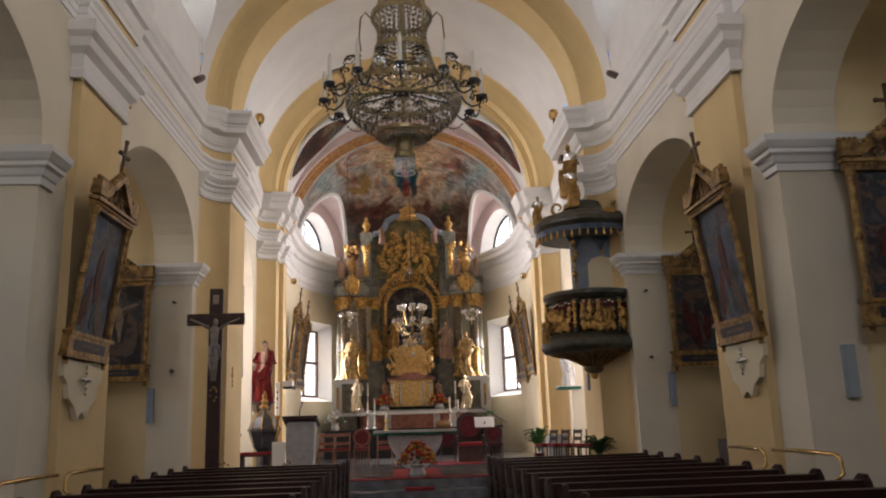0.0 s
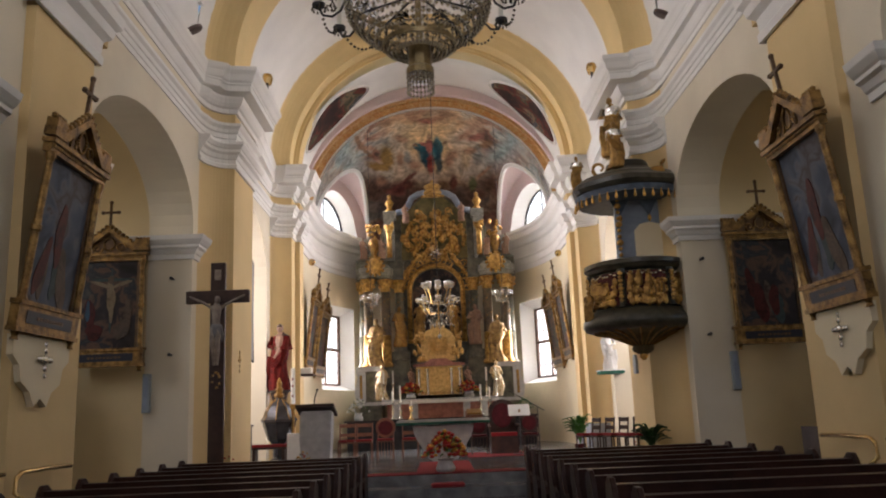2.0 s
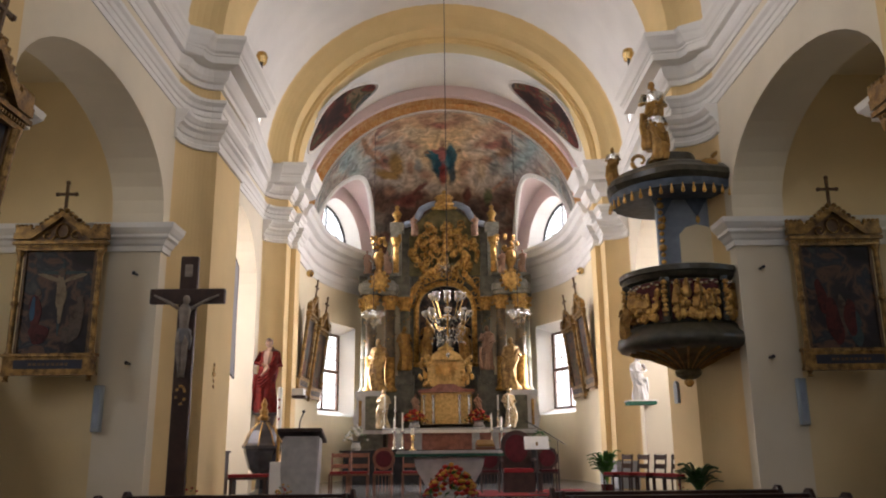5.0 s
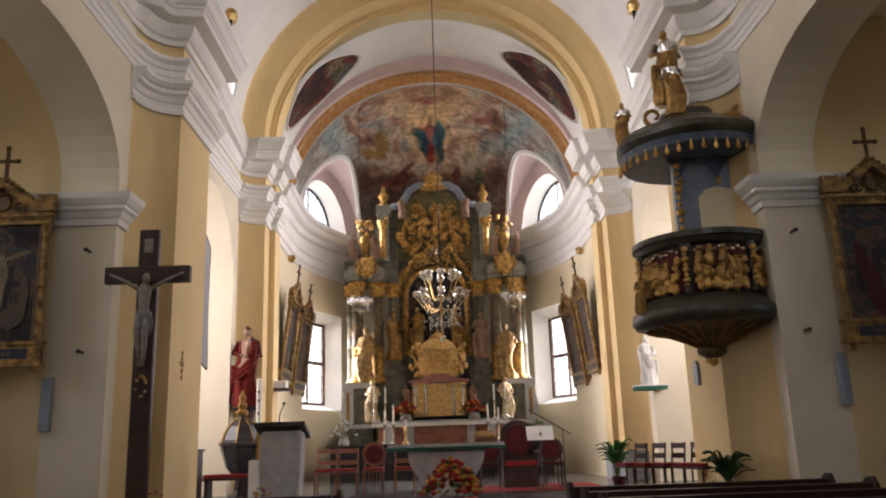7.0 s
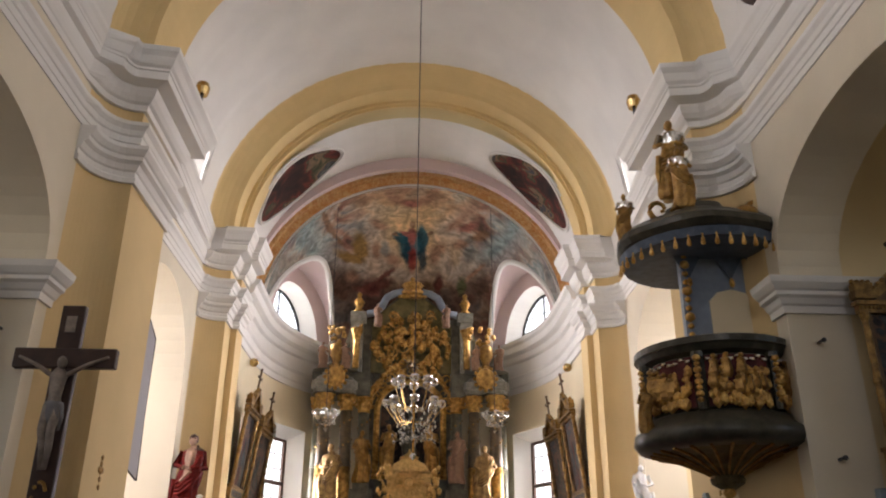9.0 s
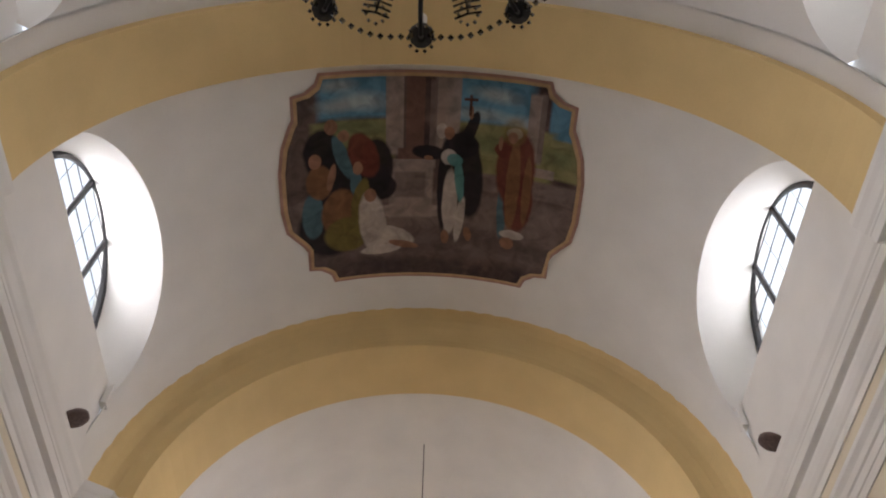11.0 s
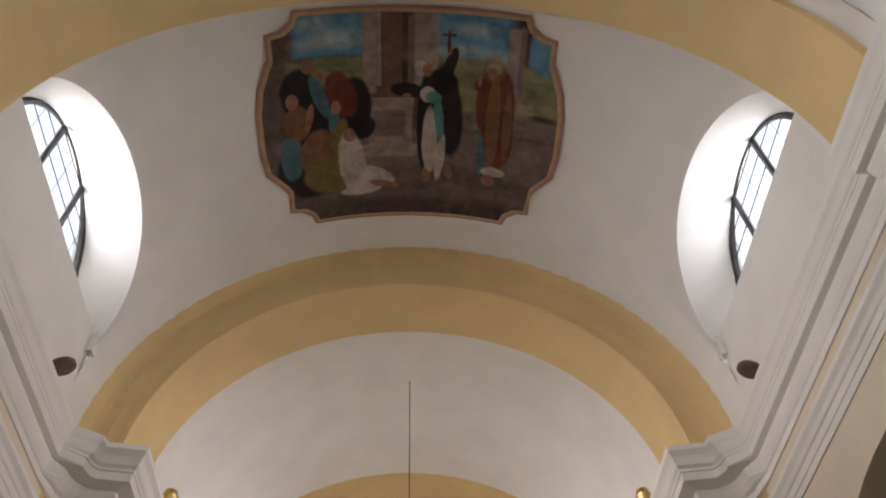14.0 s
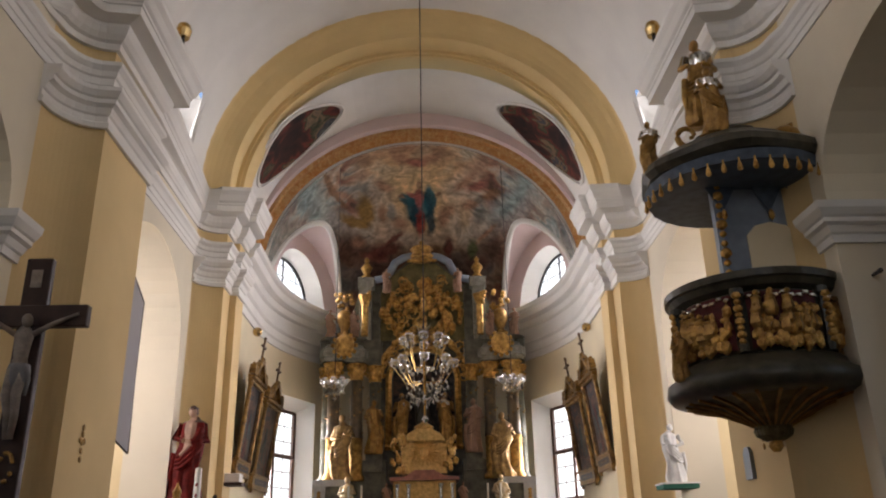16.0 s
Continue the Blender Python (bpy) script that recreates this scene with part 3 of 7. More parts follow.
for s in (-1, 1):
    y0, y1, z0, z1 = CROSS_WIN
    xv = HALF * math.sqrt(1 - ((z1 - SPRING) / (CROWN - SPRING)) ** 2)
    bm = bmesh.new()
    for pts in (((s * 4.6, y0 - 0.3, z1), (s * 4.6, y1 + 0.3, z1), (s * 5.3, y1 - 0.1, z1 - 0.05), (s * 5.3, y0 + 0.1, z1 - 0.05)),
                ((s * 4.7, y0 - 0.3, z0), (s * 4.7, y1 + 0.3, z0), (s * 5.3, y1 - 0.1, z0), (s * 5.3, y0 + 0.1, z0)),
                ((s * xv, y0 - 0.26, z1), (s * 4.76, y0 - 0.26, SPRING), (s * 5.3, y0 + 0.1, z0), (s * 5.3, y0 + 0.1, z1 - 0.05)),
                ((s * xv, y1 + 0.26, z1), (s * 4.76, y1 + 0.26, SPRING), (s * 5.3, y1 - 0.1, z0), (s * 5.3, y1 - 0.1, z1 - 0.05))):
        bm.faces.new([bm.verts.new(q) for q in pts])
    box(bm, *sorted((s * 4.7, s * 4.85)), y0 - 0.3, y1 + 0.3, 9.0, z0)
    structure(part("window_reveal", bm, WHITE), "white reveal of the high crossing window", "window reveal")

# transverse arches
def rib(bm, y_prof, n=48, half=HALF, spring=SPRING, crown=CROWN):
    """y_prof: list of (y, offset inward)."""
    rings = []
    for i in range(n + 1):
        a = math.pi * i / n
        rings.append([bm.verts.new(((half - o) * math.cos(a), y, spring + (crown - spring - o) * math.sin(a))) for y, o in y_prof])
    for r, q in zip(rings, rings[1:]):
        for j in range(len(y_prof) - 1):
            bm.faces.new((r[j], r[j + 1], q[j + 1], q[j]))


def cove(y0, y1, d, n=6):
    return [(y0 + (y1 - y0) * math.sin(math.pi / 2 * i / n), d * (1 - math.cos(math.pi / 2 * i / n))) for i in range(n + 1)]


for name, prof in (("arch_nave", [(8.62, -0.02), (8.62, 0.16), (9.65, 0.16), (9.65, -0.02)]),
                   ("arch_west", [(2.9, -0.02), (2.9, 0.16), (3.9, 0.16), (3.9, -0.02)]),
                   ("arch_crossing", [(14.4, -0.05), *cove(14.42, 14.9, 0.52), (16.1, 0.52), (16.1, -0.05)]),
                   ("arch_chancel", [(21.1, -0.05), *cove(21.15, 21.6, 0.5), (22.1, 0.5), (22.1, 0.58), (22.16, 0.58), (22.16, 0.66), (22.8, 0.66), (22.8, -0.4)])):
    bm = bmesh.new()
    rib(bm, prof)
    structure(part(name, bm, OCHRE, smooth=False), "ochre plastered transverse arch of the vault", "arch")

# pilasters of the crossing and of the chancel arch
for s in (-1, 1):
    for ya, yb, xi, cut in ((14.9, 16.6, PIL, 0.65), (21.6, 22.2, 4.2, 0.4)):
        bm = bmesh.new()
        pts = [(s * (HALF + 0.05), ya - cut)]
        for i in range(13):
            a = math.pi / 2 * i / 12
            pts.append((s * (HALF - (HALF - xi - 0.02) * (1 - math.cos(a))), ya - cut + cut * math.sin(a)))
        pts += [(s * xi, ya), (s * xi, yb), (s * (HALF + 0.05), yb)]
        prism(bm, pts, "z", 0, 9.1)
        if ya > 20:
            box(bm, *sorted((s * 4.06, s * (HALF + 0.05))), 22.19, 22.85, 0, 8.9)
        structure(part("pilaster", bm, YELLOW), "yellow plastered pilaster carrying the vault arch", "pilaster")
    bm = bmesh.new()
    box(bm, *sorted((s * (HALF - 0.12), s * (HALF + 0.05))), 7.35, 8.95, 0, 6.9)
    box(bm, *sorted((s * (HALF - 0.12), s * (HALF + 0.05))), 7.35, 9.35, 6.9, 9.12)
    structure(part("pilaster", bm, YELLOW), "shallow yellow pilaster on the nave pier", "pilaster")
    for ya, yb in ((6.55, 9.1), (-0.9, 1.65), (13.95, 17.0), (20.8, 22.9)):
        bm = bmesh.new()
        box(bm, *sorted((s * 5.6, s * 8.6)), ya, yb, 0, 7.8)
        structure(part("wall_chapel", bm, PALEYELLOW), "pale yellow cross wall between the side chapels", "wall")
    # unseen outer wall; both gaps are added to let the chapel lamps in
    bm = bmesh.new()
    for y0, y1, z0, z1 in ((Y0, 23, 0, 3.6), (Y0, 23, 6.2, 7.8), (Y0, 3.2, 3.6, 6.2), (4.6, 10.5, 3.6, 6.2), (11.9, 23, 3.6, 6.2)):
        box(bm, *sorted((s * 8.6, s * 9.0)), y0, y1, z0, z1)
    structure(part("wall_outer", bm, CREAM), "cream outer wall of the side chapels with added light openings", "wall")
    bm = bmesh.new()
    box(bm, *sorted((s * 5.6, s * 9.0)), Y0, 23, 7.8, 8.0)
    structure(part("ceiling_chapel", bm, CREAM), "cream chapel ceiling", "ceiling")

# entablature
CORN = [(0, 8.05), (0.06, 8.05), (0.07, 8.14), (0.12, 8.17), (0.17, 8.24), (0.2, 8.33), (0.2, 8.38), (0.4, 8.42), (0.4, 8.55), (0.42, 8.56), (0.42, 8.6), (0.46, 8.64), (0.5, 8.76), (0.55, 8.84), (0.55, 8.92), (0, 8.94)]
ARCHI = [(0, 7.38), (0.03, 7.38), (0.03, 7.48), (0.05, 7.49), (0.05, 7.59), (0.08, 7.61), (0.1, 7.68), (0.16, 7.74), (0.16, 7.8), (0, 7.82)]
CAPT = [(0, 6.84), (0.05, 6.84), (0.06, 6.91), (0.03, 6.94), (0.03, 7.02), (0.06, 7.04), (0.09, 7.12), (0.15, 7.16), (0.15, 7.22), (0.18, 7.24), (0.23, 7.31), (0.23, 7.37), (0, 7.378)]


def curve_out(ya, xi, cut):
    return [(-(HALF - (HALF - xi) * (1 - math.cos(math.pi / 2 * i / 6))), ya - cut + cut * math.sin(math.pi / 2 * i / 6)) for i in range(7)]


for s in (1, -1):
    bend, choir = curve_out(14.9, PIL, 0.65), curve_out(21.6, 4.2, 0.4)
    path = [(-HALF, Y0), (-HALF, 7.3), (-HALF + 0.14, 7.3), (-HALF + 0.14, 9.4), (-HALF, 9.4), (-HALF, 14.0), *bend, (-PIL, 16.6), (-HALF, 16.6), (-HALF, 21.15), *choir, (-4.2, 22.2), (-4.05, 22.2), (-4.05, 22.8)]
    flat = [1.0 if 14.1 < y < 16.7 or y > 21.2 else 0.0 for x, y in path]
    bm = bmesh.new()
    sweep(bm, CORN, path, s, reach=[0.36 + 0.64 * f for f in flat])
    structure(part("cornice", bm, WHITE), "white moulded main cornice with breaks over the pilasters", "cornice")
    bm = bmesh.new()
    sweep(bm, ARCHI, path, s, reach=[0.6 + 0.4 * f for f in flat])
    structure(part("architrave", bm, WHITE), "white moulded architrave band above the arches", "moulding")
    for seg in ([(-HALF, 14.15), *curve_out(14.9, PIL, 0.65), (-PIL, 16.6), (-HALF, 16.6)], [(-HALF, 21.15), *curve_out(21.6, 4.2, 0.4), (-4.2, 22.2), (-4.05, 22.2), (-4.05, 22.8)]):
        bm = bmesh.new()
        sweep(bm, CAPT, seg, s)
        structure(part("capital", bm, WHITE), "white moulded pilaster capital", "capital")
    bm = bmesh.new()
    sweep(bm, [(0, 6.5), (0.05, 6.5), (0.06, 6.62), (0.03, 6.66), (0.05, 6.85), (0.14, 6.93), (0.17, 7.05), (0.24, 7.12), (0.26, 7.27), (0, 7.28)], [(-HALF, 7.28), (-HALF + 0.13, 7.28), (-HALF + 0.13, 9.02), (-HALF, 9.02)], s)
    structure(part("capital", bm, WHITE), "white moulded capital of the nave pilaster", "capital")
    for ya, yb in ((9.1, 13.95), (1.65, 6.55)):
        bm = bmesh.new()
        imp = [(0, 4.74), (0.04, 4.74), (0.05, 4.83), (0.08, 4.85), (0.12, 4.92), (0.17, 4.95), (0.17, 5.0), (0.2, 5.02), (0.26, 5.09), (0.28, 5.17), (0, 5.18)]
        sweep(bm, imp, [(-HALF, yb + 0.35), (-HALF, yb), (-8.6, yb)][::-1], s)
        sweep(bm, imp, [(-8.6, ya), (-HALF, ya), (-HALF, ya - 0.35)][::-1], s)
        structure(part("impost", bm, WHITE), "white moulded impost at the arch springing", "moulding")

# apse
AY, RX, RY, CZ, CR = 25.0, 4.2, 5.6, 7.9, 4.16
LW0, LW1 = 0.088, 0.232          # low windows, along the plan curve
RC, RW, RTOP = 0.165, 0.125, 10.55  # lunettes over the cornice


def apse_pt(a, d=0.0):
    """Plan point; a from 0 (north end) to 1 (south end); d metres outward."""
    return (-(RX + d) * math.cos(math.pi * a), AY + (RY + d) * math.sin(math.pi * a))


def lunette_z(a):
    a = min(a, 1 - a)
    u = (a - RC) / RW
    return 8.1 + (RTOP - 8.1) * math.sqrt(1 - u * u) if abs(u) < 1 else 0


base_as = sorted(set([i / 64 for i in range(65)] + [LW0, LW1, 1 - LW0, 1 - LW1] + [q for i in range(-12, 13) for q in (RC + RW * math.sin(math.pi / 24 * i), 1 - RC - RW * math.sin(math.pi / 24 * i))]))
bm = bmesh.new()
zs = [0, 2.6, 5.6, 8.3]
grid = [[bm.verts.new((*apse_pt(a), z)) for z in zs] for a in base_as]
for i, (p, q) in enumerate(zip(grid, grid[1:])):
    am = (base_as[i] + base_as[i + 1]) / 2
    for j in range(3):
        if j == 1 and LW0 < min(am, 1 - am) < LW1:
            continue
        bm.faces.new((p[j], q[j], q[j + 1], p[j + 1]))
for s in (-1, 1):
    bm.faces.new([bm.verts.new(p) for p in ((s * RX, 22.8, 0), (s * RX, AY, 0), (s * RX, AY, 8.3), (s * RX, 22.8, 8.3))])
structure(part("wall_apse", bm, CREAM), "cream curved apse wall with two tall windows", "wall")
for s in (0, 1):
    a0, a1 = (LW0, LW1) if s == 0 else (1 - LW0, 1 - LW1)
    b0, b1 = (LW0 + 0.012, LW1 - 0.02) if s == 0 else (1 - LW0 - 0.012, 1 - LW1 + 0.02)
    D = 0.55
    bm = bmesh.new()
    inn = [(*apse_pt(a0), 2.6), (*apse_pt(a1), 2.6), (*apse_pt(a1), 5.6), (*apse_pt(a0), 5.6)]
    out = [(*apse_pt(b0, D), 2.8), (*apse_pt(b1, D), 2.8), (*apse_pt(b1, D), 5.35), (*apse_pt(b0, D), 5.35)]
    for i in range(4):
        j = (i + 1) % 4
        bm.faces.new([bm.verts.new(p) for p in (inn[i], inn[j], out[j], out[i])])
    structure(part("window_reveal", bm, WHITE), "white splayed reveal of the apse window", "window reveal")
    n_win += 1
    win = structure(new("window_%d" % n_win), "tall apse window with brown wooden frame", "window")
    p0, p1 = Vector((*apse_pt(b0, D), 0)), Vector((*apse_pt(b1, D), 0))

    def at(u, z):
        p = p0.lerp(p1, u)
        return (p.x, p.y, z)
    for name, u0, z0, u1, z1, r in (("window_frame", 0, 2.8, 1, 2.8, 0.06), ("window_frame", 0, 5.35, 1, 5.35, 0.06), ("window_frame", 0, 2.8, 0, 5.35, 0.06), ("window_frame", 1, 2.8, 1, 5.35, 0.07),
                                    ("mullion", 0.5, 2.8, 0.5, 5.35, 0.06), ("transom", 0, 4.1, 1, 4.1, 0.06),
                                    ("glazing_bar", 0, 3.25, 1, 3.25, 0.014), ("glazing_bar", 0, 3.68, 1, 3.68, 0.014), ("glazing_bar", 0, 4.5, 1, 4.5, 0.014), ("glazing_bar", 0, 4.92, 1, 4.92, 0.014), ("glazing_bar", 0.25, 2.8, 0.25, 5.35, 0.012), ("glazing_bar", 0.75, 2.8, 0.75, 5.35, 0.012)):
        bm = bmesh.new()
        tube(bm, [at(u0, z0), at(u1, z1)], r, 4)
        part(name, bm, BROWN, win)
    bm = bmesh.new()
    bm.faces.new([bm.verts.new(at(u, z)) for u, z in ((0, 2.8), (1, 2.8), (1, 5.35), (0, 5.35))])
    part("pane", bm, GLASS, win).visible_shadow = False

    # lunette over the cornice: wall, round-headed window
    sg = (lambda a: a) if s == 0 else (lambda a: 1 - a)
    wa, ww, wtop = RC, 0.082, 10.0
    bm = bmesh.new()
    cols = [RC + RW * math.sin(math.pi / 2 * i / 20) for i in range(-20, 21)]
    for ca, cb in zip(cols, cols[1:]):
        def hole(a):
            u = (a - wa) / ww
            return 8.35 + (wtop - 8.35) * math.sqrt(1 - u * u) if abs(u) < 1 else 8.3
        bm.faces.new([bm.verts.new(p) for p in ((*apse_pt(sg(ca)), hole(ca)), (*apse_pt(sg(cb)), hole(cb)), (*apse_pt(sg(cb)), max(lunette_z(cb), hole(cb) + 0.002)), (*apse_pt(sg(ca)), max(lunette_z(ca), hole(ca) + 0.002)))])
    structure(part("wall_lunette", bm, PINK), "pale pink lunette wall round the apse window", "wall")
    bm = bmesh.new()
    ring = [(wa - ww * math.cos(math.pi * i / 24), 8.35 + (wtop - 8.35) * math.sin(math.pi * i / 24)) for i in range(25)]
    for (ca, za), (cb, zb) in zip(ring + [ring[0]], ring[1:] + [ring[0], ring[1]]):
        f = 0.8
        bm.faces.new([bm.verts.new(p) for p in ((*apse_pt(sg(ca)), za), (*apse_pt(sg(cb)), zb), (*apse_pt(sg(wa + (cb - wa) * f), 0.6), 8.45 + (zb - 8.35) * 0.85), (*apse_pt(sg(wa + (ca - wa) * f), 0.6), 8.45 + (za - 8.35) * 0.85))])
    structure(part("window_reveal", bm, WHITE), "white deep reveal of the round-headed apse window", "window reveal")
    n_win += 1
    win = structure(new("window_%d" % n_win), "round-headed apse window with dark glazing bars", "window")
    bm = bmesh.new()
    ro = [(*apse_pt(sg(wa + (a - wa) * 0.8), 0.58), 8.45 + (z - 8.35) * 0.85) for a, z in ring]
    tube(bm, ro + [ro[0]], 0.05, 5)
    part("window_frame", bm, IRON, win)
    for u, r in ((-0.55, 0.012), (0, 0.035), (0.55, 0.012)):
        bm = bmesh.new()
        q = apse_pt(sg(wa + u * ww * 0.8), 0.58)
        tube(bm, [(*q, 8.45), (*q, 8.45 + 1.4 * math.sqrt(1 - u * u))], r, 5)
        part("mullion", bm, IRON, win)
    for z in (8.85, 9.25, 9.6):
        bm = bmesh.new()
        w = ww * 0.8 * math.sqrt(1 - ((z - 8.45) / 1.4) ** 2)
        tube(bm, [(*apse_pt(sg(wa - w), 0.58), z), (*apse_pt(sg(wa + w), 0.58), z)], 0.012, 5)
        part("glazing_bar", bm, IRON, win)
    bm = bmesh.new()
    bm.faces.new([bm.verts.new(p) for p in [(*apse_pt(sg(wa + (a - wa) * 0.8), 0.6), 8.45 + (z - 8.35) * 0.85) for a, z in ring]])
    part("pane", bm, GLASS, win).visible_shadow = False
    # archivolt round the lunette
    bm = bmesh.new()
    path = []
    for i in range(33):
        a = RC - RW * math.cos(math.pi * i / 32)
        z = 8.1 + (RTOP - 8.1) * math.sin(math.pi * i / 32)
        k = math.sqrt(max(0, 1 - max(0, (z - CZ) / CR) ** 2))
        x, y = apse_pt(sg(a))
        path.append((x * k, AY + (y - AY) * k, z))
    tube(bm, path, 0.09, 8)
    structure(part("archivolt", bm, WHITE, smooth=True), "pinkish white moulding framing the lunette", "moulding")

bm = bmesh.new()
cols = []
for a in base_as:
    zl = max(CZ, lunette_z(a))
    f0 = math.asin(min(0.95, (zl - CZ) / CR))
    cols.append([bm.verts.new((-RX * math.cos(math.pi * a) * math.cos(f), AY + RY * math.sin(math.pi * a) * math.cos(f), CZ + CR * math.sin(f))) for f in [f0 + (math.pi / 2 - f0) * k / 24 for k in range(25)]])
    cols[-1].append(bm.verts.new((*apse_pt(a), zl)))
for p, q in zip(cols, cols[1:]):
    for k in range(24):
        bm.faces.new((p[k], q[k], q[k + 1], p[k + 1]))
bmesh.ops.remove_doubles(bm, verts=bm.verts[:], dist=0.0005)
structure(part("ceiling_conch", bm, FRESCO, smooth=True), "apse conch painted with clouds and soft coloured shapes", "ceiling")
bm = bmesh.new()
for p, q, a, b in zip(base_as, base_as[1:], base_as, base_as[1:]):
    za, zb = max(CZ, lunette_z(a)), max(CZ, lunette_z(b))
    ka, kb = [math.sqrt(max(0, 1 - ((z - CZ) / CR) ** 2)) for z in (za, zb)]
    pa, pb = apse_pt(a), apse_pt(b)
    if za > CZ + 0.05 or zb > CZ + 0.05:
        bm.faces.new([bm.verts.new(v) for v in ((*pa, za), (*pb, zb), (pb[0] * kb, AY + (pb[1] - AY) * kb, zb), (pa[0] * ka, AY + (pa[1] - AY) * ka, za))])
structure(part("lunette_soffit", bm, PINK, smooth=True), "pale soffits of the apse lunettes", "ceiling")

for name, prof, m, lab in (("ceiling_apse", [(22.4, 0), (24.6, 0)], WHITE, "white barrel vault before the apse"),
                           ("arch_band", [(24.55, -0.5), (24.55, 0.05), (24.75, 0.05), (24.75, 0.0), (24.82, 0.0)], PINK, "pink painted line of the apse arch"),
                           ("arch_band", [(24.82, -0.02), (24.82, 0.12), (25.0, 0.12), (25.0, 0.32)], BAND, "orange apse arch painted with scrollwork"),
                           ("arch_band", [(25.0, 0.32), (25.06, 0.34), (25.06, 0.4)], WHITE, "white inner edge of the apse arch")):
    bm = bmesh.new()
    rib(bm, prof, half=4.45, spring=8.3, crown=12.75 if name == "ceiling_apse" else 12.45)
    structure(part(name, bm, m, smooth=False), lab, "arch" if "band" in name else "ceiling")
bm = bmesh.new()
sweep(bm, [(0, 6.8), (0.04, 6.8), (0.06, 6.95), (0.1, 7.0), (0.1, 7.2), (0.16, 7.28), (0.06, 7.34), (0.06, 7.7), (0.14, 7.76), (0.18, 7.9), (0.32, 7.98), (0.36, 8.14), (0.44, 8.2), (0.46, 8.3), (0, 8.33)], [(-RX, 22.8)] + [apse_pt(i / 64) for i in range(65)] + [(RX, 22.8)])
structure(part("cornice", bm, WHITE), "white curved entablature of the apse", "cornice")


# oval ceiling paintings
for s in (-1, 1):
    thing = tagged(new("ceiling_medallion"), "oval painted medallion in a white stucco frame", "ceiling painting")
    for nm, k, off, m in (("frame", 1.2, 0.03, WHITE), ("canvas", 1.0, 0.06, MEDAL)):
        bm = bmesh.new()
        rings = []
        for j in range(9):
            ring = []
            for i in range(40):
                a = 2 * math.pi * i / 40
                kk = k * j / 8 * (1 + 0.05 * math.cos(4 * a))
                th = math.radians(43.5) + 0.31 * kk * math.cos(a)
                ring.append(bm.verts.new((s * (4.45 - off) * math.cos(th), 23.4 + 0.86 * kk * math.sin(a), 8.3 + (4.45 - off) * math.sin(th))))
            rings.append(ring)
        for p, q in zip(rings, rings[1:]):
            for i in range(40):
                bm.faces.new((p[i], p[(i + 1) % 40], q[(i + 1) % 40], q[i]))
        bmesh.ops.remove_doubles(bm, verts=bm.verts[:], dist=0.0005)
        part(nm, bm, m, thing, smooth=True)
    bm = bmesh.new()
    pts = []
    for i in range(33):
        a = 2 * math.pi * i / 32
        kk = 1 + 0.05 * math.cos(4 * a)
        th = math.radians(43.5) + 0.33 * kk * math.cos(a)
        pts.append((s * 4.39 * math.cos(th), 23.4 + 0.92 * kk * math.sin(a), 8.3 + 4.39 * math.sin(th)))
    tube(bm, pts, 0.035, 6)
    part("moulding", bm, WHITE, thing)

# raised presbytery with steps
bm = bmesh.new()
for z0, z1, y in ((0, 0.18, 12.75), (0.18, 0.36, 13.05), (0.36, 0.54, 13.75)):
    box(bm, -4.72, 4.72, y, 14.3, z0, z1)
box(bm, -4.15, 4.15, 14.3, 32, 0, 0.54)
box(bm, -9, 9, 17.0, 20.8, 0, 0.539)
structure(part("floor_presbytery", bm, MARBLE), "grey marble presbytery floor reached by three steps", "floor")
rng = random.Random(3)
floor_tiles = bpy.data.objects["floor_presbytery"]
for i in range(9):
    for j in range(7):
        if (i + j) % 2:
            bm = bmesh.new()
            x0, y0 = -3.6 + i * 0.8, 14.4 + j * 0.8
            box(bm, x0 + 0.01, x0 + 0.79, y0 + 0.01, y0 + 0.79, 0.538, 0.545)
            part("tile", bm, BLACKSTONE, floor_tiles)

# west wall out of view; its opening is made up for the lamp
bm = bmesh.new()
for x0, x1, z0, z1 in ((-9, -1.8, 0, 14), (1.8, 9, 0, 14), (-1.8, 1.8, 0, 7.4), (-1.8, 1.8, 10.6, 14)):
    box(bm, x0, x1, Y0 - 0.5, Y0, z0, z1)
structure(part("wall_west", bm, WHITE), "white west wall of the nave with an added light opening", "wall")

# white sky outside the windows
def sky_card(name, glow):
    m = bpy.data.materials.new(name)
    m.use_nodes = True
    b = m.node_tree.nodes["Principled BSDF"]
    b.inputs["Base Color"].default_value = (0.5, 0.5, 0.5, 1)
    b.inputs["Emission Color"].default_value = (0.95, 0.97, 1.0, 1)
    b.inputs["Emission Strength"].default_value = glow
    return m


BRIGHTSKY, SOFTSKY = sky_card("bright_sky", 0.65), sky_card("soft_sky", 0.27)
bm = bmesh.new()
box(bm, -9, 9, 33.4, 33.5, 0, 13)
structure(part("backdrop", bm, BRIGHTSKY), "plain bright overcast sky behind the apse", "sky")
for s in (-1, 1):
    for x, y0, y1, z0, z1, m in ((9.6, -10, 25, 8.1, 26, SOFTSKY), (6.9, 23.2, 33.5, 0.5, 13, BRIGHTSKY)):
        bm = bmesh.new()
        box(bm, *sorted((s * x, s * (x + 0.1))), y0, y1, z0, z1)
        structure(part("backdrop", bm, m), "plain bright overcast sky outside the windows", "sky")

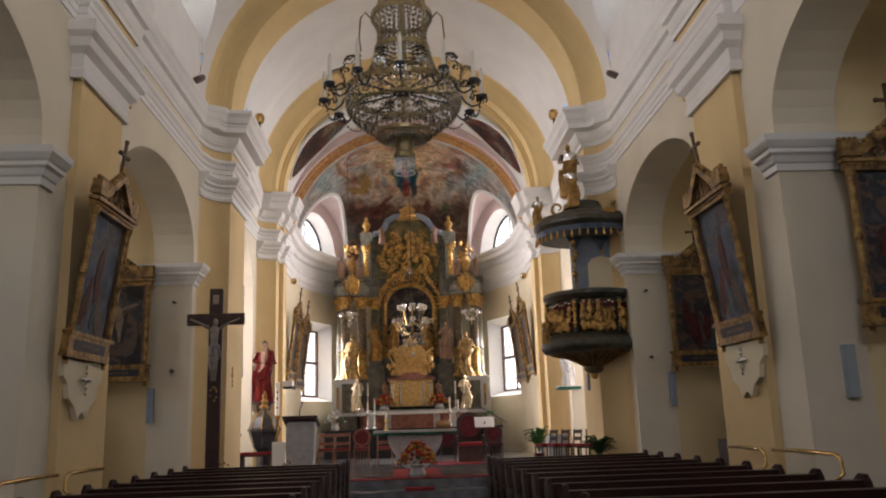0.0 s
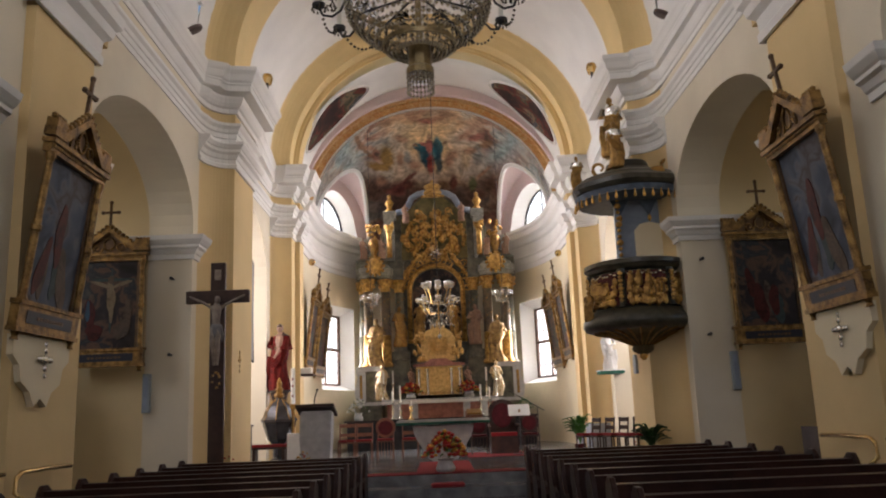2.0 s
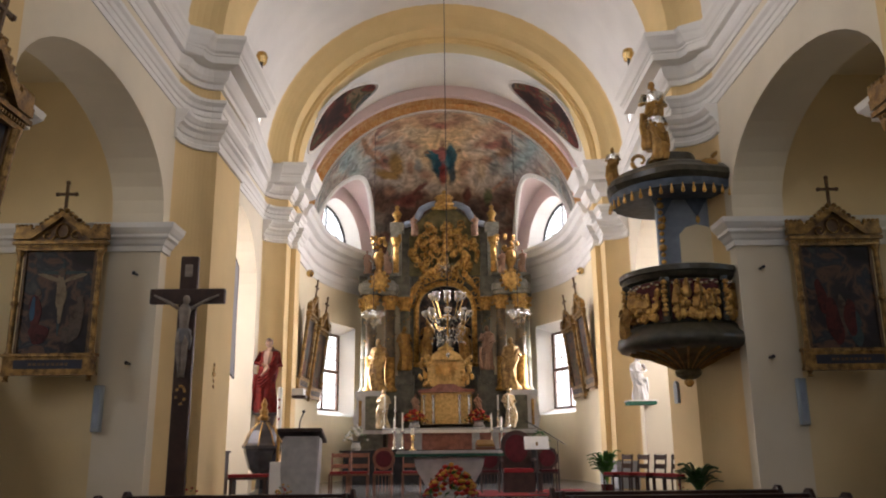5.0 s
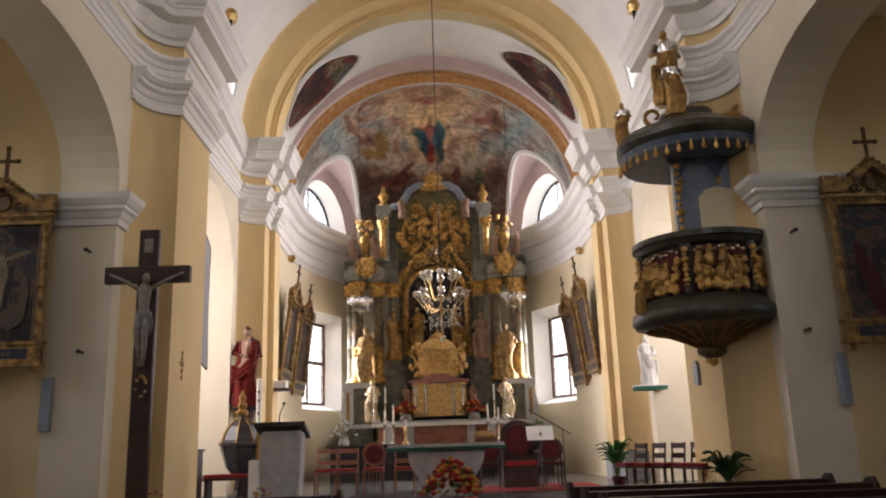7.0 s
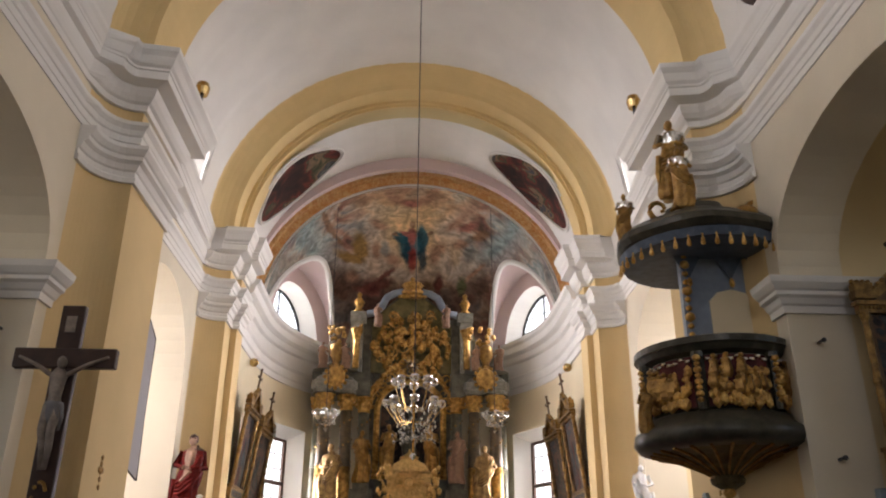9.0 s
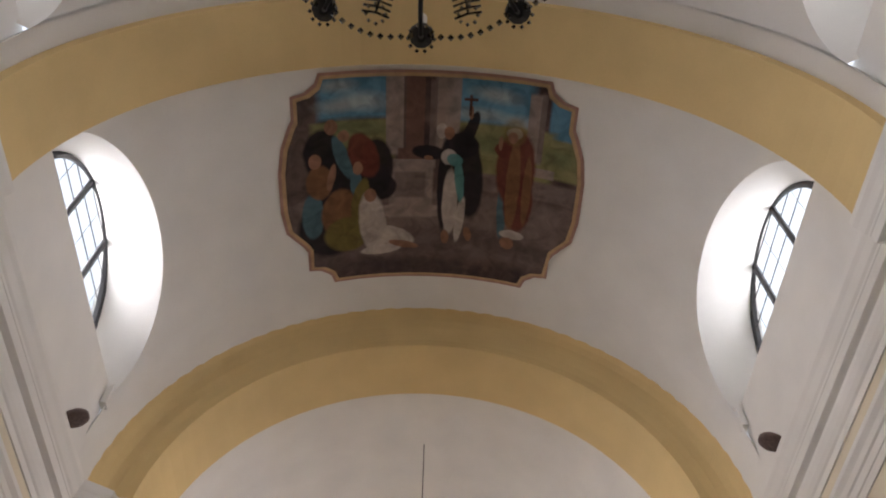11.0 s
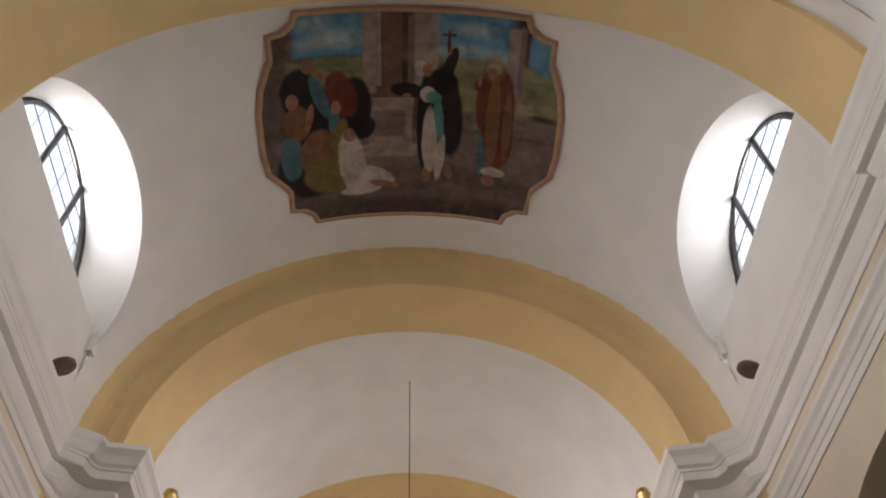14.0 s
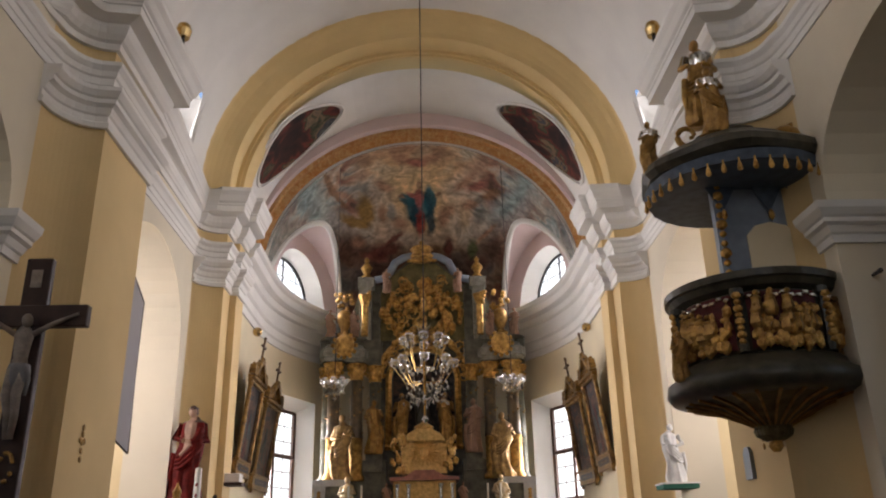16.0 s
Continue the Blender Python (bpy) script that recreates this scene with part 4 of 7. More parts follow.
# ---- pews ----
def make_pew(s):
    p = new("pew")
    x0, x1 = 1.3, 4.35
    bm = bmesh.new()
    prism(bm, [(-0.03, 0.45), (0.03, 0.45), (0.09, 0.9), (0.14, 0.93), (0.14, 0.97), (-0.02, 0.97), (-0.02, 0.92)], "x", s * (x0 + 0.05), s * (x1 - 0.05))
    part("backrest", bm, WOOD, p)
    bm = bmesh.new()
    box(bm, *sorted((s * (x0 + 0.04), s * (x1 - 0.04))), -0.42, -0.02, 0.42, 0.46)
    part("seat", bm, WOOD, p)
    bm = bmesh.new()
    box(bm, *sorted((s * (x0 + 0.06), s * (x1 - 0.06))), 0.14, 0.3, 0.74, 0.765)
    part("book_ledge", bm, WOOD, p)
    bm = bmesh.new()
    box(bm, *sorted((s * (x0 + 0.06), s * (x1 - 0.06))), 0.2, 0.38, 0.13, 0.17)
    part("kneeler", bm, WOOD, p)
    outline = [(-0.42, 0), (0.1, 0), (0.12, 0.3), (0.07, 0.5), (0.1, 0.72), (0.2, 0.86), (0.19, 0.97), (0.1, 1.03), (-0.02, 1.03), (-0.08, 0.96), (-0.12, 0.8), (-0.22, 0.66), (-0.36, 0.6), (-0.44, 0.5), (-0.4, 0.4), (-0.45, 0.2)]
    for xx in (x0, x1 - 0.05):
        bm = bmesh.new()
        prism(bm, outline, "x", s * xx, s * (xx + 0.05))
        bmesh.ops.bevel(bm, geom=bm.edges[:], offset=0.008, segments=1, affect="EDGES")
        part("end_panel", bm, WOOD, p)
    return tagged(p, "dark stained wooden church pew with scrolled ends", "pew", "pews of the nave")


for s in (-1, 1):
    first = make_pew(s)
    first.location = (0, 12.2, 0)
    for i in range(1, 17):
        copy_thing(first, pose(0, 12.2 - 0.93 * i, 0))
# brass rails at the ends of the pews
for s, ya, yb in ((-1, 8.6, 7.35), (-1, 7.1, 5.6), (1, 8.6, 7.4), (1, 7.15, 5.5)):
    bm = bmesh.new()
    x = s * 4.5
    tube(bm, [(x, ya, 1.18), (x, (ya + yb) / 2, 1.19), (x, yb + 0.1, 1.18), (x, yb, 1.13), (x, yb - 0.02, 0.98), (s * 4.4, yb - 0.02, 0.9)], 0.024, 8)
    tube(bm, [(x, ya - 0.6, 1.18), (s * 4.74, ya - 0.6, 1.14)], 0.018, 6)
    tagged(part("handrail", bm, BRASS, smooth=True), "curved brass handrail fixed to the pier", "handrail", "brass rails")


# ---- framed paintings ----
def framed_painting(m, canvas, label, scene_shapes=None):
    """Aedicule frame 1.42 wide, base at the origin, in the xz plane, facing -y."""
    t = new("framed_painting")
    W = 0.71
    bm = bmesh.new()
    box(bm, -W, W, -0.1, 0, 0.0, 0.28)
    box(bm, -W - 0.03, W + 0.03, -0.13, 0, 0.26, 0.31)
    box(bm, -W - 0.02, W + 0.02, -0.12, 0, -0.03, 0.02)
    for q in (-1, 1):
        lathe(bm, [(0.05, -0.12), (0.03, -0.08), (0.05, -0.03)], q * (W - 0.07), -0.07, 8)
    part("base", bm, FRAMEGILT, t)
    bm = bmesh.new()
    box(bm, -W + 0.18, W - 0.18, -0.105, -0.09, 0.07, 0.21)
    part("inscription_panel", bm, DARKBLUE, t, "dark blue panel with an unreadable gold line")
    bm = bmesh.new()
    for k in range(9):
        box(bm, -0.3 + 0.07 * k, -0.25 + 0.07 * k, -0.108, -0.1, 0.12, 0.16)
    part("inscription", bm, DARKGILT, t)
    for q in (-1, 1):
        bm = bmesh.new()
        lathe(bm, [(0.06, 0.31), (0.045, 0.36), (0.045, 1.05), (0.06, 1.07), (0.06, 1.12), (0.045, 1.14), (0.042, 1.85), (0.06, 1.9), (0.065, 1.96)], q * (W - 0.07), -0.07, 10)
        part("column", bm, FRAMEGILT, t)
        bm = bmesh.new()
        box(bm, q * (W - 0.15) - 0.02, q * (W - 0.15) + 0.02, -0.06, 0, 0.3, 1.96)
        part("frame_rail", bm, DARKGILT, t)
    bm = bmesh.new()
    box(bm, -W, W, -0.1, 0, 1.95, 2.06)
    box(bm, -W - 0.04, W + 0.04, -0.15, 0, 2.05, 2.1)
    for k in range(28):
        box(bm, -0.68 + k * 0.05, -0.655 + k * 0.05, -0.125, -0.1, 2.0, 2.04)
    part("entablature", bm, FRAMEGILT, t)
    bm = bmesh.new()
    prism(bm, [(-0.55, 2.1), (0.55, 2.1), (0.0, 2.55)], "y", -0.06, 0)
    part("tympanum", bm, DARKGILT, t)
    bm = bmesh.new()
    for q in (-1, 1):
        prism(bm, [(0, 2.6), (0, 2.5), (q * 0.47, 2.13), (q * (W + 0.04), 2.13), (q * (W + 0.04), 2.23), (q * 0.52, 2.23)], "y", -0.14, 0)
        box(bm, q * (W - 0.1) - 0.12, q * (W - 0.1) + 0.12, -0.13, 0, 2.22, 2.34)
        for k in range(7):
            u = k / 6
            ball(bm, (q * (0.05 + 0.42 * u), -0.1, 2.61 - 0.34 * u), 0.05)
        for k in range(4):
            ball(bm, (q * (0.52 + 0.07 * k), -0.08, 2.36), 0.04)
        scroll(bm, (q * 0.22, -0.07, 2.2), 0.1, 1.3, 0.018, "xz", q)
    part("pediment", bm, FRAMEGILT, t)
    bm = bmesh.new()
    for k in range(20):
        a = 2 * math.pi * k / 20
        ball(bm, (0.1 * math.cos(a), -0.08, 2.28 + 0.12 * math.sin(a)), 0.02)
    part("oval_wreath", bm, FRAMEGILT, t)
    bm = bmesh.new()
    box(bm, -0.02, 0.02, -0.08, -0.04, 2.58, 3.1)
    box(bm, -0.15, 0.15, -0.08, -0.04, 2.88, 2.92)
    for c in ((-0.15, 2.9), (0.15, 2.9), (0, 3.1)):
        ball(bm, (c[0], -0.06, c[1]), 0.04)
    part("cross", bm, DARKGILT, t)
    bm = bmesh.new()
    box(bm, -W + 0.17, W - 0.17, -0.03, -0.005, 0.31, 1.95)
    part("canvas", bm, canvas, t)
    rng = random.Random(label)
    shapes = scene_shapes or [(rng.uniform(-0.32, 0.32), rng.uniform(0.55, 1.15), rng.uniform(0.06, 0.12), rng.uniform(0.2, 0.4), rng.uniform(-0.3, 0.3), rng.choice((OIL_A, OIL_B, OIL_C))) for k in range(6)]
    for k, (cx, cz, w, h, tilt, m2) in enumerate(shapes):
        bm = bmesh.new()
        pts = []
        for a in [2 * math.pi * i / 22 for i in range(22)]:
            u, v = w * math.cos(a) * (1 + 0.2 * math.sin(3 * a + k)), h * math.sin(a)
            pts.append((cx + u * math.cos(tilt) - v * math.sin(tilt), cz + u * math.sin(tilt) + v * math.cos(tilt)))
        prism(bm, pts, "y", -0.033 - 0.001 * k, -0.029)
        part("painted_shape", bm, m2, t)
    t.matrix_world = m
    return tagged(t, label, "painting", "framed paintings")


DARKBLUE = mat("dark_blue_paint", (0.018, 0.02, 0.032), rough=0.5, var=0.3)
OIL_A = painted("oil_flesh", ((0.3, (0.05, 0.034, 0.026)), (0.5, (0.11, 0.08, 0.06)), (0.7, (0.06, 0.05, 0.042))), 6, 2)
OIL_B = painted("oil_red", ((0.3, (0.03, 0.009, 0.009)), (0.5, (0.09, 0.022, 0.018)), (0.7, (0.035, 0.012, 0.012))), 6, 5)
OIL_C = painted("oil_green", ((0.3, (0.02, 0.03, 0.035)), (0.5, (0.05, 0.07, 0.07)), (0.7, (0.03, 0.04, 0.04))), 6, 9)
# chapel paintings on the east walls of the chapels
OIL_D = painted("oil_pale", ((0.3, (0.12, 0.09, 0.06)), (0.5, (0.22, 0.17, 0.11)), (0.7, (0.14, 0.11, 0.075))), 6, 4)
OIL_E = painted("oil_blue", ((0.3, (0.02, 0.04, 0.07)), (0.5, (0.04, 0.09, 0.14)), (0.7, (0.03, 0.05, 0.08))), 6, 8)
framed_painting(pose(-6.2, 13.62, 2.72), DARKOIL, "dark oil painting of a crucifixion in a gilded gabled frame", (
    (0.06, 1.2, 0.035, 0.62, 0, OIL_C), (0.06, 1.6, 0.4, 0.03, 0, OIL_C), (0.05, 1.28, 0.08, 0.3, 0.06, OIL_D), (-0.14, 1.52, 0.2, 0.035, -0.35, OIL_D), (0.26, 1.52, 0.2, 0.035, 0.35, OIL_D), (0.05, 1.6, 0.055, 0.08, 0, OIL_A),
    (0.07, 0.98, 0.04, 0.2, 0, OIL_D), (-0.32, 0.95, 0.09, 0.3, 0.1, OIL_B), (-0.24, 0.62, 0.15, 0.16, 0.5, OIL_B), (-0.3, 1.28, 0.05, 0.06, 0, OIL_A), (-0.36, 1.02, 0.04, 0.2, 0, OIL_E), (0.36, 0.85, 0.1, 0.3, -0.1, OIL_A), (0.38, 1.16, 0.05, 0.06, 0, OIL_A), (0.24, 0.6, 0.13, 0.13, -0.4, OIL_A)))
framed_painting(pose(6.18, 13.62, 2.68), DARKOIL, "nearly black oil painting in a gilded gabled frame")
framed_painting(pose(6.1, 6.22, 2.66), DARKOIL, "dark altar painting with gilded gable frame and cross")
# leaning paintings on the piers and in the apse
for s in (-1, 1):
    framed_painting(pose(s * 4.6, 7.83, 2.68) @ pose(0, 0, 0, 0, 0, -90 * s) @ pose(0, 0, 0, 7.5), BLUEOIL, "blue-grey oil painting in a gilded gabled frame leaning from the pier")
    framed_painting(pose(s * 4.12, 23.75, 3.2) @ pose(0, 0, 0, 0, 0, -90 * s) @ pose(0, 0, 0, 7), DARKOIL, "oil painting in gilded gable frame leaning from the chancel wall")
    framed_painting(pose(s * 4.1, 25.72, 3.05) @ pose(0, 0, 0, 0, 0, -90 * s + 4 * s) @ pose(0, 0, 0, 7), DARKOIL, "oil painting in gilded gable frame beside the apse window")
    # shield under the pier painting, with a silver cross
    sh = new("wall_shield")
    bm = bmesh.new()
    prism(bm, [(7.2, 2.62), (8.5, 2.62), (8.5, 2.4), (8.35, 2.3), (8.3, 2.12), (8.1, 2.02), (8.0, 1.86), (7.85, 1.95), (7.7, 1.86), (7.6, 2.02), (7.4, 2.12), (7.35, 2.3), (7.2, 2.4)], "x", s * 4.62, s * 4.55)
    part("board", bm, CREAM, sh)
    bm = bmesh.new()
    for dy, dz, r in ((0, 0, 0.06), (0.09, 0, 0.045), (-0.09, 0, 0.045), (0, 0.1, 0.045), (0, -0.1, 0.045), (0, 0.17, 0.035), (0, -0.18, 0.035), (0.15, 0, 0.035), (-0.15, 0, 0.035)):
        ball(bm, (s * 4.52, 7.85 + dy, 2.38 + dz), r, 0.5, 1, 1)
    part("cross_ornament", bm, SILVER, sh, smooth=True)["kind"] = "stuff"
    tagged(sh, "cream wooden shield with a silver cross under the painting", "wall ornament")

# ---- crucifix ----
c = new("crucifix")
bm = bmesh.new()
box(bm, -0.14, 0.14, -0.1, 0, 0, 4.08)
bmesh.ops.bevel(bm, geom=bm.edges[:], offset=0.012, segments=1, affect="EDGES")
part("upright", bm, DARKWOOD, c)
bm = bmesh.new()
box(bm, -0.6, 0.6, -0.115, -0.005, 3.3, 3.54)
bmesh.ops.bevel(bm, geom=bm.edges[:], offset=0.012, segments=1, affect="EDGES")
part("crossbeam", bm, DARKWOOD, c)
bm = bmesh.new()
box(bm, -0.06, 0.06, -0.112, -0.1, 3.74, 3.94)
part("title_plate", bm, AGEDFIG, c)
bm = bmesh.new()
for q in (-1, 1):
    tube(bm, [(q * 0.02, -0.16, 2.12), (q * 0.035, -0.17, 2.35), (q * 0.05, -0.24, 2.55), (q * 0.05, -0.18, 2.82)], 0.032, 8, 0.062)
    tube(bm, [(q * 0.09, -0.17, 3.2), (q * 0.3, -0.15, 3.33), (q * 0.52, -0.13, 3.43)], 0.032, 7, 0.018)
lathe(bm, [(0.08, 2.78), (0.085, 2.86), (0.072, 2.95), (0.085, 3.08), (0.1, 3.18), (0.07, 3.25), (0.035, 3.29)], 0, -0.17, 14, sy=0.75)
ball(bm, (0.03, -0.21, 3.34), 0.065, 0.85, 1, 1.2, 2)
n_body = len(bm.faces)
lathe(bm, [(0.09, 2.62), (0.11, 2.7), (0.105, 2.82), (0.09, 2.88)], 0.01, -0.18, 16, 0.12, 6, sy=0.8)
tube(bm, [(0.09, -0.2, 2.85), (0.13, -0.2, 2.7), (0.11, -0.19, 2.55)], 0.035, 6, 0.015)
fo = part("figure", bm, AGEDFIG, c, smooth=True)
fo.data.materials.append(LOIN)
for p in fo.data.polygons:
    p.material_index = 1 if p.index >= n_body else 0
bm = bmesh.new()
rc = random.Random(4)
for k in range(16):
    a = rc.uniform(0, 6.28)
    ball(bm, (0.07 * math.cos(a), -0.12, 1.85 + 0.14 * math.sin(a)), 0.025)
part("foot_ornament", bm, OLDGOLD, c)["kind"] = "stuff"
c.matrix_world = pose(-4.21, 13.9, 0.54)
tagged(c, "tall dark wooden crucifix with a pale carved figure", "crucifix")


def bouquet(name, loc, r, h, seed, label, cols, vase=True, n=60):
    rng = random.Random(seed)
    t = new(name)
    if vase:
        bm = bmesh.new()
        lathe(bm, [(0.35 * r, 0), (0.45 * r, 0.1 * h), (0.3 * r, 0.3 * h), (0.42 * r, 0.36 * h)], n=14)
        part("vase", bm, LIGHTSTONE, t)
    bm = bmesh.new()
    for k in range(n):
        a, u = rng.uniform(0, 6.28), rng.random() ** 0.5
        p = Vector((r * u * math.cos(a), r * u * math.sin(a), h * (0.36 + 0.6 * (1 - u * u) * rng.uniform(0.7, 1.05))))
        d = Vector((rng.uniform(-1, 1), rng.uniform(-1, 1), rng.uniform(-0.2, 0.8))).normalized() * r * 0.3
        e = d.cross(Vector((0, 0, 1))).normalized() * r * 0.09
        vs = [bm.verts.new(q) for q in (p, p + d * 0.5 + e, p + d, p + d * 0.5 - e)]
        bm.faces.new(vs)
    part("leaves", bm, LEAF, t)["kind"] = "stuff"
    for ci, m in enumerate(cols):
        bm = bmesh.new()
        for k in range(n // 2):
            a, u = rng.uniform(0, 6.28), rng.random() ** 0.6
            p = (r * u * math.cos(a), r * u * math.sin(a), h * (0.4 + 0.6 * (1 - u * u) * rng.uniform(0.75, 1.1)))
            ball(bm, p, r * rng.uniform(0.08, 0.15), 1, 1, 0.7)
        part("blossoms", bm, m, t)["kind"] = "stuff"
    t.location = loc
    return tagged(t, label, "flowers")


bouquet("flower_vase", (-4.0, 13.95, 0.54), 0.18, 0.45, 1, "red flowers in a pale vase before the crucifix", (PETAL,), n=24)
bouquet("flower_arrangement", (0, 14.25, 0.54), 0.42, 0.72, 2, "large red and yellow flower arrangement on the steps", (PETAL, PETAL, PETAL2), n=110)

# ---- vault painting ----
def on_vault(x, y, off):
    k = math.asin(max(-1, min(1, x / HALF)))
    return ((HALF - off) * math.sin(k), y, SPRING + (CROWN - SPRING - off) * math.cos(k))


def vault_shape(name, pts, off, m, parent):
    """A flat painted field with outline pts (x, y), laid on the vault."""
    bm = bmesh.new()
    vs = [bm.verts.new((x, y, 0)) for x, y in pts]
    f = bm.faces.new(vs)
    bmesh.ops.triangulate(bm, faces=[f])
    bmesh.ops.subdivide_edges(bm, edges=[e for e in bm.edges if e.calc_length() > 0.3], cuts=3, use_grid_fill=True)
    for _ in range(2):
        long = [e for e in bm.edges if e.calc_length() > 0.5]
        if long:
            bmesh.ops.subdivide_edges(bm, edges=long, cuts=1)
    bmesh.ops.triangulate(bm, faces=bm.faces[:])
    for v in bm.verts:
        v.co = on_vault(v.co.x, v.co.y, off)
    return part(name, bm, m, parent)


VP = tagged(new("ceiling_painting"), "large framed ceiling painting with columns, sky and plain figures", "ceiling painting")
def oval_out(k):
    o = []
    for sx, sy in ((1, -1), (1, 1), (-1, 1), (-1, -1)):
        bw = 2.24 if sy < 0 else 2.1
        q = [(sx * (bw - 0.42), sy * 1.88), (sx * (bw - 0.36), sy * 1.72), (sx * (bw - 0.2), sy * 1.6), (sx * bw, sy * 1.56), (sx * bw, sy * 1.2), (sx * (bw + 0.06), sy * 1.08), (sx * 2.42, sy * 0.75), (sx * 2.48, sy * 0.35)]
        o += q if sx * sy < 0 else q[::-1]
    return [(-0.05 + x * k * 0.965, 11.73 + y * (1 - (1 - k) * 1.3)) for x, y in o]


FRAMEPINK = mat("pink_brown_frame_paint", (0.42, 0.24, 0.19), var=0.2, scale=6)
FRAMEGOLD = mat("gilt_frame_paint", (0.55, 0.36, 0.2), var=0.2, scale=6)
def vault_canvas(x0, x1):
    """Oil paint in soft fields; x across the vault, y along it; a tilt of 9 marks a square field."""
    m = painted("ceiling_canvas", ((0.3, (0.04, 0.026, 0.025)), (0.5, (0.07, 0.045, 0.04)), (0.7, (0.12, 0.08, 0.07))), 3.5, 1.0)
    nt = m.node_tree
    b = nt.nodes["Principled BSDF"]
    cur = [n for n in nt.nodes if n.type == "VALTORGB"][0].outputs[0]
    co = [n for n in nt.nodes if n.type == "TEX_COORD"][0]
    ns = nt.nodes.new("ShaderNodeTexNoise")
    ns.inputs["Scale"].default_value, ns.inputs["Detail"].default_value, ns.inputs["Roughness"].default_value = 5.0, 5, 0.6
    nt.links.new(co.outputs["Object"], ns.inputs["Vector"])
    flat = nt.nodes.new("ShaderNodeVectorMath")
    flat.operation = "MULTIPLY"
    flat.inputs[1].default_value = (1, 1, 0)
    nt.links.new(co.outputs["Object"], flat.inputs[0])
    wob = nt.nodes.new("ShaderNodeVectorMath")
    wob.operation = "MULTIPLY_ADD"
    wob.inputs[1].default_value = (0.05, 0.05, 0)
    nt.links.new(ns.outputs["Color"], wob.inputs[0])
    nt.links.new(flat.outputs[0], wob.inputs[2])

    def fields(color, soft, strength, *shapes):
        nonlocal cur
        for x, y, w, h, tilt in shapes:
            if x + 1.4 * max(w, h if tilt != 9 else 0) < x0 - 0.35 or x - 1.4 * max(w, h if tilt != 9 else 0) > x1 + 0.35:
                continue
            square = tilt == 9
            mp = nt.nodes.new("ShaderNodeMapping")
            mp.vector_type = "TEXTURE"
            mp.inputs["Location"].default_value = (x, y, 0) if square else (x + 0.025, y + 0.025, 0)
            mp.inputs["Rotation"].default_value = (0, 0, 0 if square else tilt)
            mp.inputs["Scale"].default_value = (w, h, 1)
            nt.links.new(flat.outputs[0] if square else wob.outputs[0], mp.inputs["Vector"])
            if square:
                ab = nt.nodes.new("ShaderNodeVectorMath")
                ab.operation = "ABSOLUTE"
                nt.links.new(mp.outputs[0], ab.inputs[0])
                se = nt.nodes.new("ShaderNodeSeparateXYZ")
                nt.links.new(ab.outputs[0], se.inputs[0])
                d = nt.nodes.new("ShaderNodeMath")
                d.operation = "MAXIMUM"
                nt.links.new(se.outputs[0], d.inputs[0])
                nt.links.new(se.outputs[1], d.inputs[1])
                dist = d.outputs[0]
            else:
                ln = nt.nodes.new("ShaderNodeVectorMath")
                ln.operation = "LENGTH"
                nt.links.new(mp.outputs[0], ln.inputs[0])
                dist = ln.outputs["Value"]
            mr = nt.nodes.new("ShaderNodeMapRange")
            mr.inputs["From Min"].default_value, mr.inputs["From Max"].default_value, mr.inputs["To Max"].default_value = 1 + soft, 1 - soft, strength
            nt.links.new(dist, mr.inputs["Value"])
            mx = nt.nodes.new("ShaderNodeMixRGB")
            mx.inputs[2].default_value = (*color, 1)
            nt.links.new(mr.outputs[0], mx.inputs[0])
            nt.links.new(cur, mx.inputs[1])
            cur = mx.outputs[0]

    fields((0.1, 0.07, 0.06), 0.1, 0.93, (-2.15, 10.68, 0.329, 1.06, 9), (-0.52, 10.64, 0.277, 0.763, 9), (0.17, 10.44, 0.241, 0.592, 9))
    fields((0.09, 0.21, 0.3), 0.12, 0.93, (-1.32, 10.16, 0.54, 0.391, 9), (0.85, 10.20, 0.662, 0.44, 9), (1.96, 10.33, 0.182, 0.481, 9))
    fields((0.36, 0.36, 0.33), 0.6, 0.6, (-1.57, 9.99, 0.248, 0.0923, 0.0), (-1.15, 10.27, 0.36, 0.138, 0.1), (-1.58, 10.33, 0.29, 0.0962, 0.0), (0.93, 10.11, 0.326, 0.105, 0.1), (0.68, 10.46, 0.366, 0.1, 0.0), (1.32, 10.54, 0.23, 0.118, 0.0), (-0.97, 10.75, 0.236, 0.0998, 0.0))
    fields((0.2, 0.18, 0.08), 0.08, 0.96, (-1.34, 11.00, 0.642, 0.404, 9), (1.08, 11.07, 0.8, 0.466, 9), (2.06, 11.05, 0.258, 0.347, 9))
    fields((0.1, 0.12, 0.06), 0.5, 0.6, (-1.24, 10.72, 0.537, 0.139, 0.1), (0.98, 10.98, 0.461, 0.162, 0.0), (-1.34, 11.10, 0.367, 0.121, 0.0), (1.97, 11.02, 0.261, 0.139, 0.0))
    fields((0.16, 0.115, 0.1), 0.15, 0.93, (-0.07, 12.57, 2.4, 0.684, 9), (1.30, 11.67, 1.02, 0.171, 9))
    fields((0.07, 0.05, 0.048), 0.6, 0.6, (0.58, 12.77, 1.26, 0.16, 0.0), (-0.40, 13.39, 1.51, 0.192, 0.0), (1.57, 12.96, 0.569, 0.186, 0.0), (-1.77, 13.10, 0.654, 0.349, 0.0), (-0.01, 13.04, 0.79, 0.118, 0.1))
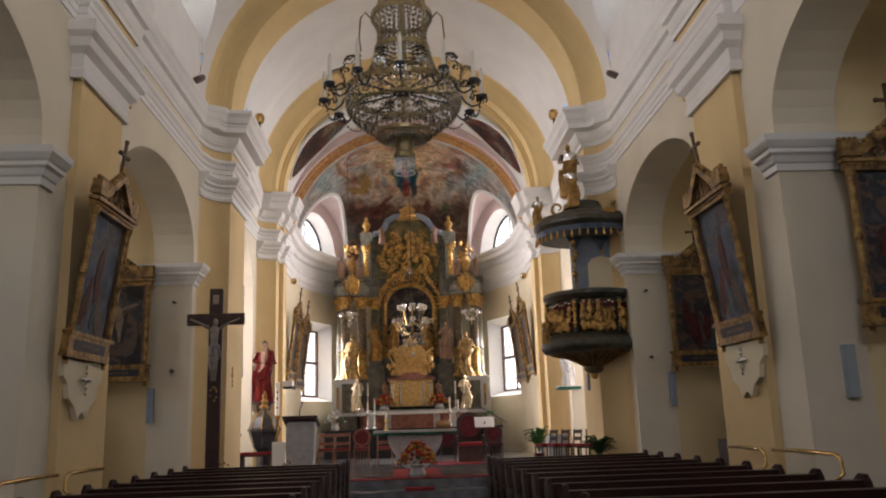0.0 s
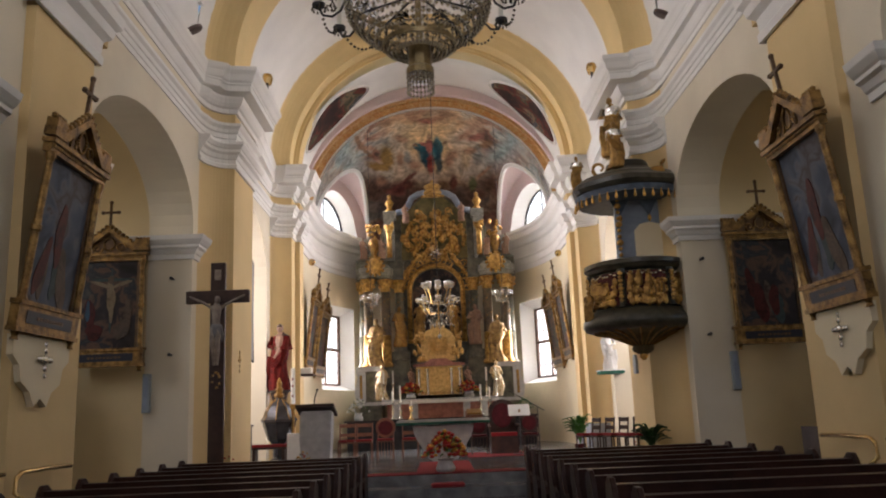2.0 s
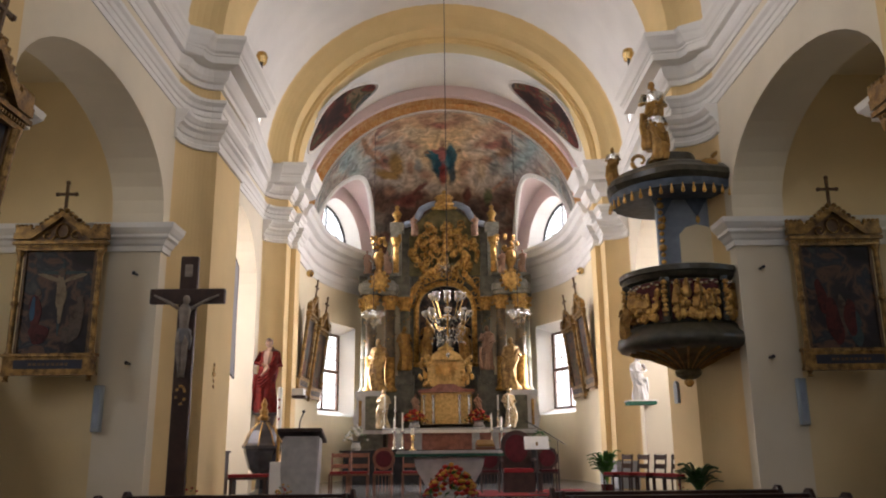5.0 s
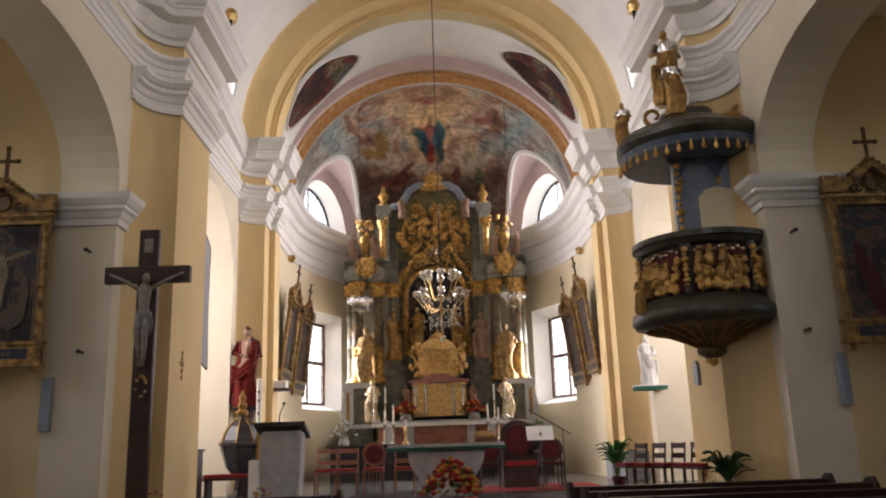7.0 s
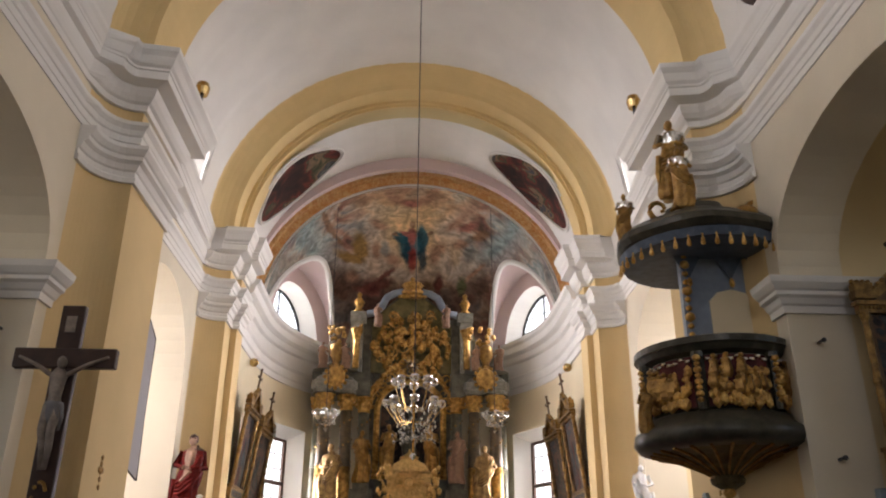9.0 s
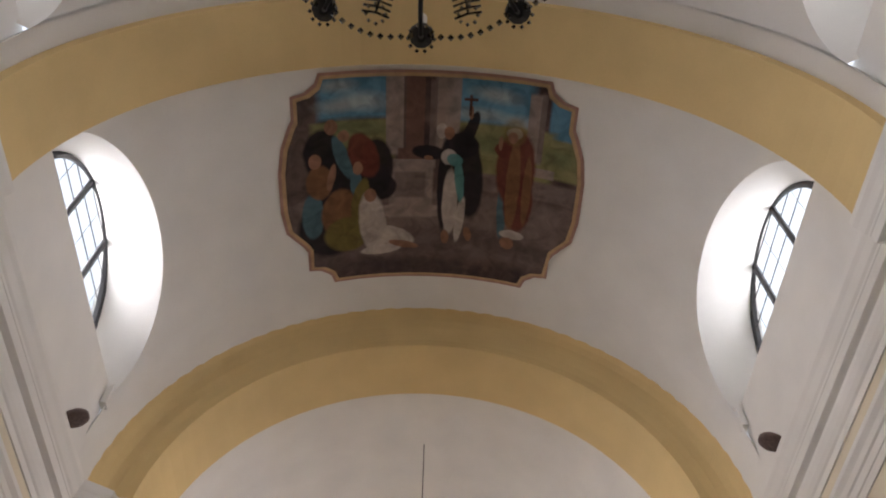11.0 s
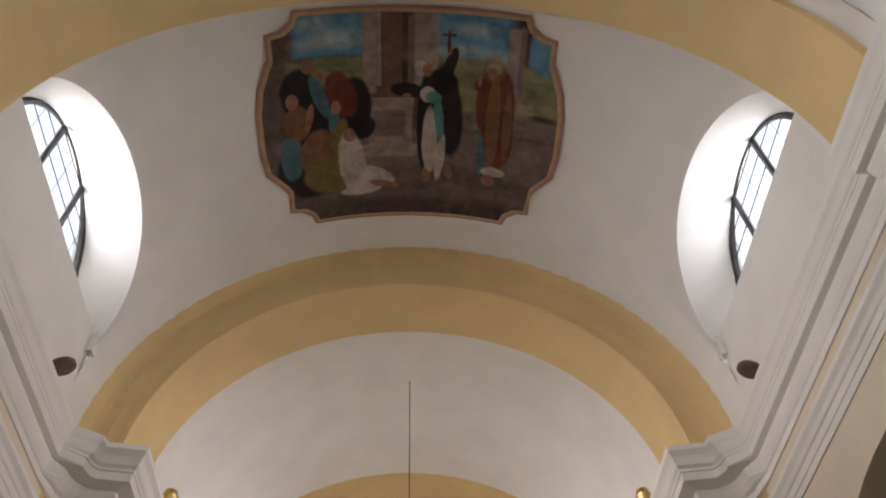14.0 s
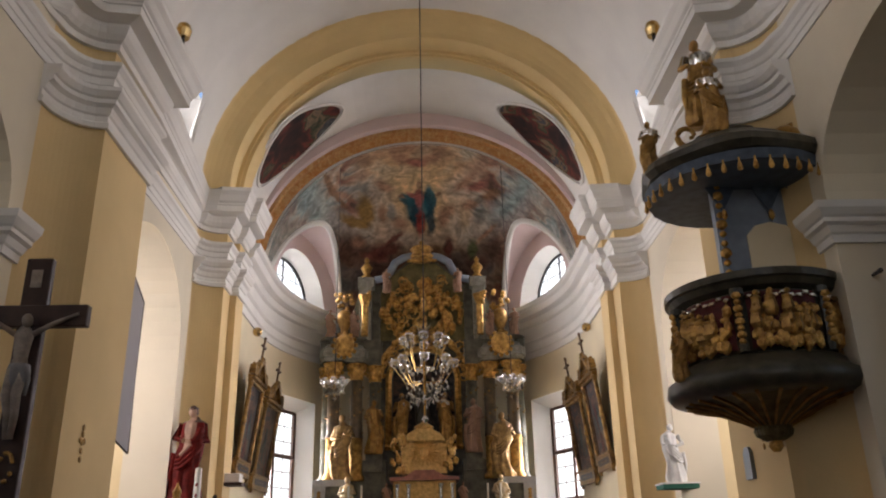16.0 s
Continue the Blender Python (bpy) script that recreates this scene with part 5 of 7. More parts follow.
    fields((0.25, 0.19, 0.165), 0.05, 0.93, (-0.68, 10.54, 0.142, 0.681, 9), (0.17, 10.49, 0.204, 0.642, 9), (1.57, 10.60, 0.121, 0.588, 9), (1.66, 11.34, 0.27, 0.0825, 9), (-0.40, 11.39, 0.397, 0.0837, 9), (-0.40, 11.90, 0.367, 0.522, 9), (-0.39, 12.29, 0.463, 0.111, 9))
    fields((0.15, 0.11, 0.095), 0.08, 0.93, (-0.42, 11.79, 0.261, 0.242, 9), (-0.06, 10.54, 0.0557, 0.634, 9), (1.67, 10.58, 0.0438, 0.584, 9))
    fields((0.13, 0.07, 0.055), 0.06, 0.93, (-0.35, 10.50, 0.148, 0.642, 9), (-0.42, 11.21, 0.203, 0.101, 9))
    fields((0.014, 0.011, 0.013), 0.08, 0.96, (-1.83, 11.14, 0.288, 0.445, 0.0), (-1.59, 11.80, 0.455, 0.746, 0.0), (-1.75, 12.53, 0.504, 0.56, 0.0), (-0.98, 11.44, 0.278, 0.52, 0.0), (0.16, 11.79, 0.116, 0.87, 0.0), (0.54, 11.55, 0.252, 0.851, -0.1), (0.42, 11.03, 0.283, 0.226, 0.0), (-0.12, 11.18, 0.275, 0.126, 0.1), (0.56, 10.72, 0.0919, 0.322, 0.3), (-0.89, 11.82, 0.25, 0.238, 0.0))
    fields((0.06, 0.11, 0.13), 0.08, 0.96, (-1.52, 11.23, 0.108, 0.41, -0.3), (-2.01, 12.26, 0.175, 0.434, 0.0), (-1.31, 11.73, 0.093, 0.294, 0.0), (1.16, 12.02, 0.0839, 0.68, 0.0))
    fields((0.11, 0.03, 0.02), 0.08, 0.96, (-1.18, 11.22, 0.234, 0.417, -0.3), (1.32, 11.35, 0.316, 0.715, 0.0), (1.41, 11.98, 0.236, 0.546, 0.0), (1.17, 11.06, 0.217, 0.144, 0.3))
    fields((0.17, 0.08, 0.04), 0.08, 0.96, (-1.89, 11.64, 0.207, 0.315, 0.0), (1.30, 11.67, 0.111, 0.857, 0.0), (1.53, 11.74, 0.0725, 0.637, 0.0), (-1.60, 12.23, 0.273, 0.431, 0.2))
    fields((0.13, 0.1, 0.03), 0.08, 0.96, (-1.25, 12.06, 0.131, 0.427, 0.2), (-1.47, 12.70, 0.375, 0.339, 0.0))
    fields((0.38, 0.32, 0.28), 0.08, 0.96, (-1.04, 12.53, 0.227, 0.636, -0.1), (-0.75, 12.78, 0.43, 0.185, 0.3), (0.27, 12.11, 0.135, 0.626, 0.0), (0.22, 11.25, 0.132, 0.142, 0.0), (0.09, 10.79, 0.0928, 0.141, 0.0), (1.36, 12.61, 0.205, 0.09, 0.0), (1.26, 10.72, 0.127, 0.102, 0.0), (-0.90, 13.06, 0.349, 0.0935, -0.1), (0.45, 12.44, 0.076, 0.454, 0.1))
    fields((0.08, 0.2, 0.19), 0.08, 0.96, (0.32, 11.30, 0.132, 0.108, 0.4), (0.41, 11.67, 0.0754, 0.426, -0.1))
    fields((0.2, 0.14, 0.05), 0.25, 0.6, (1.25, 10.69, 0.183, 0.224, 0.0),)
    fields((0.24, 0.12, 0.075), 0.08, 0.96, (-1.68, 10.68, 0.104, 0.131, 0.0), (-1.49, 10.85, 0.0879, 0.108, 0.0), (-1.95, 11.25, 0.103, 0.131, 0.0), (-1.28, 11.45, 0.0813, 0.124, 0.0), (-1.08, 11.97, 0.1, 0.133, 0.0), (-1.70, 11.57, 0.0618, 0.249, 0.2), (0.21, 10.82, 0.0823, 0.114, 0.0), (0.55, 10.44, 0.0355, 0.118, 0.0), (-0.12, 11.28, 0.0758, 0.0419, 0.0), (1.24, 10.80, 0.0792, 0.101, 0.0), (1.05, 10.92, 0.0367, 0.122, 0.0), (0.21, 12.80, 0.0713, 0.139, 0.0), (0.60, 12.71, 0.0684, 0.138, -0.2), (1.29, 12.79, 0.116, 0.115, 0.0), (-0.51, 12.97, 0.264, 0.0708, 0.2))
    fields((0.07, 0.03, 0.02), 0.1, 0.93, (0.53, 10.32, 0.023, 0.177, 9), (0.53, 10.22, 0.11, 0.0246, 9))
    # brushwork over all fields
    n3 = nt.nodes.new("ShaderNodeTexNoise")
    n3.inputs["Scale"].default_value, n3.inputs["Detail"].default_value, n3.inputs["Distortion"].default_value = 4.0, 5, 1.0
    nt.links.new(co.outputs["Object"], n3.inputs["Vector"])
    mr = nt.nodes.new("ShaderNodeMapRange")
    mr.inputs["From Min"].default_value, mr.inputs["From Max"].default_value, mr.inputs["To Min"].default_value, mr.inputs["To Max"].default_value = 0.3, 0.7, 0.75, 1.35
    nt.links.new(n3.outputs[0], mr.inputs["Value"])
    mu = nt.nodes.new("ShaderNodeMixRGB")
    mu.blend_type = "MULTIPLY"
    mu.inputs[0].default_value = 1.0
    nt.links.new(cur, mu.inputs[1])
    nt.links.new(mr.outputs[0], mu.inputs[2])
    nt.links.new(mu.outputs[0], b.inputs["Base Color"])
    return m


vault_shape("frame", oval_out(1.03), 0.02, FRAMEPINK, VP)
vault_shape("frame", oval_out(1.012), 0.035, FRAMEGOLD, VP)
cv = vault_shape("canvas", oval_out(0.99), 0.05, vault_canvas(-3, -1.05), VP)
cv.data.materials.append(vault_canvas(-1.05, 0.45))
cv.data.materials.append(vault_canvas(0.45, 3))
for p in cv.data.polygons:
    p.material_index = 0 if p.center.x < -1.05 else 1 if p.center.x < 0.45 else 2


# ---- pulpit ----
P = new("pulpit")
PX, PY = 4.08, 14.9


def octo(bm, prof, cx, cy, n=24, sx=1.0, sy=1.0, fold=0.0, folds=4, ph=0.0):
    lathe(bm, prof, cx, cy, n, fold, folds, ph, sx, sy)


bm = bmesh.new()
octo(bm, [(0.04, 2.62), (0.09, 2.68), (0.06, 2.76)], PX, PY, 12)
part("knob", bm, GOLD, P, "gilded pine-cone knob", smooth=True)
bm = bmesh.new()
octo(bm, [(0.1, 2.74), (0.2, 2.8), (0.22, 2.86), (0.2, 2.9), (0.32, 2.98), (0.62, 3.12), (0.95, 3.2)], PX, PY, 48, fold=0.035, folds=24)
foot = part("tapering_foot", bm, OLDGREEN, P)
for k in range(24):
    a = 2 * math.pi * k / 24
    bm = bmesh.new()
    tube(bm, [(PX + r * 1.03 * math.cos(a), PY + r * 1.03 * math.sin(a), z) for r, z in ((0.21, 2.91), (0.33, 2.98), (0.63, 3.115), (0.93, 3.185))], 0.012, 5, 0.022)
    part("rib", bm, OLDGOLD, foot)
bm = bmesh.new()
octo(bm, [(0.9, 3.18), (1.1, 3.22), (1.16, 3.3), (1.14, 3.42), (1.0, 3.5), (0.96, 3.58), (0.9, 3.62)], PX, PY, 40)
part("lower_moulding", bm, DARKGREEN, P, smooth=True)
bm = bmesh.new()
octo(bm, [(0.86, 3.6), (0.9, 3.9), (0.9, 4.3), (0.88, 4.5)], PX, PY, 40)
part("body", bm, DARKGREEN, P)
bm = bmesh.new()
octo(bm, [(0.88, 4.45), (0.98, 4.5), (1.02, 4.58), (1.06, 4.6), (1.06, 4.7), (0.95, 4.74)], PX, PY, 40)
part("rim", bm, DARKGREEN, P)
rng = random.Random(11)
for a0, a1, m in ((-178, -128, PULPITRED), (-118, -68, PULPITRED), (-58, -8, PULPITRED), (-232, -188, PULPITRED)):
    bm = bmesh.new()
    pr = None
    for i in range(9):
        a = radians(a0 + (a1 - a0) * i / 8)
        cur = [bm.verts.new((PX + 0.925 * math.cos(a), PY + 0.925 * math.sin(a), z)) for z in (3.66, 4.42)]
        if pr:
            bm.faces.new((pr[0], pr[1], cur[1], cur[0]))
        pr = cur
    pan = part("panel", bm, m, P)
    bm = bmesh.new()
    for k in range(95):
        a, z = radians(rng.uniform(a0 + 3, a1 - 3)), 3.7 + 0.5 * rng.random() ** 1.3
        ball(bm, (PX + 0.95 * math.cos(a), PY + 0.95 * math.sin(a), z), rng.uniform(0.025, 0.065), 1, 1, rng.uniform(0.9, 2.2))
    part("gilded_relief", bm, GOLD, pan)["kind"] = "stuff"
    bm = bmesh.new()
    for k in range(10):
        a, z = radians(rng.uniform(a0 + 5, a1 - 5)), rng.uniform(3.75, 4.1)
        lathe(bm, [(0.05, z), (0.075, z + 0.06), (0.05, z + 0.2), (0.06, z + 0.24), (0.02, z + 0.28)], PX + 0.96 * math.cos(a), PY + 0.96 * math.sin(a), 8, 0.15, 4)
        ball(bm, (PX + 0.98 * math.cos(a), PY + 0.98 * math.sin(a), z + 0.31), 0.04)
    part("carved_shape", bm, OLDGOLD, pan)["kind"] = "stuff"
    bm = bmesh.new()
    for k in range(9):
        a = radians(a0 + (a1 - a0) * (k + 0.5) / 9)
        ball(bm, (PX + 0.93 * math.cos(a), PY + 0.93 * math.sin(a), 4.36 + 0.03 * math.sin(k * 2)), 0.05, 1, 1, 0.8)
    part("silver_cloud", bm, SILVER, pan)["kind"] = "stuff"
for a in (-123, -63, -183, -3):
    bm = bmesh.new()
    x, y = PX + 0.95 * math.cos(radians(a)), PY + 0.95 * math.sin(radians(a))
    lathe(bm, [(0.05, 3.62), (0.06, 3.7), (0.045, 3.8), (0.045, 4.35), (0.08, 4.4), (0.08, 4.48)], x, y, 8)
    part("corner_post", bm, DARKGREEN, P)
    bm = bmesh.new()
    for k in range(8):
        ball(bm, (x + 0.05 * math.cos(radians(a)), y + 0.05 * math.sin(radians(a)), 3.75 + 0.09 * k), 0.045 + 0.015 * (k % 2))
    part("post_ornament", bm, GOLD, P)["kind"] = "stuff"
# back board
bm = bmesh.new()
prism(bm, [(PX - 0.35, 4.7), (PX + 0.95, 4.7), (PX + 0.95, 6.3), (PX - 0.35, 6.3)], "y", 14.7, 14.77)
part("back_panel", bm, BLUEGREY, P, "blue-grey painted back board")
bm = bmesh.new()
prism(bm, [(PX - 0.02, 4.72), (PX + 0.62, 4.72), (PX + 0.62, 5.45), (PX + 0.5, 5.58), (PX + 0.3, 5.63), (PX + 0.1, 5.58), (PX - 0.02, 5.45)], "y", 14.68, 14.71)
part("door_panel", bm, CREAM, P, "cream arched panel of the back board")
for q in (-0.36, 0.93):
    bm = bmesh.new()
    box(bm, PX + q - 0.04, PX + q + 0.06, 14.66, 14.77, 4.7, 6.3)
    part("back_stile", bm, BLUEGREY, P)
    bm = bmesh.new()
    for k in range(12):
        ball(bm, (PX + q + 0.02, 14.64, 4.8 + 0.13 * k), 0.05 if k % 3 else 0.08)
    part("gilded_drop", bm, GOLD, P, smooth=True)["kind"] = "stuff"
bm = bmesh.new()
pts = [(PX + 1.02 + 0.2 * i / 12, 14.62 + 0.05 * math.sin(i * 1.7)) for i in range(13)]
prism(bm, pts + [(x, y + 0.03) for x, y in pts[::-1]], "z", 4.95, 6.6)
part("curtain", bm, TEAL, P, "dark teal curtain hanging from the canopy")
# canopy
bm = bmesh.new()
octo(bm, [(0.98, 6.2), (1.14, 6.24), (1.2, 6.32), (1.18, 6.42), (1.08, 6.5), (1.02, 6.56), (0.9, 6.62), (0.62, 6.68), (0.48, 6.8), (0.42, 6.95), (0.25, 7.02)], PX, PY, 36, fold=0.03, folds=6)
part("canopy", bm, DARKGREEN, P)
bm = bmesh.new()
octo(bm, [(1.1, 6.1), (1.14, 6.22)], PX, PY, 48, fold=0.02, folds=24)
part("valance", bm, DARKBLUEVAL, P)
for k in range(40):
    a = 2 * math.pi * k / 40
    if math.sin(a) > 0.2:
        continue
    bm = bmesh.new()
    x, y = PX + 1.14 * math.cos(a), PY + 1.14 * math.sin(a)
    lathe(bm, [(0.012, 6.11), (0.012, 6.06), (0.024, 6.03), (0.034, 5.97), (0.02, 5.94)][::-1], x, y, 7)
    part("tassel", bm, GOLD, P)
for q in (-0.3, 0.3, 0.75):
    bm = bmesh.new()
    prism(bm, [(PX + q - 0.25, 6.2), (PX + q + 0.25, 6.2), (PX + q, 5.75)], "y", 14.62, 14.64)
    part("drapery", bm, DARKBLUEVAL, P)
    bm = bmesh.new()
    ball(bm, (PX + q, 14.6, 5.7), 0.06, 0.7, 0.7, 1.4)
    part("drapery_tassel", bm, GOLD, P)
for q in (-1, 1):
    bm = bmesh.new()
    scroll(bm, (PX + q * 0.7, 14.4, 6.72), 0.2, 1.2, 0.05, "xz", q)
    part("crest_scroll", bm, OLDGOLD, P)
bm = bmesh.new()
ball(bm, (PX + 0.35, 13.95, 6.5), 0.12, 1.4, 0.6, 1, 2)
part("crest", bm, OLDGOLD, P, smooth=True)
for ob in P.children_recursive:
    for v in ob.data.vertices:
        z = v.co.z
        v.co.z = z - 0.1 if z < 3.62 else (3.52 + (z - 3.62) * 0.85 if z < 4.75 else 4.48 + (z - 4.75) * 0.98 - 0.02)
tagged(P, "dark marbled wooden pulpit with gilded reliefs and canopy on the pier", "pulpit")
for (x, y, z, h, sd) in ((3.78, 14.75, 6.75, 1.35, 5), (3.72, 14.35, 6.4, 1.0, 6), (2.98, 14.7, 6.05, 0.74, 7)):
    bm = statue_mesh(h, sd)
    ob = part("statue", bm, SILVER, smooth=True)
    me = ob.data
    me.materials.append(OLDGOLD)
    for p in me.polygons:
        p.material_index = 0 if 0.66 * h < p.center.z < 0.84 * h else 1
    ob.matrix_world = pose(x, y, z, 0, 0, -10)
    tagged(ob, "gilded and silvered carved figure on the pulpit canopy", "statue")
bm = statue_mesh(0.62, 9)
ob = part("statue", bm, OLDGOLD, smooth=True)
ob.matrix_world = pose(3.0, 14.62, 3.3)
tagged(ob, "small gilded figure sitting on the pulpit rim", "statue")

# ---- high altar ----
A = new("high_altar")
AYF = 28.0  # front plane of the retable
def apart(name, bm, m, label="", smooth=False, parent=None):
    return part(name, bm, m, parent or A, label, smooth)


bm = bmesh.new()
box(bm, -2.2, 2.2, 26.3, 28.4, 0.54, 0.72)
box(bm, -2.6, 2.6, 25.9, 28.4, 0.54, 0.64)
apart("step", bm, LIGHTSTONE)
bm = bmesh.new()
box(bm, -1.85, 1.85, 26.75, 27.6, 0.72, 2.0)
apart("mensa_body", bm, REDMARBLE, "red marble altar block")
for q in (-1.5, -0.9, 0.9, 1.5):
    bm = bmesh.new()
    box(bm, q - 0.12, q + 0.12, 26.68, 26.76, 0.72, 2.0)
    apart("mensa_pilaster", bm, LIGHTSTONE)
bm = bmesh.new()
box(bm, -2.0, 2.0, 26.6, 27.7, 2.02, 2.16)
apart("mensa_slab", bm, LIGHTSTONE, "white marble altar slab")
bm = bmesh.new()
box(bm, -2.02, 2.02, 26.58, 26.62, 2.0, 2.1)
apart("altar_cloth_edge", bm, CLOTH)
for s in (-1, 1):
    # outer pedestal blocks
    bm = bmesh.new()
    box(bm, *sorted((s * 2.05, s * 2.85)), 27.4, 28.9, 0.72, 3.2)
    ped = apart("pedestal", bm, GREENMARBLE)
    bm = bmesh.new()
    box(bm, *sorted((s * 2.0, s * 2.95)), 27.34, 28.9, 3.2, 3.36)
    apart("pedestal_cornice", bm, LIGHTSTONE, "", False, ped)
    bm = bmesh.new()
    box(bm, *sorted((s * 2.0, s * 2.95)), 27.34, 28.9, 2.0, 2.12)
    apart("pedestal_base", bm, LIGHTSTONE, "", False, ped)
    bm = bmesh.new()
    prism(bm, [(s * 2.62, 2.14), (s * 2.95, 2.14), (s * 3.02, 2.5), (s * 2.9, 3.0), (s * 2.96, 3.2), (s * 2.62, 3.2)], "y", 27.36, 27.6)
    apart("pedestal_volute", bm, LIGHTSTONE, "", False, ped)
    bm = bmesh.new()
    for k in range(10):
        ball(bm, (s * 2.78, 27.34, 2.3 + 0.08 * k), 0.06, 1, 0.4, 1)
    apart("pedestal_ornament", bm, OLDGOLD, "", False, ped)
    # inner pedestal
    bm = bmesh.new()
    box(bm, *sorted((s * 1.05, s * 2.05)), 27.9, 28.9, 2.0, 3.9)
    apart("pedestal", bm, GREENMARBLE)
    bm = bmesh.new()
    box(bm, *sorted((s * 1.15, s * 1.6)), 27.8, 28.0, 3.6, 4.05)
    apart("console", bm, GREENMARBLE)
    # columns
    for x, y, gm in ((2.5, 27.75, 0), (1.88, 27.95, 0), (2.72, 28.35, 1), (1.38, 28.25, 1)):
        bm = bmesh.new()
        lathe(bm, [(0.24, 3.36), (0.26, 3.44), (0.2, 3.52), (0.19, 3.6), (0.185, 4.5)], s * x, y, 18, 0.02 if not gm else 0, 9)
        col = apart("column_shaft", bm, GOLD if not gm else GREENMARBLE, "gilded lower drum" if not gm else "", True)
        bm = bmesh.new()
        lathe(bm, [(0.185, 4.5), (0.2, 4.52), (0.18, 4.6), (0.16, 6.15)], s * x, y, 18)
        apart("column_drum", bm, BROWNMARBLE if not gm else GREENMARBLE, "", True, col)
        bm = bmesh.new()
        lathe(bm, [(0.17, 6.1), (0.2, 6.14), (0.18, 6.2), (0.22, 6.4), (0.3, 6.55), (0.24, 6.57)], s * x, y, 16, 0.12, 8)
        for k in range(14):
            a = 2 * math.pi * k / 14
            ball(bm, (s * x + 0.23 * math.cos(a), y + 0.23 * math.sin(a), 6.3 + 0.14 * (k % 2)), 0.06)
        apart("column_capital", bm, GOLD, "gilded leaf capital", False, col)
        bm = bmesh.new()
        for k in range(16):
            a = k * 0.9
            ball(bm, (s * x + 0.18 * math.cos(a), y + 0.18 * math.sin(a), 4.65 + 0.09 * k), 0.035)
        apart("column_garland", bm, OLDGOLD, "", False, col)["kind"] = "stuff"
    # entablature block, breaking forward over the columns
    bm = bmesh.new()
    pr = [(0, 6.6), (0.05, 6.62), (0.05, 6.72), (0.0, 6.76), (0.0, 6.98), (0.1, 7.02), (0.16, 7.12), (0.28, 7.16), (0.32, 7.26), (0, 7.3)]
    sweep(bm, pr, [(2.95, 28.9), (2.95, 27.9), (2.8, 27.6), (2.25, 27.5), (2.15, 27.72), (1.65, 27.75), (1.55, 28.1), (1.2, 28.2), (1.15, 28.9)], s)
    apart("entablature", bm, ALTARSTONE)
    bm = bmesh.new()
    box(bm, *sorted((s * 1.2, s * 2.95)), 28.0, 28.9, 6.58, 7.29)
    apart("entablature_core", bm, GREENMARBLE)
    bm = bmesh.new()
    ball(bm, (s * 2.2, 27.4, 7.0), 0.3, 1, 0.45, 1.1, 2)
    cart = apart("cartouche", bm, GOLD, "gilded oval cartouche", True)
    bm = bmesh.new()
    for k in range(12):
        a = 2 * math.pi * k / 12
        ball(bm, (s * 2.2 + 0.32 * math.cos(a), 27.42, 7.0 + 0.34 * math.sin(a)), 0.07)
    apart("cartouche_beads", bm, GOLD, "", True, cart)["kind"] = "stuff"
    # volutes and upper pillars
    bm = bmesh.new()
    prism(bm, [(s * 1.25, 7.3), (s * 2.85, 7.3), (s * 2.7, 7.55), (s * 2.3, 7.7), (s * 2.1, 8.1), (s * 1.95, 8.6), (s * 1.85, 9.1), (s * 1.25, 9.1)], "y", 28.35, 28.75)
    apart("volute", bm, GREENMARBLE)
    bm = bmesh.new()
    box(bm, *sorted((s * 1.5, s * 1.86)), 28.0, 28.4, 7.3, 8.95)
    apart("upper_pillar", bm, ALTARSTONE)
    bm = bmesh.new()
    lathe(bm, [(0.1, 7.4), (0.1, 8.3), (0.16, 8.5), (0.2, 8.62)], s * 1.68, 27.95, 12)
    for k in range(14):
        ball(bm, (s * 1.68 + random.uniform(-0.17, 0.17), 27.85, 8.3 + random.uniform(0, 0.4)), 0.06)
    apart("upper_column", bm, GOLD)
    bm = bmesh.new()
    sweep(bm, [(0, 8.9), (0.06, 8.92), (0.06, 9.02), (0.2, 9.1), (0.22, 9.18), (0, 9.2)], [(1.9, 28.6), (1.9, 27.95), (1.45, 27.95), (1.4, 28.4)], s)
    box(bm, *sorted((s * 1.42, s * 1.9)), 27.98, 28.6, 8.9, 9.19)
    apart("upper_cornice", bm, ALTARSTONE)
    bm = bmesh.new()
    lathe(bm, [(0.12, 9.2), (0.16, 9.28), (0.08, 9.36), (0.18, 9.55), (0.1, 9.68), (0.05, 9.74), (0.09, 9.82), (0.02, 9.9)], s * 1.66, 28.2, 14)
    apart("urn", bm, GOLD, "gilded urn finial", True)
    # curved gable rising to the crown
    bm = bmesh.new()
    pts = [(1.4, 9.15), (1.15, 9.2), (0.95, 9.4), (0.8, 9.7), (0.55, 9.85), (0.3, 9.9)]
    for off in (0,):
        tube(bm, [(s * x, 28.1, z) for x, z in pts], 0.12, 8)
    apart("gable_scroll", bm, BLUEGREY, "", True)
    # vases with flowers over the entablature
    bm = bmesh.new()
    lathe(bm, [(0.12, 7.3), (0.16, 7.4), (0.1, 7.5), (0.24, 7.8), (0.2, 8.0), (0.12, 8.1)], s * 2.25, 27.75, 14)
    vs = apart("vase", bm, OLDGOLD, "", True)
    bm = bmesh.new()
    for k in range(16):
        ball(bm, (s * 2.25 + random.uniform(-0.24, 0.24), 27.7 + random.uniform(-0.1, 0.1), 8.1 + random.uniform(0, 0.55)), 0.08)
    apart("vase_foliage", bm, GOLD, "", True, vs)["kind"] = "stuff"
bm = bmesh.new()
box(bm, -1.4, 1.4, 28.6, 28.9, 2.1, 9.0)
prism(bm, [(-1.4, 9.0), (1.4, 9.0), (0.9, 9.5), (0.4, 9.95), (-0.4, 9.95), (-0.9, 9.5)], "y", 28.6, 28.8)
apart("back_board", bm, GREENMARBLE)
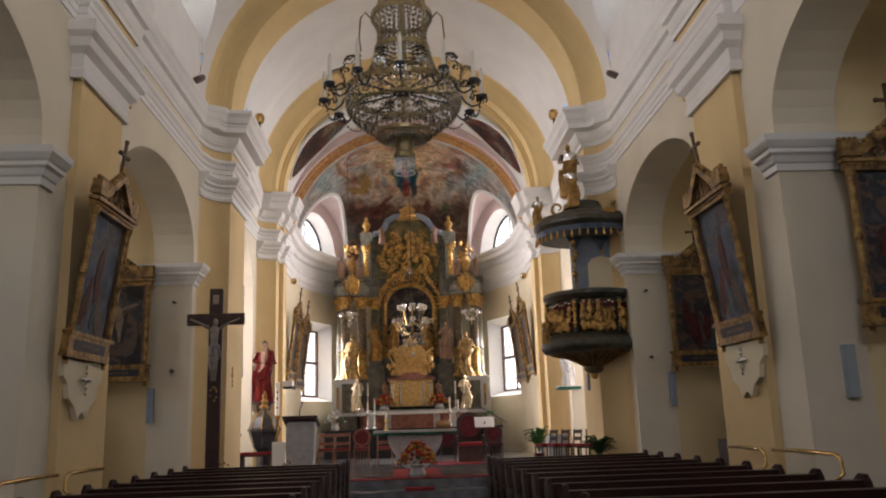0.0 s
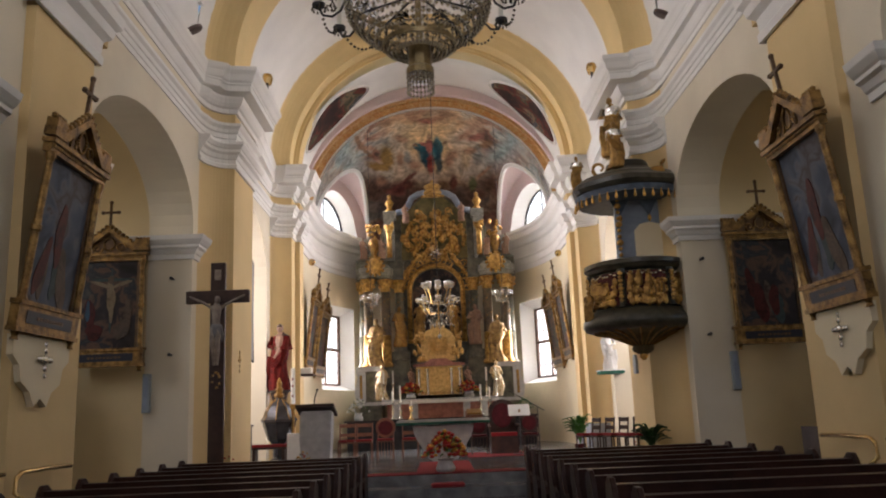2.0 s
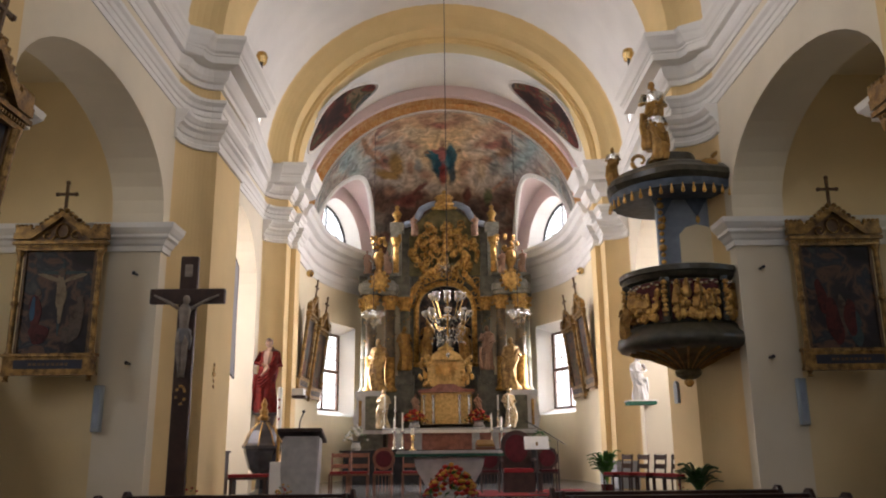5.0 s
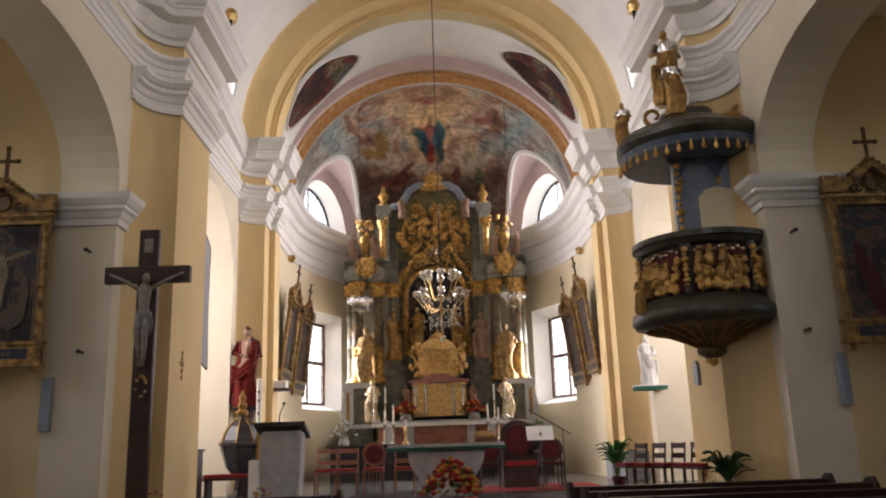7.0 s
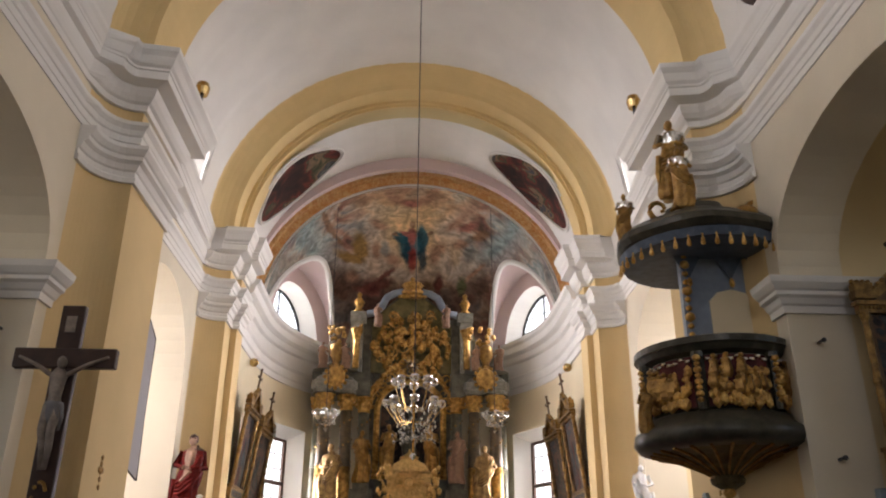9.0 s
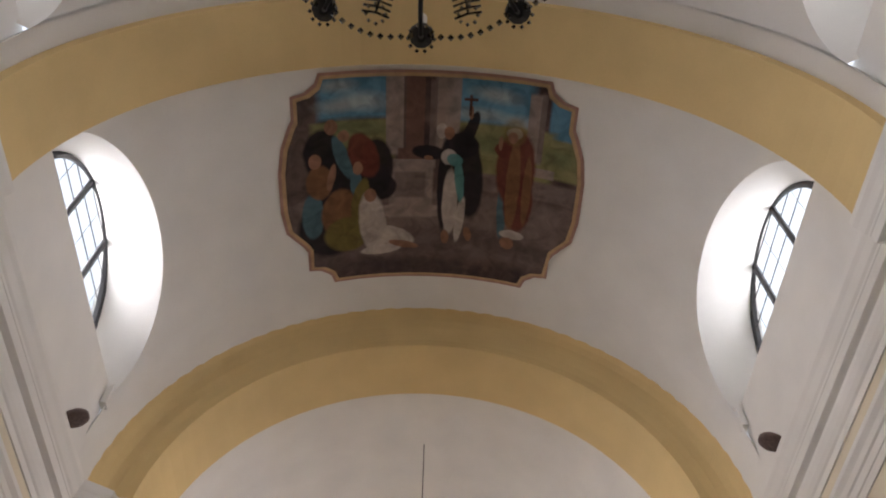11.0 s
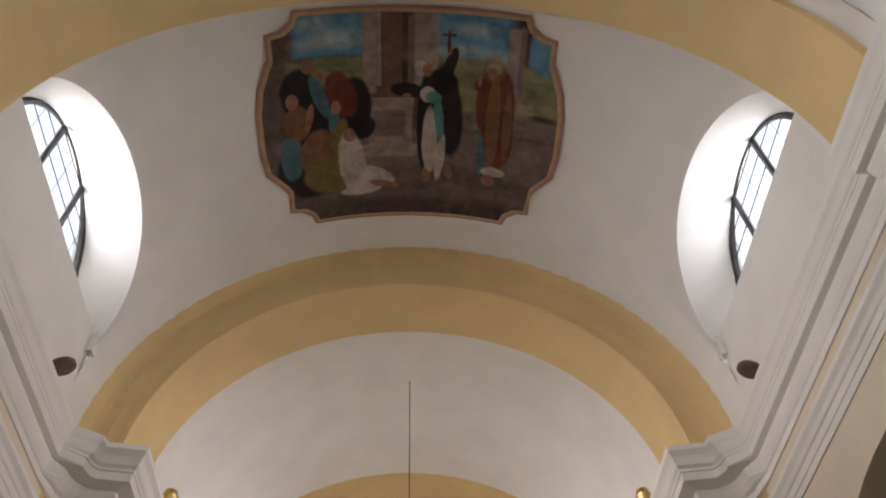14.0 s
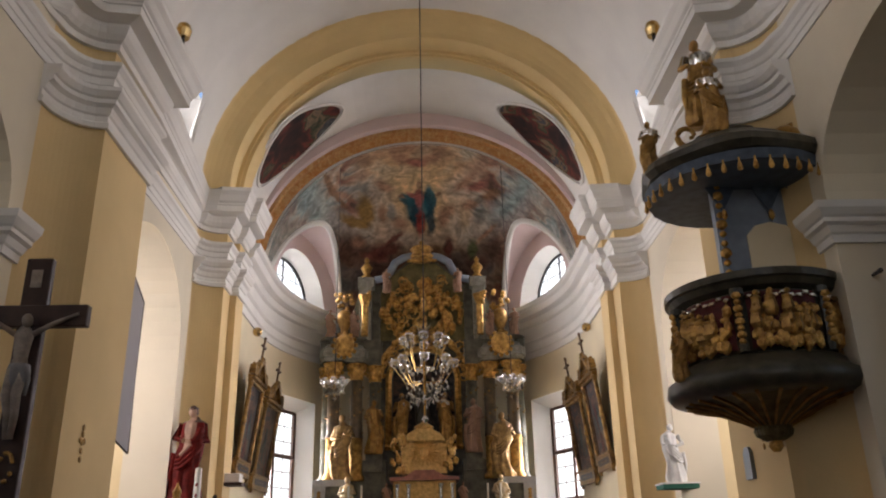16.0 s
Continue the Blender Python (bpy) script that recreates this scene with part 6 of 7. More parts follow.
# arched central niche
bm = bmesh.new()
prism(bm, [(-0.88, 4.4), (0.88, 4.4)] + arc(0, 6.2, 0.88, 0.8, 0, math.pi, 16), "y", 28.52, 28.58)
apart("niche_back", bm, DARKOIL, "dark painted niche ground")
bm = bmesh.new()
path = [(-1.0, 4.35), (-1.0, 6.2)] + arc(0, 6.2, 1.0, 0.92, math.pi, 0, 18) + [(1.0, 6.2), (1.0, 4.35)]
for (xa, za), (xb, zb) in zip(path, path[1:]):
    tube(bm, [(xa, 28.42, za), (xb, 28.42, zb)], 0.1, 6)
tube(bm, [(-1.1, 28.4, 4.3), (1.1, 28.4, 4.3)], 0.09, 6)
apart("niche_frame", bm, GOLD, "gilded arched niche frame")
rng = random.Random(21)
bm = bmesh.new()
for k in range(26):
    a = math.pi * k / 25
    r = rng.uniform(1.0, 1.3)
    scroll(bm, (1.12 * r * math.cos(a), 28.25, 6.2 + 1.05 * r * math.sin(a)), rng.uniform(0.1, 0.2), 1.2, 0.035, "xz", rng.choice((-1, 1)), 10)
for q in (-1, 1):
    for k in range(16):
        t = k / 15
        ball(bm, (q * (1.25 - 0.6 * t), 28.2, 6.6 + 0.85 * t), rng.uniform(0.07, 0.13))
apart("niche_foliage", bm, GOLD, "gilded carved leafwork")["kind"] = "stuff"
# upper gilded group
bm = bmesh.new()
prism(bm, [(-1.35, 7.4), (1.35, 7.4), (1.3, 8.9), (0.9, 9.4), (0.4, 9.8), (-0.4, 9.8), (-0.9, 9.4), (-1.3, 8.9)], "y", 28.5, 28.58)
apart("upper_ground", bm, OLIVE)
bm = bmesh.new()
for k in range(150):
    a, u = rng.uniform(0, 6.28), rng.random() ** 0.5
    x, z = 1.22 * u * math.cos(a), 8.25 + 0.95 * u * math.sin(a)
    ball(bm, (x, 28.3 - 0.2 * (1 - u), z), rng.uniform(0.06, 0.15), rng.uniform(0.7, 1.2), 0.8, rng.uniform(0.8, 1.7))
for k in range(18):
    scroll(bm, (rng.uniform(-1.1, 1.1), 28.1, rng.uniform(7.5, 9.2)), rng.uniform(0.1, 0.2), 1.2, 0.035, "xz", rng.choice((-1, 1)), 10)
apart("gilded_relief", bm, GOLD, "gilded group of carved rounded shapes")["kind"] = "stuff"
bm = bmesh.new()
for k in range(16):
    a = 2 * math.pi * k / 16
    tube(bm, [(0.1 * math.cos(a), 28.15, 7.55 + 0.1 * math.sin(a)), (0.34 * math.cos(a), 28.1, 7.55 + 0.3 * math.sin(a))], 0.02, 4, 0.008)
ball(bm, (0, 28.1, 7.55), 0.12)
apart("sunburst", bm, SILVER)
bm = bmesh.new()
lathe(bm, [(0.36, 9.8), (0.42, 9.86), (0.3, 9.95), (0.26, 10.05), (0.34, 10.16), (0.2, 10.25), (0.06, 10.3), (0.08, 10.38), (0.02, 10.44)], 0, 28.2, 18, 0.08, 8)
apart("crown", bm, GOLD, "gilded crown", True)
bm = bmesh.new()
for k in range(20):
    t = k / 19
    ball(bm, (-0.4 + 0.8 * t, 28.1, 9.75 + 0.02 * (k % 3)), 0.07)
apart("crown_band", bm, GOLD)
# tabernacle
T = apart("tabernacle", (lambda b: (box(b, -0.82, 0.82, 27.2, 28.3, 2.3, 3.3), b)[1])(bmesh.new()), BRIGHTGOLD, "gilded tabernacle")
bm = bmesh.new()
prism(bm, [(-0.3, 2.4), (0.3, 2.4), (0.3, 3.0), (0.15, 3.14), (0, 3.18), (-0.15, 3.14), (-0.3, 3.0)], "y", 27.1, 27.22)
part("door", bm, BRIGHTGOLD, T, "gilded arched door")
for q in (-1, 1):
    for x in (0.42, 0.72):
        bm = bmesh.new()
        lathe(bm, [(0.07, 2.3), (0.05, 2.4), (0.05, 3.1), (0.08, 3.2)], q * x, 27.14, 10)
        part("colonnette", bm, SILVER, T)
bm = bmesh.new()
prism(bm, [(-0.9, 3.28), (0.9, 3.28), (0.9, 3.36), (0.5, 3.4), (0.25, 3.54), (-0.25, 3.54), (-0.5, 3.4), (-0.9, 3.36)], "y", 27.02, 28.2)
part("cornice", bm, REDMARBLE, T)
bm = bmesh.new()
box(bm, -0.62, 0.62, 27.6, 28.2, 3.5, 4.35)
prism(bm, [(-0.62, 4.3), (0.62, 4.3), (0.45, 4.55), (0.2, 4.7), (-0.2, 4.7), (-0.45, 4.55)], "y", 27.6, 28.1)
part("throne", bm, BRIGHTGOLD, T)
bm = bmesh.new()
for k in range(24):
    a = 2 * math.pi * k / 24
    tube(bm, [(0.12 * math.cos(a), 27.56, 4.05 + 0.12 * math.sin(a)), (0.42 * math.cos(a), 27.54, 4.05 + 0.38 * math.sin(a))], 0.03, 4, 0.012)
part("rays", bm, BRIGHTGOLD, T)
bm = bmesh.new()
for q in (-1, 1):
    for k in range(22):
        ball(bm, (q * rng.uniform(0.5, 0.88), 27.4 + rng.uniform(-0.1, 0.2), 3.5 + rng.random() * 0.95), rng.uniform(0.04, 0.1), 1, 1, 1.4)
part("side_carving", bm, BRIGHTGOLD, T)["kind"] = "stuff"
bm = bmesh.new()
lathe(bm, [(0.22, 4.68), (0.28, 4.76), (0.14, 4.84), (0.05, 4.9), (0.02, 5.0)], 0, 27.8, 14)
part("finial", bm, BRIGHTGOLD, T, smooth=True)
tagged(A, "gilded baroque high altar with marbled columns and carved crown", "altar")
for x, y, z, h, sd, m in ((-2.2, 27.5, 3.36, 1.75, 31, FIGGOLD), (2.15, 27.5, 3.36, 1.75, 32, FIGGOLD), (-1.38, 27.8, 4.05, 1.5, 33, OLDGOLD), (1.38, 27.8, 4.05, 1.5, 34, SKIN), (-0.62, 28.2, 4.4, 1.4, 35, OLDGOLD), (0.62, 28.2, 4.4, 1.4, 36, OLDGOLD), (0.0, 28.3, 4.9, 1.3, 37, DARKGREEN),
                          (-2.65, 27.75, 7.3, 0.85, 41, SKIN), (2.65, 27.75, 7.3, 0.85, 42, SKIN), (-1.95, 27.65, 7.3, 0.8, 43, SKIN), (1.95, 27.65, 7.3, 0.8, 44, SKIN), (-1.05, 27.9, 8.7, 0.75, 45, SKIN), (1.05, 27.9, 8.7, 0.75, 46, SKIN),
                          (-2.0, 27.0, 2.16, 1.25, 51, PALEGOLD), (1.98, 27.0, 2.16, 1.25, 52, PALEGOLD), (-1.0, 27.25, 2.5, 0.75, 53, SKIN), (1.0, 27.25, 2.5, 0.75, 54, SKIN)):
    ob = part("statue", statue_mesh(h, sd), m, smooth=True)
    ob.location = (x, y, z)
    tagged(ob, "gilded carved standing figure on the high altar" if m is FIGGOLD else "small carved figure standing on the high altar", "statue")
for x in (-1.0, 1.0):
    bouquet("flower_arrangement", (x * 1.02, 27.0, 2.16), 0.42, 0.55, 60 + int(x), "orange and red flower arrangement beside the tabernacle", (PETAL, PETAL2, PETAL), n=80)
for x, y, z, h in ((-1.95, 26.8, 2.16, 1.0), (-1.62, 26.8, 2.16, 1.0), (1.62, 26.8, 2.16, 1.0), (1.95, 26.8, 2.16, 1.0), (-1.6, 25.95, 1.5, 0.95), (-1.35, 25.95, 1.5, 1.1), (1.35, 25.95, 1.5, 1.05), (1.65, 25.95, 1.5, 0.95)):
    t = new("candlestick")
    bm = bmesh.new()
    lathe(bm, [(0.1, z), (0.05, z + 0.06), (0.025, z + 0.15), (0.05, z + 0.25), (0.025, z + 0.32), (0.03, z + 0.5), (0.06, z + 0.54), (0.06, z + 0.56)], x, y, 10)
    part("stem", bm, SILVER, t, smooth=True)
    bm = bmesh.new()
    lathe(bm, [(0.028, z + 0.56), (0.026, z + h)], x, y, 8)
    part("candle", bm, WAX, t)
    tagged(t, "silver altar candlestick with a tall white candle", "candlestick", "altar candles")
# dark credence step in front of the altar
bm = bmesh.new()
box(bm, -3.1, 3.1, 25.6, 26.3, 0.54, 1.44)
box(bm, -3.2, 3.2, 25.55, 26.35, 1.44, 1.5)
tagged(part("altar_rail_counter", bm, BLACKSTONE), "long black stone counter before the high altar", "counter")


# ---- crystal chandelier ----
def octa(bm, p, r, k=1.4):
    x, y, z = p
    vs = [bm.verts.new(q) for q in ((x + r, y, z), (x, y + r, z), (x - r, y, z), (x, y - r, z), (x, y, z + r * k), (x, y, z - r * k))]
    for i in range(4):
        bm.faces.new((vs[i], vs[(i + 1) % 4], vs[4]))
        bm.faces.new((vs[(i + 1) % 4], vs[i], vs[5]))


C = new("chandelier")
CX, CY, CZ0 = -0.16, 5.74, 5.55


def cpart(name, bm, m, label="", smooth=False, parent=None):
    return part(name, bm, m, parent or C, label, smooth)


def ringmesh(bm, r, z, t, h, n=48):
    lathe_pts = [(r, z - h), (r + t, z - h), (r + t, z + h), (r, z + h)]
    rings = [[bm.verts.new((CX + q * math.cos(2 * math.pi * k / n), CY + q * math.sin(2 * math.pi * k / n), zz)) for q, zz in lathe_pts] for k in range(n)]
    for i in range(n):
        a, b = rings[i], rings[(i + 1) % n]
        for j in range(4):
            bm.faces.new((a[j], a[(j + 1) % 4], b[(j + 1) % 4], b[j]))


for r, z, h in ((0.68, CZ0, 0.035), (0.33, 5.02, 0.02), (0.6, 5.33, 0.012), (0.32, 6.1, 0.03), (0.36, 6.55, 0.03), (0.3, 7.0, 0.03)):
    bm = bmesh.new()
    ringmesh(bm, r, z, 0.02, h)
    cpart("ring", bm, AGEDBRASS)
bm = bmesh.new()
lathe(bm, [(0.03, 4.98), (0.11, 5.0), (0.11, 4.8), (0.13, 4.78), (0.13, 4.72), (0.1, 4.72)][::-1], CX, CY, 16)
tube(bm, [(CX, CY, 5.0), (CX, CY, 7.6)], 0.03, 8)
cpart("stem", bm, AGEDBRASS)
bm = bmesh.new()
ball(bm, (CX, CY, 5.55), 0.1, 1, 1, 0.6)
for k in range(12):
    a = 2 * math.pi * k / 12
    tube(bm, [(CX, CY, 5.55), (CX + 0.68 * math.cos(a), CY + 0.68 * math.sin(a), 5.55)], 0.012, 5)
cpart("spoke_frame", bm, IRON)
bm = bmesh.new()
for k in range(60):
    a = 2 * math.pi * k / 60
    for j in range(11):
        t = j / 10
        r = 0.68 + (0.33 - 0.68) * t + 0.13 * math.sin(math.pi * t)
        octa(bm, (CX + r * math.cos(a), CY + r * math.sin(a), 5.53 - 0.5 * t), 0.024, 1.1)
cpart("bead_bowl", bm, CRYSTAL, "basket of crystal bead strands")["kind"] = "stuff"
bm = bmesh.new()
for k in range(48):
    a = 2 * math.pi * k / 48
    for j in range(6):
        t = j / 5
        r = 0.33 - 0.2 * t
        octa(bm, (CX + r * math.cos(a), CY + r * math.sin(a), 5.0 - 0.05 * math.sin(math.pi * t)), 0.02, 1)
    octa(bm, (CX + 0.69 * math.cos(a), CY + 0.69 * math.sin(a), 5.47), 0.018, 2.2)
for k in range(20):
    a = 2 * math.pi * k / 20
    for j in range(4):
        octa(bm, (CX + 0.12 * math.cos(a), CY + 0.12 * math.sin(a), 4.7 - 0.05 * j), 0.016, 1.6)
cpart("pendant_fringe", bm, CRYSTAL)["kind"] = "stuff"
bm = bmesh.new()
for k in range(30):
    a = 2 * math.pi * k / 30
    for z0, z1, r0, r1 in ((5.55, 6.1, 0.6, 0.33), (6.1, 6.55, 0.32, 0.37), (6.55, 7.0, 0.36, 0.3), (7.0, 7.5, 0.3, 0.05)):
        for j in range(8):
            t = j / 8
            r = r0 + (r1 - r0) * t - 0.06 * math.sin(math.pi * t)
            octa(bm, (CX + r * math.cos(a), CY + r * math.sin(a), z0 + (z1 - z0) * t), 0.026, 1.2)
cpart("bead_column", bm, CRYSTAL, "tall sheaf of crystal bead strands")["kind"] = "stuff"
for k in range(12):
    a = 2 * math.pi * (k + 0.5) / 12 + math.pi / 2 + math.pi / 12 - 0.03
    ca, sa = math.cos(a), math.sin(a)
    bm = bmesh.new()
    tube(bm, [(CX + r * ca, CY + r * sa, z) for r, z in ((0.68, 5.55), (0.74, 5.42), (0.82, 5.36), (0.91, 5.38), (0.95, 5.46))], 0.012, 6)
    arm = cpart("arm", bm, IRON)
    bm = bmesh.new()
    lathe(bm, [(0.02, 5.44), (0.06, 5.47), (0.065, 5.5), (0.025, 5.5)], CX + 0.95 * ca, CY + 0.95 * sa, 10)
    part("drip_pan", bm, IRON, arm)
    bm = bmesh.new()
    lathe(bm, [(0.024, 5.5), (0.022, 5.8), (0.008, 5.86)], CX + 0.95 * ca, CY + 0.95 * sa, 8)
    part("candle", bm, WAX, arm)
    bm = bmesh.new()
    for j in range(10):
        b = 2 * math.pi * j / 10
        octa(bm, (CX + 0.95 * ca + 0.065 * math.cos(b), CY + 0.95 * sa + 0.065 * math.sin(b), 5.44), 0.012, 2)
    a2 = a + math.pi / 6
    for j in range(1, 10):
        t = j / 10
        am = a + (a2 - a) * t
        octa(bm, (CX + 0.93 * math.cos(am), CY + 0.93 * math.sin(am), 5.46 - 0.12 * math.sin(math.pi * t)), 0.018, 1)
    part("bead_swag", bm, DARKCRYSTAL, arm)["kind"] = "stuff"
    # glass feather between the arms
    am = a + math.pi / 12
    bm = bmesh.new()
    tang = Vector((-math.sin(am), math.cos(am), 0))
    rad = Vector((math.cos(am), math.sin(am), 0))
    sp = [Vector((CX, CY, 0)) + rad * r + Vector((0, 0, z)) for r, z in ((0.69, 5.56), (0.72, 5.72), (0.78, 5.8), (0.86, 5.76), (0.9, 5.6))]
    tube(bm, sp, 0.008, 5)
    for j in range(12):
        t = j / 11 * 3.999
        p = sp[int(t)].lerp(sp[int(t) + 1], t % 1)
        for q in (-1, 1):
            tube(bm, [p, p + tang * q * 0.07 - Vector((0, 0, 0.03))], 0.007, 4)
    for j in range(8):
        b = 2 * math.pi * j / 8
        octa(bm, sp[-1] + Vector((0.05 * math.cos(b), 0.05 * math.sin(b), -0.02)), 0.012, 2)
    cpart("glass_feather", bm, DARKCRYSTAL)["kind"] = "stuff"
for k in range(6):
    a = 2 * math.pi * k / 6
    ca, sa = math.cos(a), math.sin(a)
    bm = bmesh.new()
    tube(bm, [(CX + r * ca, CY + r * sa, z) for r, z in ((0.34, 6.5), (0.44, 6.62), (0.5, 6.55), (0.52, 6.3), (0.5, 6.1))], 0.01, 5)
    for j in range(5):
        octa(bm, (CX + 0.52 * ca, CY + 0.52 * sa, 6.05 - 0.06 * j), 0.03, 1.3)
    cpart("upper_arm", bm, AGEDBRASS)
bm = bmesh.new()
tube(bm, [(CX, CY, 7.5), (CX, CY, vault_z(0) - 0.02)], 0.012, 6)
cpart("suspension_cable", bm, IRON)
tagged(C, "large crystal chandelier with candle arms hanging over the nave", "chandelier")


def small_chandelier(x, y, z0, r, h, top, label, tiers):
    t = new("chandelier")
    rng = random.Random(int(x * 10) + 5)
    bm = bmesh.new()
    tube(bm, [(x, y, z0), (x, y, z0 + h)], 0.02, 6)
    part("stem", bm, BRASS, t)
    for k in range(8):
        a = 2 * math.pi * k / 8
        for tr, tz in tiers:
            bm = bmesh.new()
            tube(bm, [(x, y, z0 + h * tz * 0.7), (x + r * tr * 0.6 * math.cos(a), y + r * tr * 0.6 * math.sin(a), z0 + h * tz * 0.65), (x + r * tr * math.cos(a), y + r * tr * math.sin(a), z0 + h * tz)], 0.009, 5)
            part("arm", bm, BRASS, t)
    for tr, tz in tiers:
        for k in range(8):
            a = 2 * math.pi * k / 8
            bm = bmesh.new()
            lathe(bm, [(0.02, z0 + h * tz), (0.07, z0 + h * tz + 0.04), (0.085, z0 + h * tz + 0.1), (0.06, z0 + h * tz + 0.14)], x + r * tr * math.cos(a), y + r * tr * math.sin(a), 8)
            part("glass_cup", bm, CUPGLASS, t)
    bm = bmesh.new()
    for k in range(150):
        a, u = rng.uniform(0, 6.28), rng.random()
        rr = r * (0.25 + 0.6 * u)
        octa(bm, (x + rr * math.cos(a), y + rr * math.sin(a), z0 + h * (0.15 + 0.75 * u * rng.random())), 0.022, 1.7)
    octa(bm, (x, y, z0 - 0.05), 0.06, 1.3)
    part("crystal_fringe", bm, CRYSTAL, t)["kind"] = "stuff"
    bm = bmesh.new()
    tube(bm, [(x, y, z0 + h), (x, y, top)], 0.01, 5)
    part("suspension_cable", bm, IRON, t)
    return tagged(t, label, "chandelier")


CUPGLASS = glass("pale_cup_glass", (0.85, 0.85, 0.85), 0.15, 0.5)
small_chandelier(0.0, 18.0, 3.5, 0.47, 1.25, vault_z(0) - 0.02, "crystal chandelier with round glass cups over the altar table", ((1.0, 0.6), (0.7, 0.9)))
for s in (-1, 1):
    small_chandelier(s * 2.2, 25.2, 5.15, 0.3, 0.5, 11.7, "small crystal chandelier hanging beside the high altar", ((1.0, 0.6),))


# ---- chancel furniture ----
t = new("altar_table")
bm = bmesh.new()
box(bm, -1.08, 1.08, 17.75, 18.65, 1.4, 1.5)
bmesh.ops.bevel(bm, geom=bm.edges[:], offset=0.02, segments=2, affect="EDGES")
part("tabletop", bm, LIGHTSTONE, t)
bm = bmesh.new()
box(bm, -1.1, 1.1, 17.72, 18.68, 1.385, 1.44)
part("cloth_band", bm, GREENCLOTH, t, "dark green cloth edge")
bm = bmesh.new()
prism(bm, [(-0.72, 1.39), (0.72, 1.39), (0.68, 1.15), (0.5, 0.85), (0.3, 0.54), (-0.3, 0.54), (-0.5, 0.85), (-0.68, 1.15)], "y", 17.85, 18.5)
bmesh.ops.bevel(bm, geom=bm.edges[:], offset=0.04, segments=2, affect="EDGES")
part("pedestal", bm, LIGHTSTONE, t, "tapering grey-veined marble pedestal")
bm = bmesh.new()
box(bm, -0.06, 0.06, 17.82, 17.86, 0.56, 1.38)
part("pedestal_rib", bm, LIGHTSTONE, t)
tagged(t, "marble altar table with tapering pedestal and green cloth", "altar table")
t = new("missal_stand")
bm = bmesh.new()
prism(bm, [(18.0, 1.5), (18.4, 1.5), (18.4, 1.66), (18.0, 1.56)], "x", 0.55, 0.95)
part("stand", bm, CHAIRWOOD, t)
bm = bmesh.new()
prism(bm, [(18.0, 1.575), (18.4, 1.675), (18.4, 1.71), (18.0, 1.61)], "x", 0.58, 0.92)
part("book", bm, OLDGOLD, t)
tagged(t, "small wooden missal stand with an open book", "book stand")
for x in (-0.75,):
    t = new("candlestick")
    bm = bmesh.new()
    lathe(bm, [(0.09, 1.5), (0.03, 1.56), (0.02, 1.68), (0.05, 1.72), (0.02, 1.76), (0.06, 1.82)], x, 18.1, 10)
    part("stem", bm, BRASS, t, smooth=True)
    bm = bmesh.new()
    lathe(bm, [(0.03, 1.82), (0.03, 1.95)], x, 18.1, 8)
    part("candle", bm, WAX, t)
    tagged(t, "small brass candlestick on the altar table", "candlestick")

t = new("ambo")
bm = bmesh.new()
prism(bm, [(-2.97, 0.54), (-2.4, 0.54), (-2.36, 1.2), (-2.34, 1.78), (-3.0, 1.78), (-3.02, 1.2)], "y", 15.85, 16.3)
bmesh.ops.bevel(bm, geom=bm.edges[:], offset=0.03, segments=2, affect="EDGES")
part("body", bm, LIGHTSTONE, t, "grey-veined marble body")
bm = bmesh.new()
prism(bm, [(15.75, 1.92), (16.4, 1.72), (16.4, 1.66), (15.75, 1.86)], "x", -3.08, -2.28)
part("desk", bm, DARKWOOD, t, "dark wooden reading desk")
bm = bmesh.new()
tube(bm, [(-2.7, 15.85, 1.9), (-2.7, 15.9, 2.05), (-2.66, 16.02, 2.2)], 0.012, 6)
ball(bm, (-2.66, 16.03, 2.22), 0.03)
part("microphone", bm, IRON, t)
tagged(t, "marble ambo with a dark wooden desk and microphone", "lectern")

t = new("baptismal_font")
FX, FY = -4.1, 19.3
bm = bmesh.new()
lathe(bm, [(0.3, 0.54), (0.28, 0.62), (0.14, 0.72), (0.12, 0.95), (0.18, 1.02), (0.3, 1.15), (0.38, 1.4), (0.42, 1.52), (0.42, 1.58), (0.36, 1.58)], FX, FY, 8)
part("bowl", bm, BLACKSTONE, t, "dark polished stone bowl")
bm = bmesh.new()
lathe(bm, [(0.45, 1.58), (0.46, 1.64), (0.4, 1.7), (0.36, 1.82), (0.28, 1.96), (0.16, 2.08), (0.09, 2.14), (0.08, 2.2)], FX, FY, 8)
part("lid", bm, DARKMETAL, t, "domed dark metal lid")
for k in range(8):
    a = 2 * math.pi * k / 8
    bm = bmesh.new()
    tube(bm, [(FX + r * math.cos(a), FY + r * math.sin(a), z) for r, z in ((0.46, 1.63), (0.405, 1.7), (0.365, 1.82), (0.285, 1.96), (0.165, 2.08), (0.09, 2.15))], 0.014, 5)
    part("lid_rib", bm, OLDGOLD, t)
bm = bmesh.new()
lathe(bm, [(0.1, 2.18), (0.13, 2.24), (0.07, 2.3), (0.1, 2.38), (0.05, 2.46), (0.07, 2.54), (0.03, 2.62), (0.01, 2.68)], FX, FY, 10, 0.15, 5)
part("finial", bm, OLDGOLD, t)
tagged(t, "dark stone baptismal font with domed metal lid", "font")
t = new("paschal_candle")
bm = bmesh.new()
lathe(bm, [(0.16, 0.54), (0.06, 0.6), (0.04, 0.8), (0.07, 1.0), (0.04, 1.2), (0.04, 1.85), (0.09, 1.95), (0.09, 2.0)], -3.72, 19.1, 10)
part("stand", bm, OLDGOLD, t, smooth=True)
bm = bmesh.new()
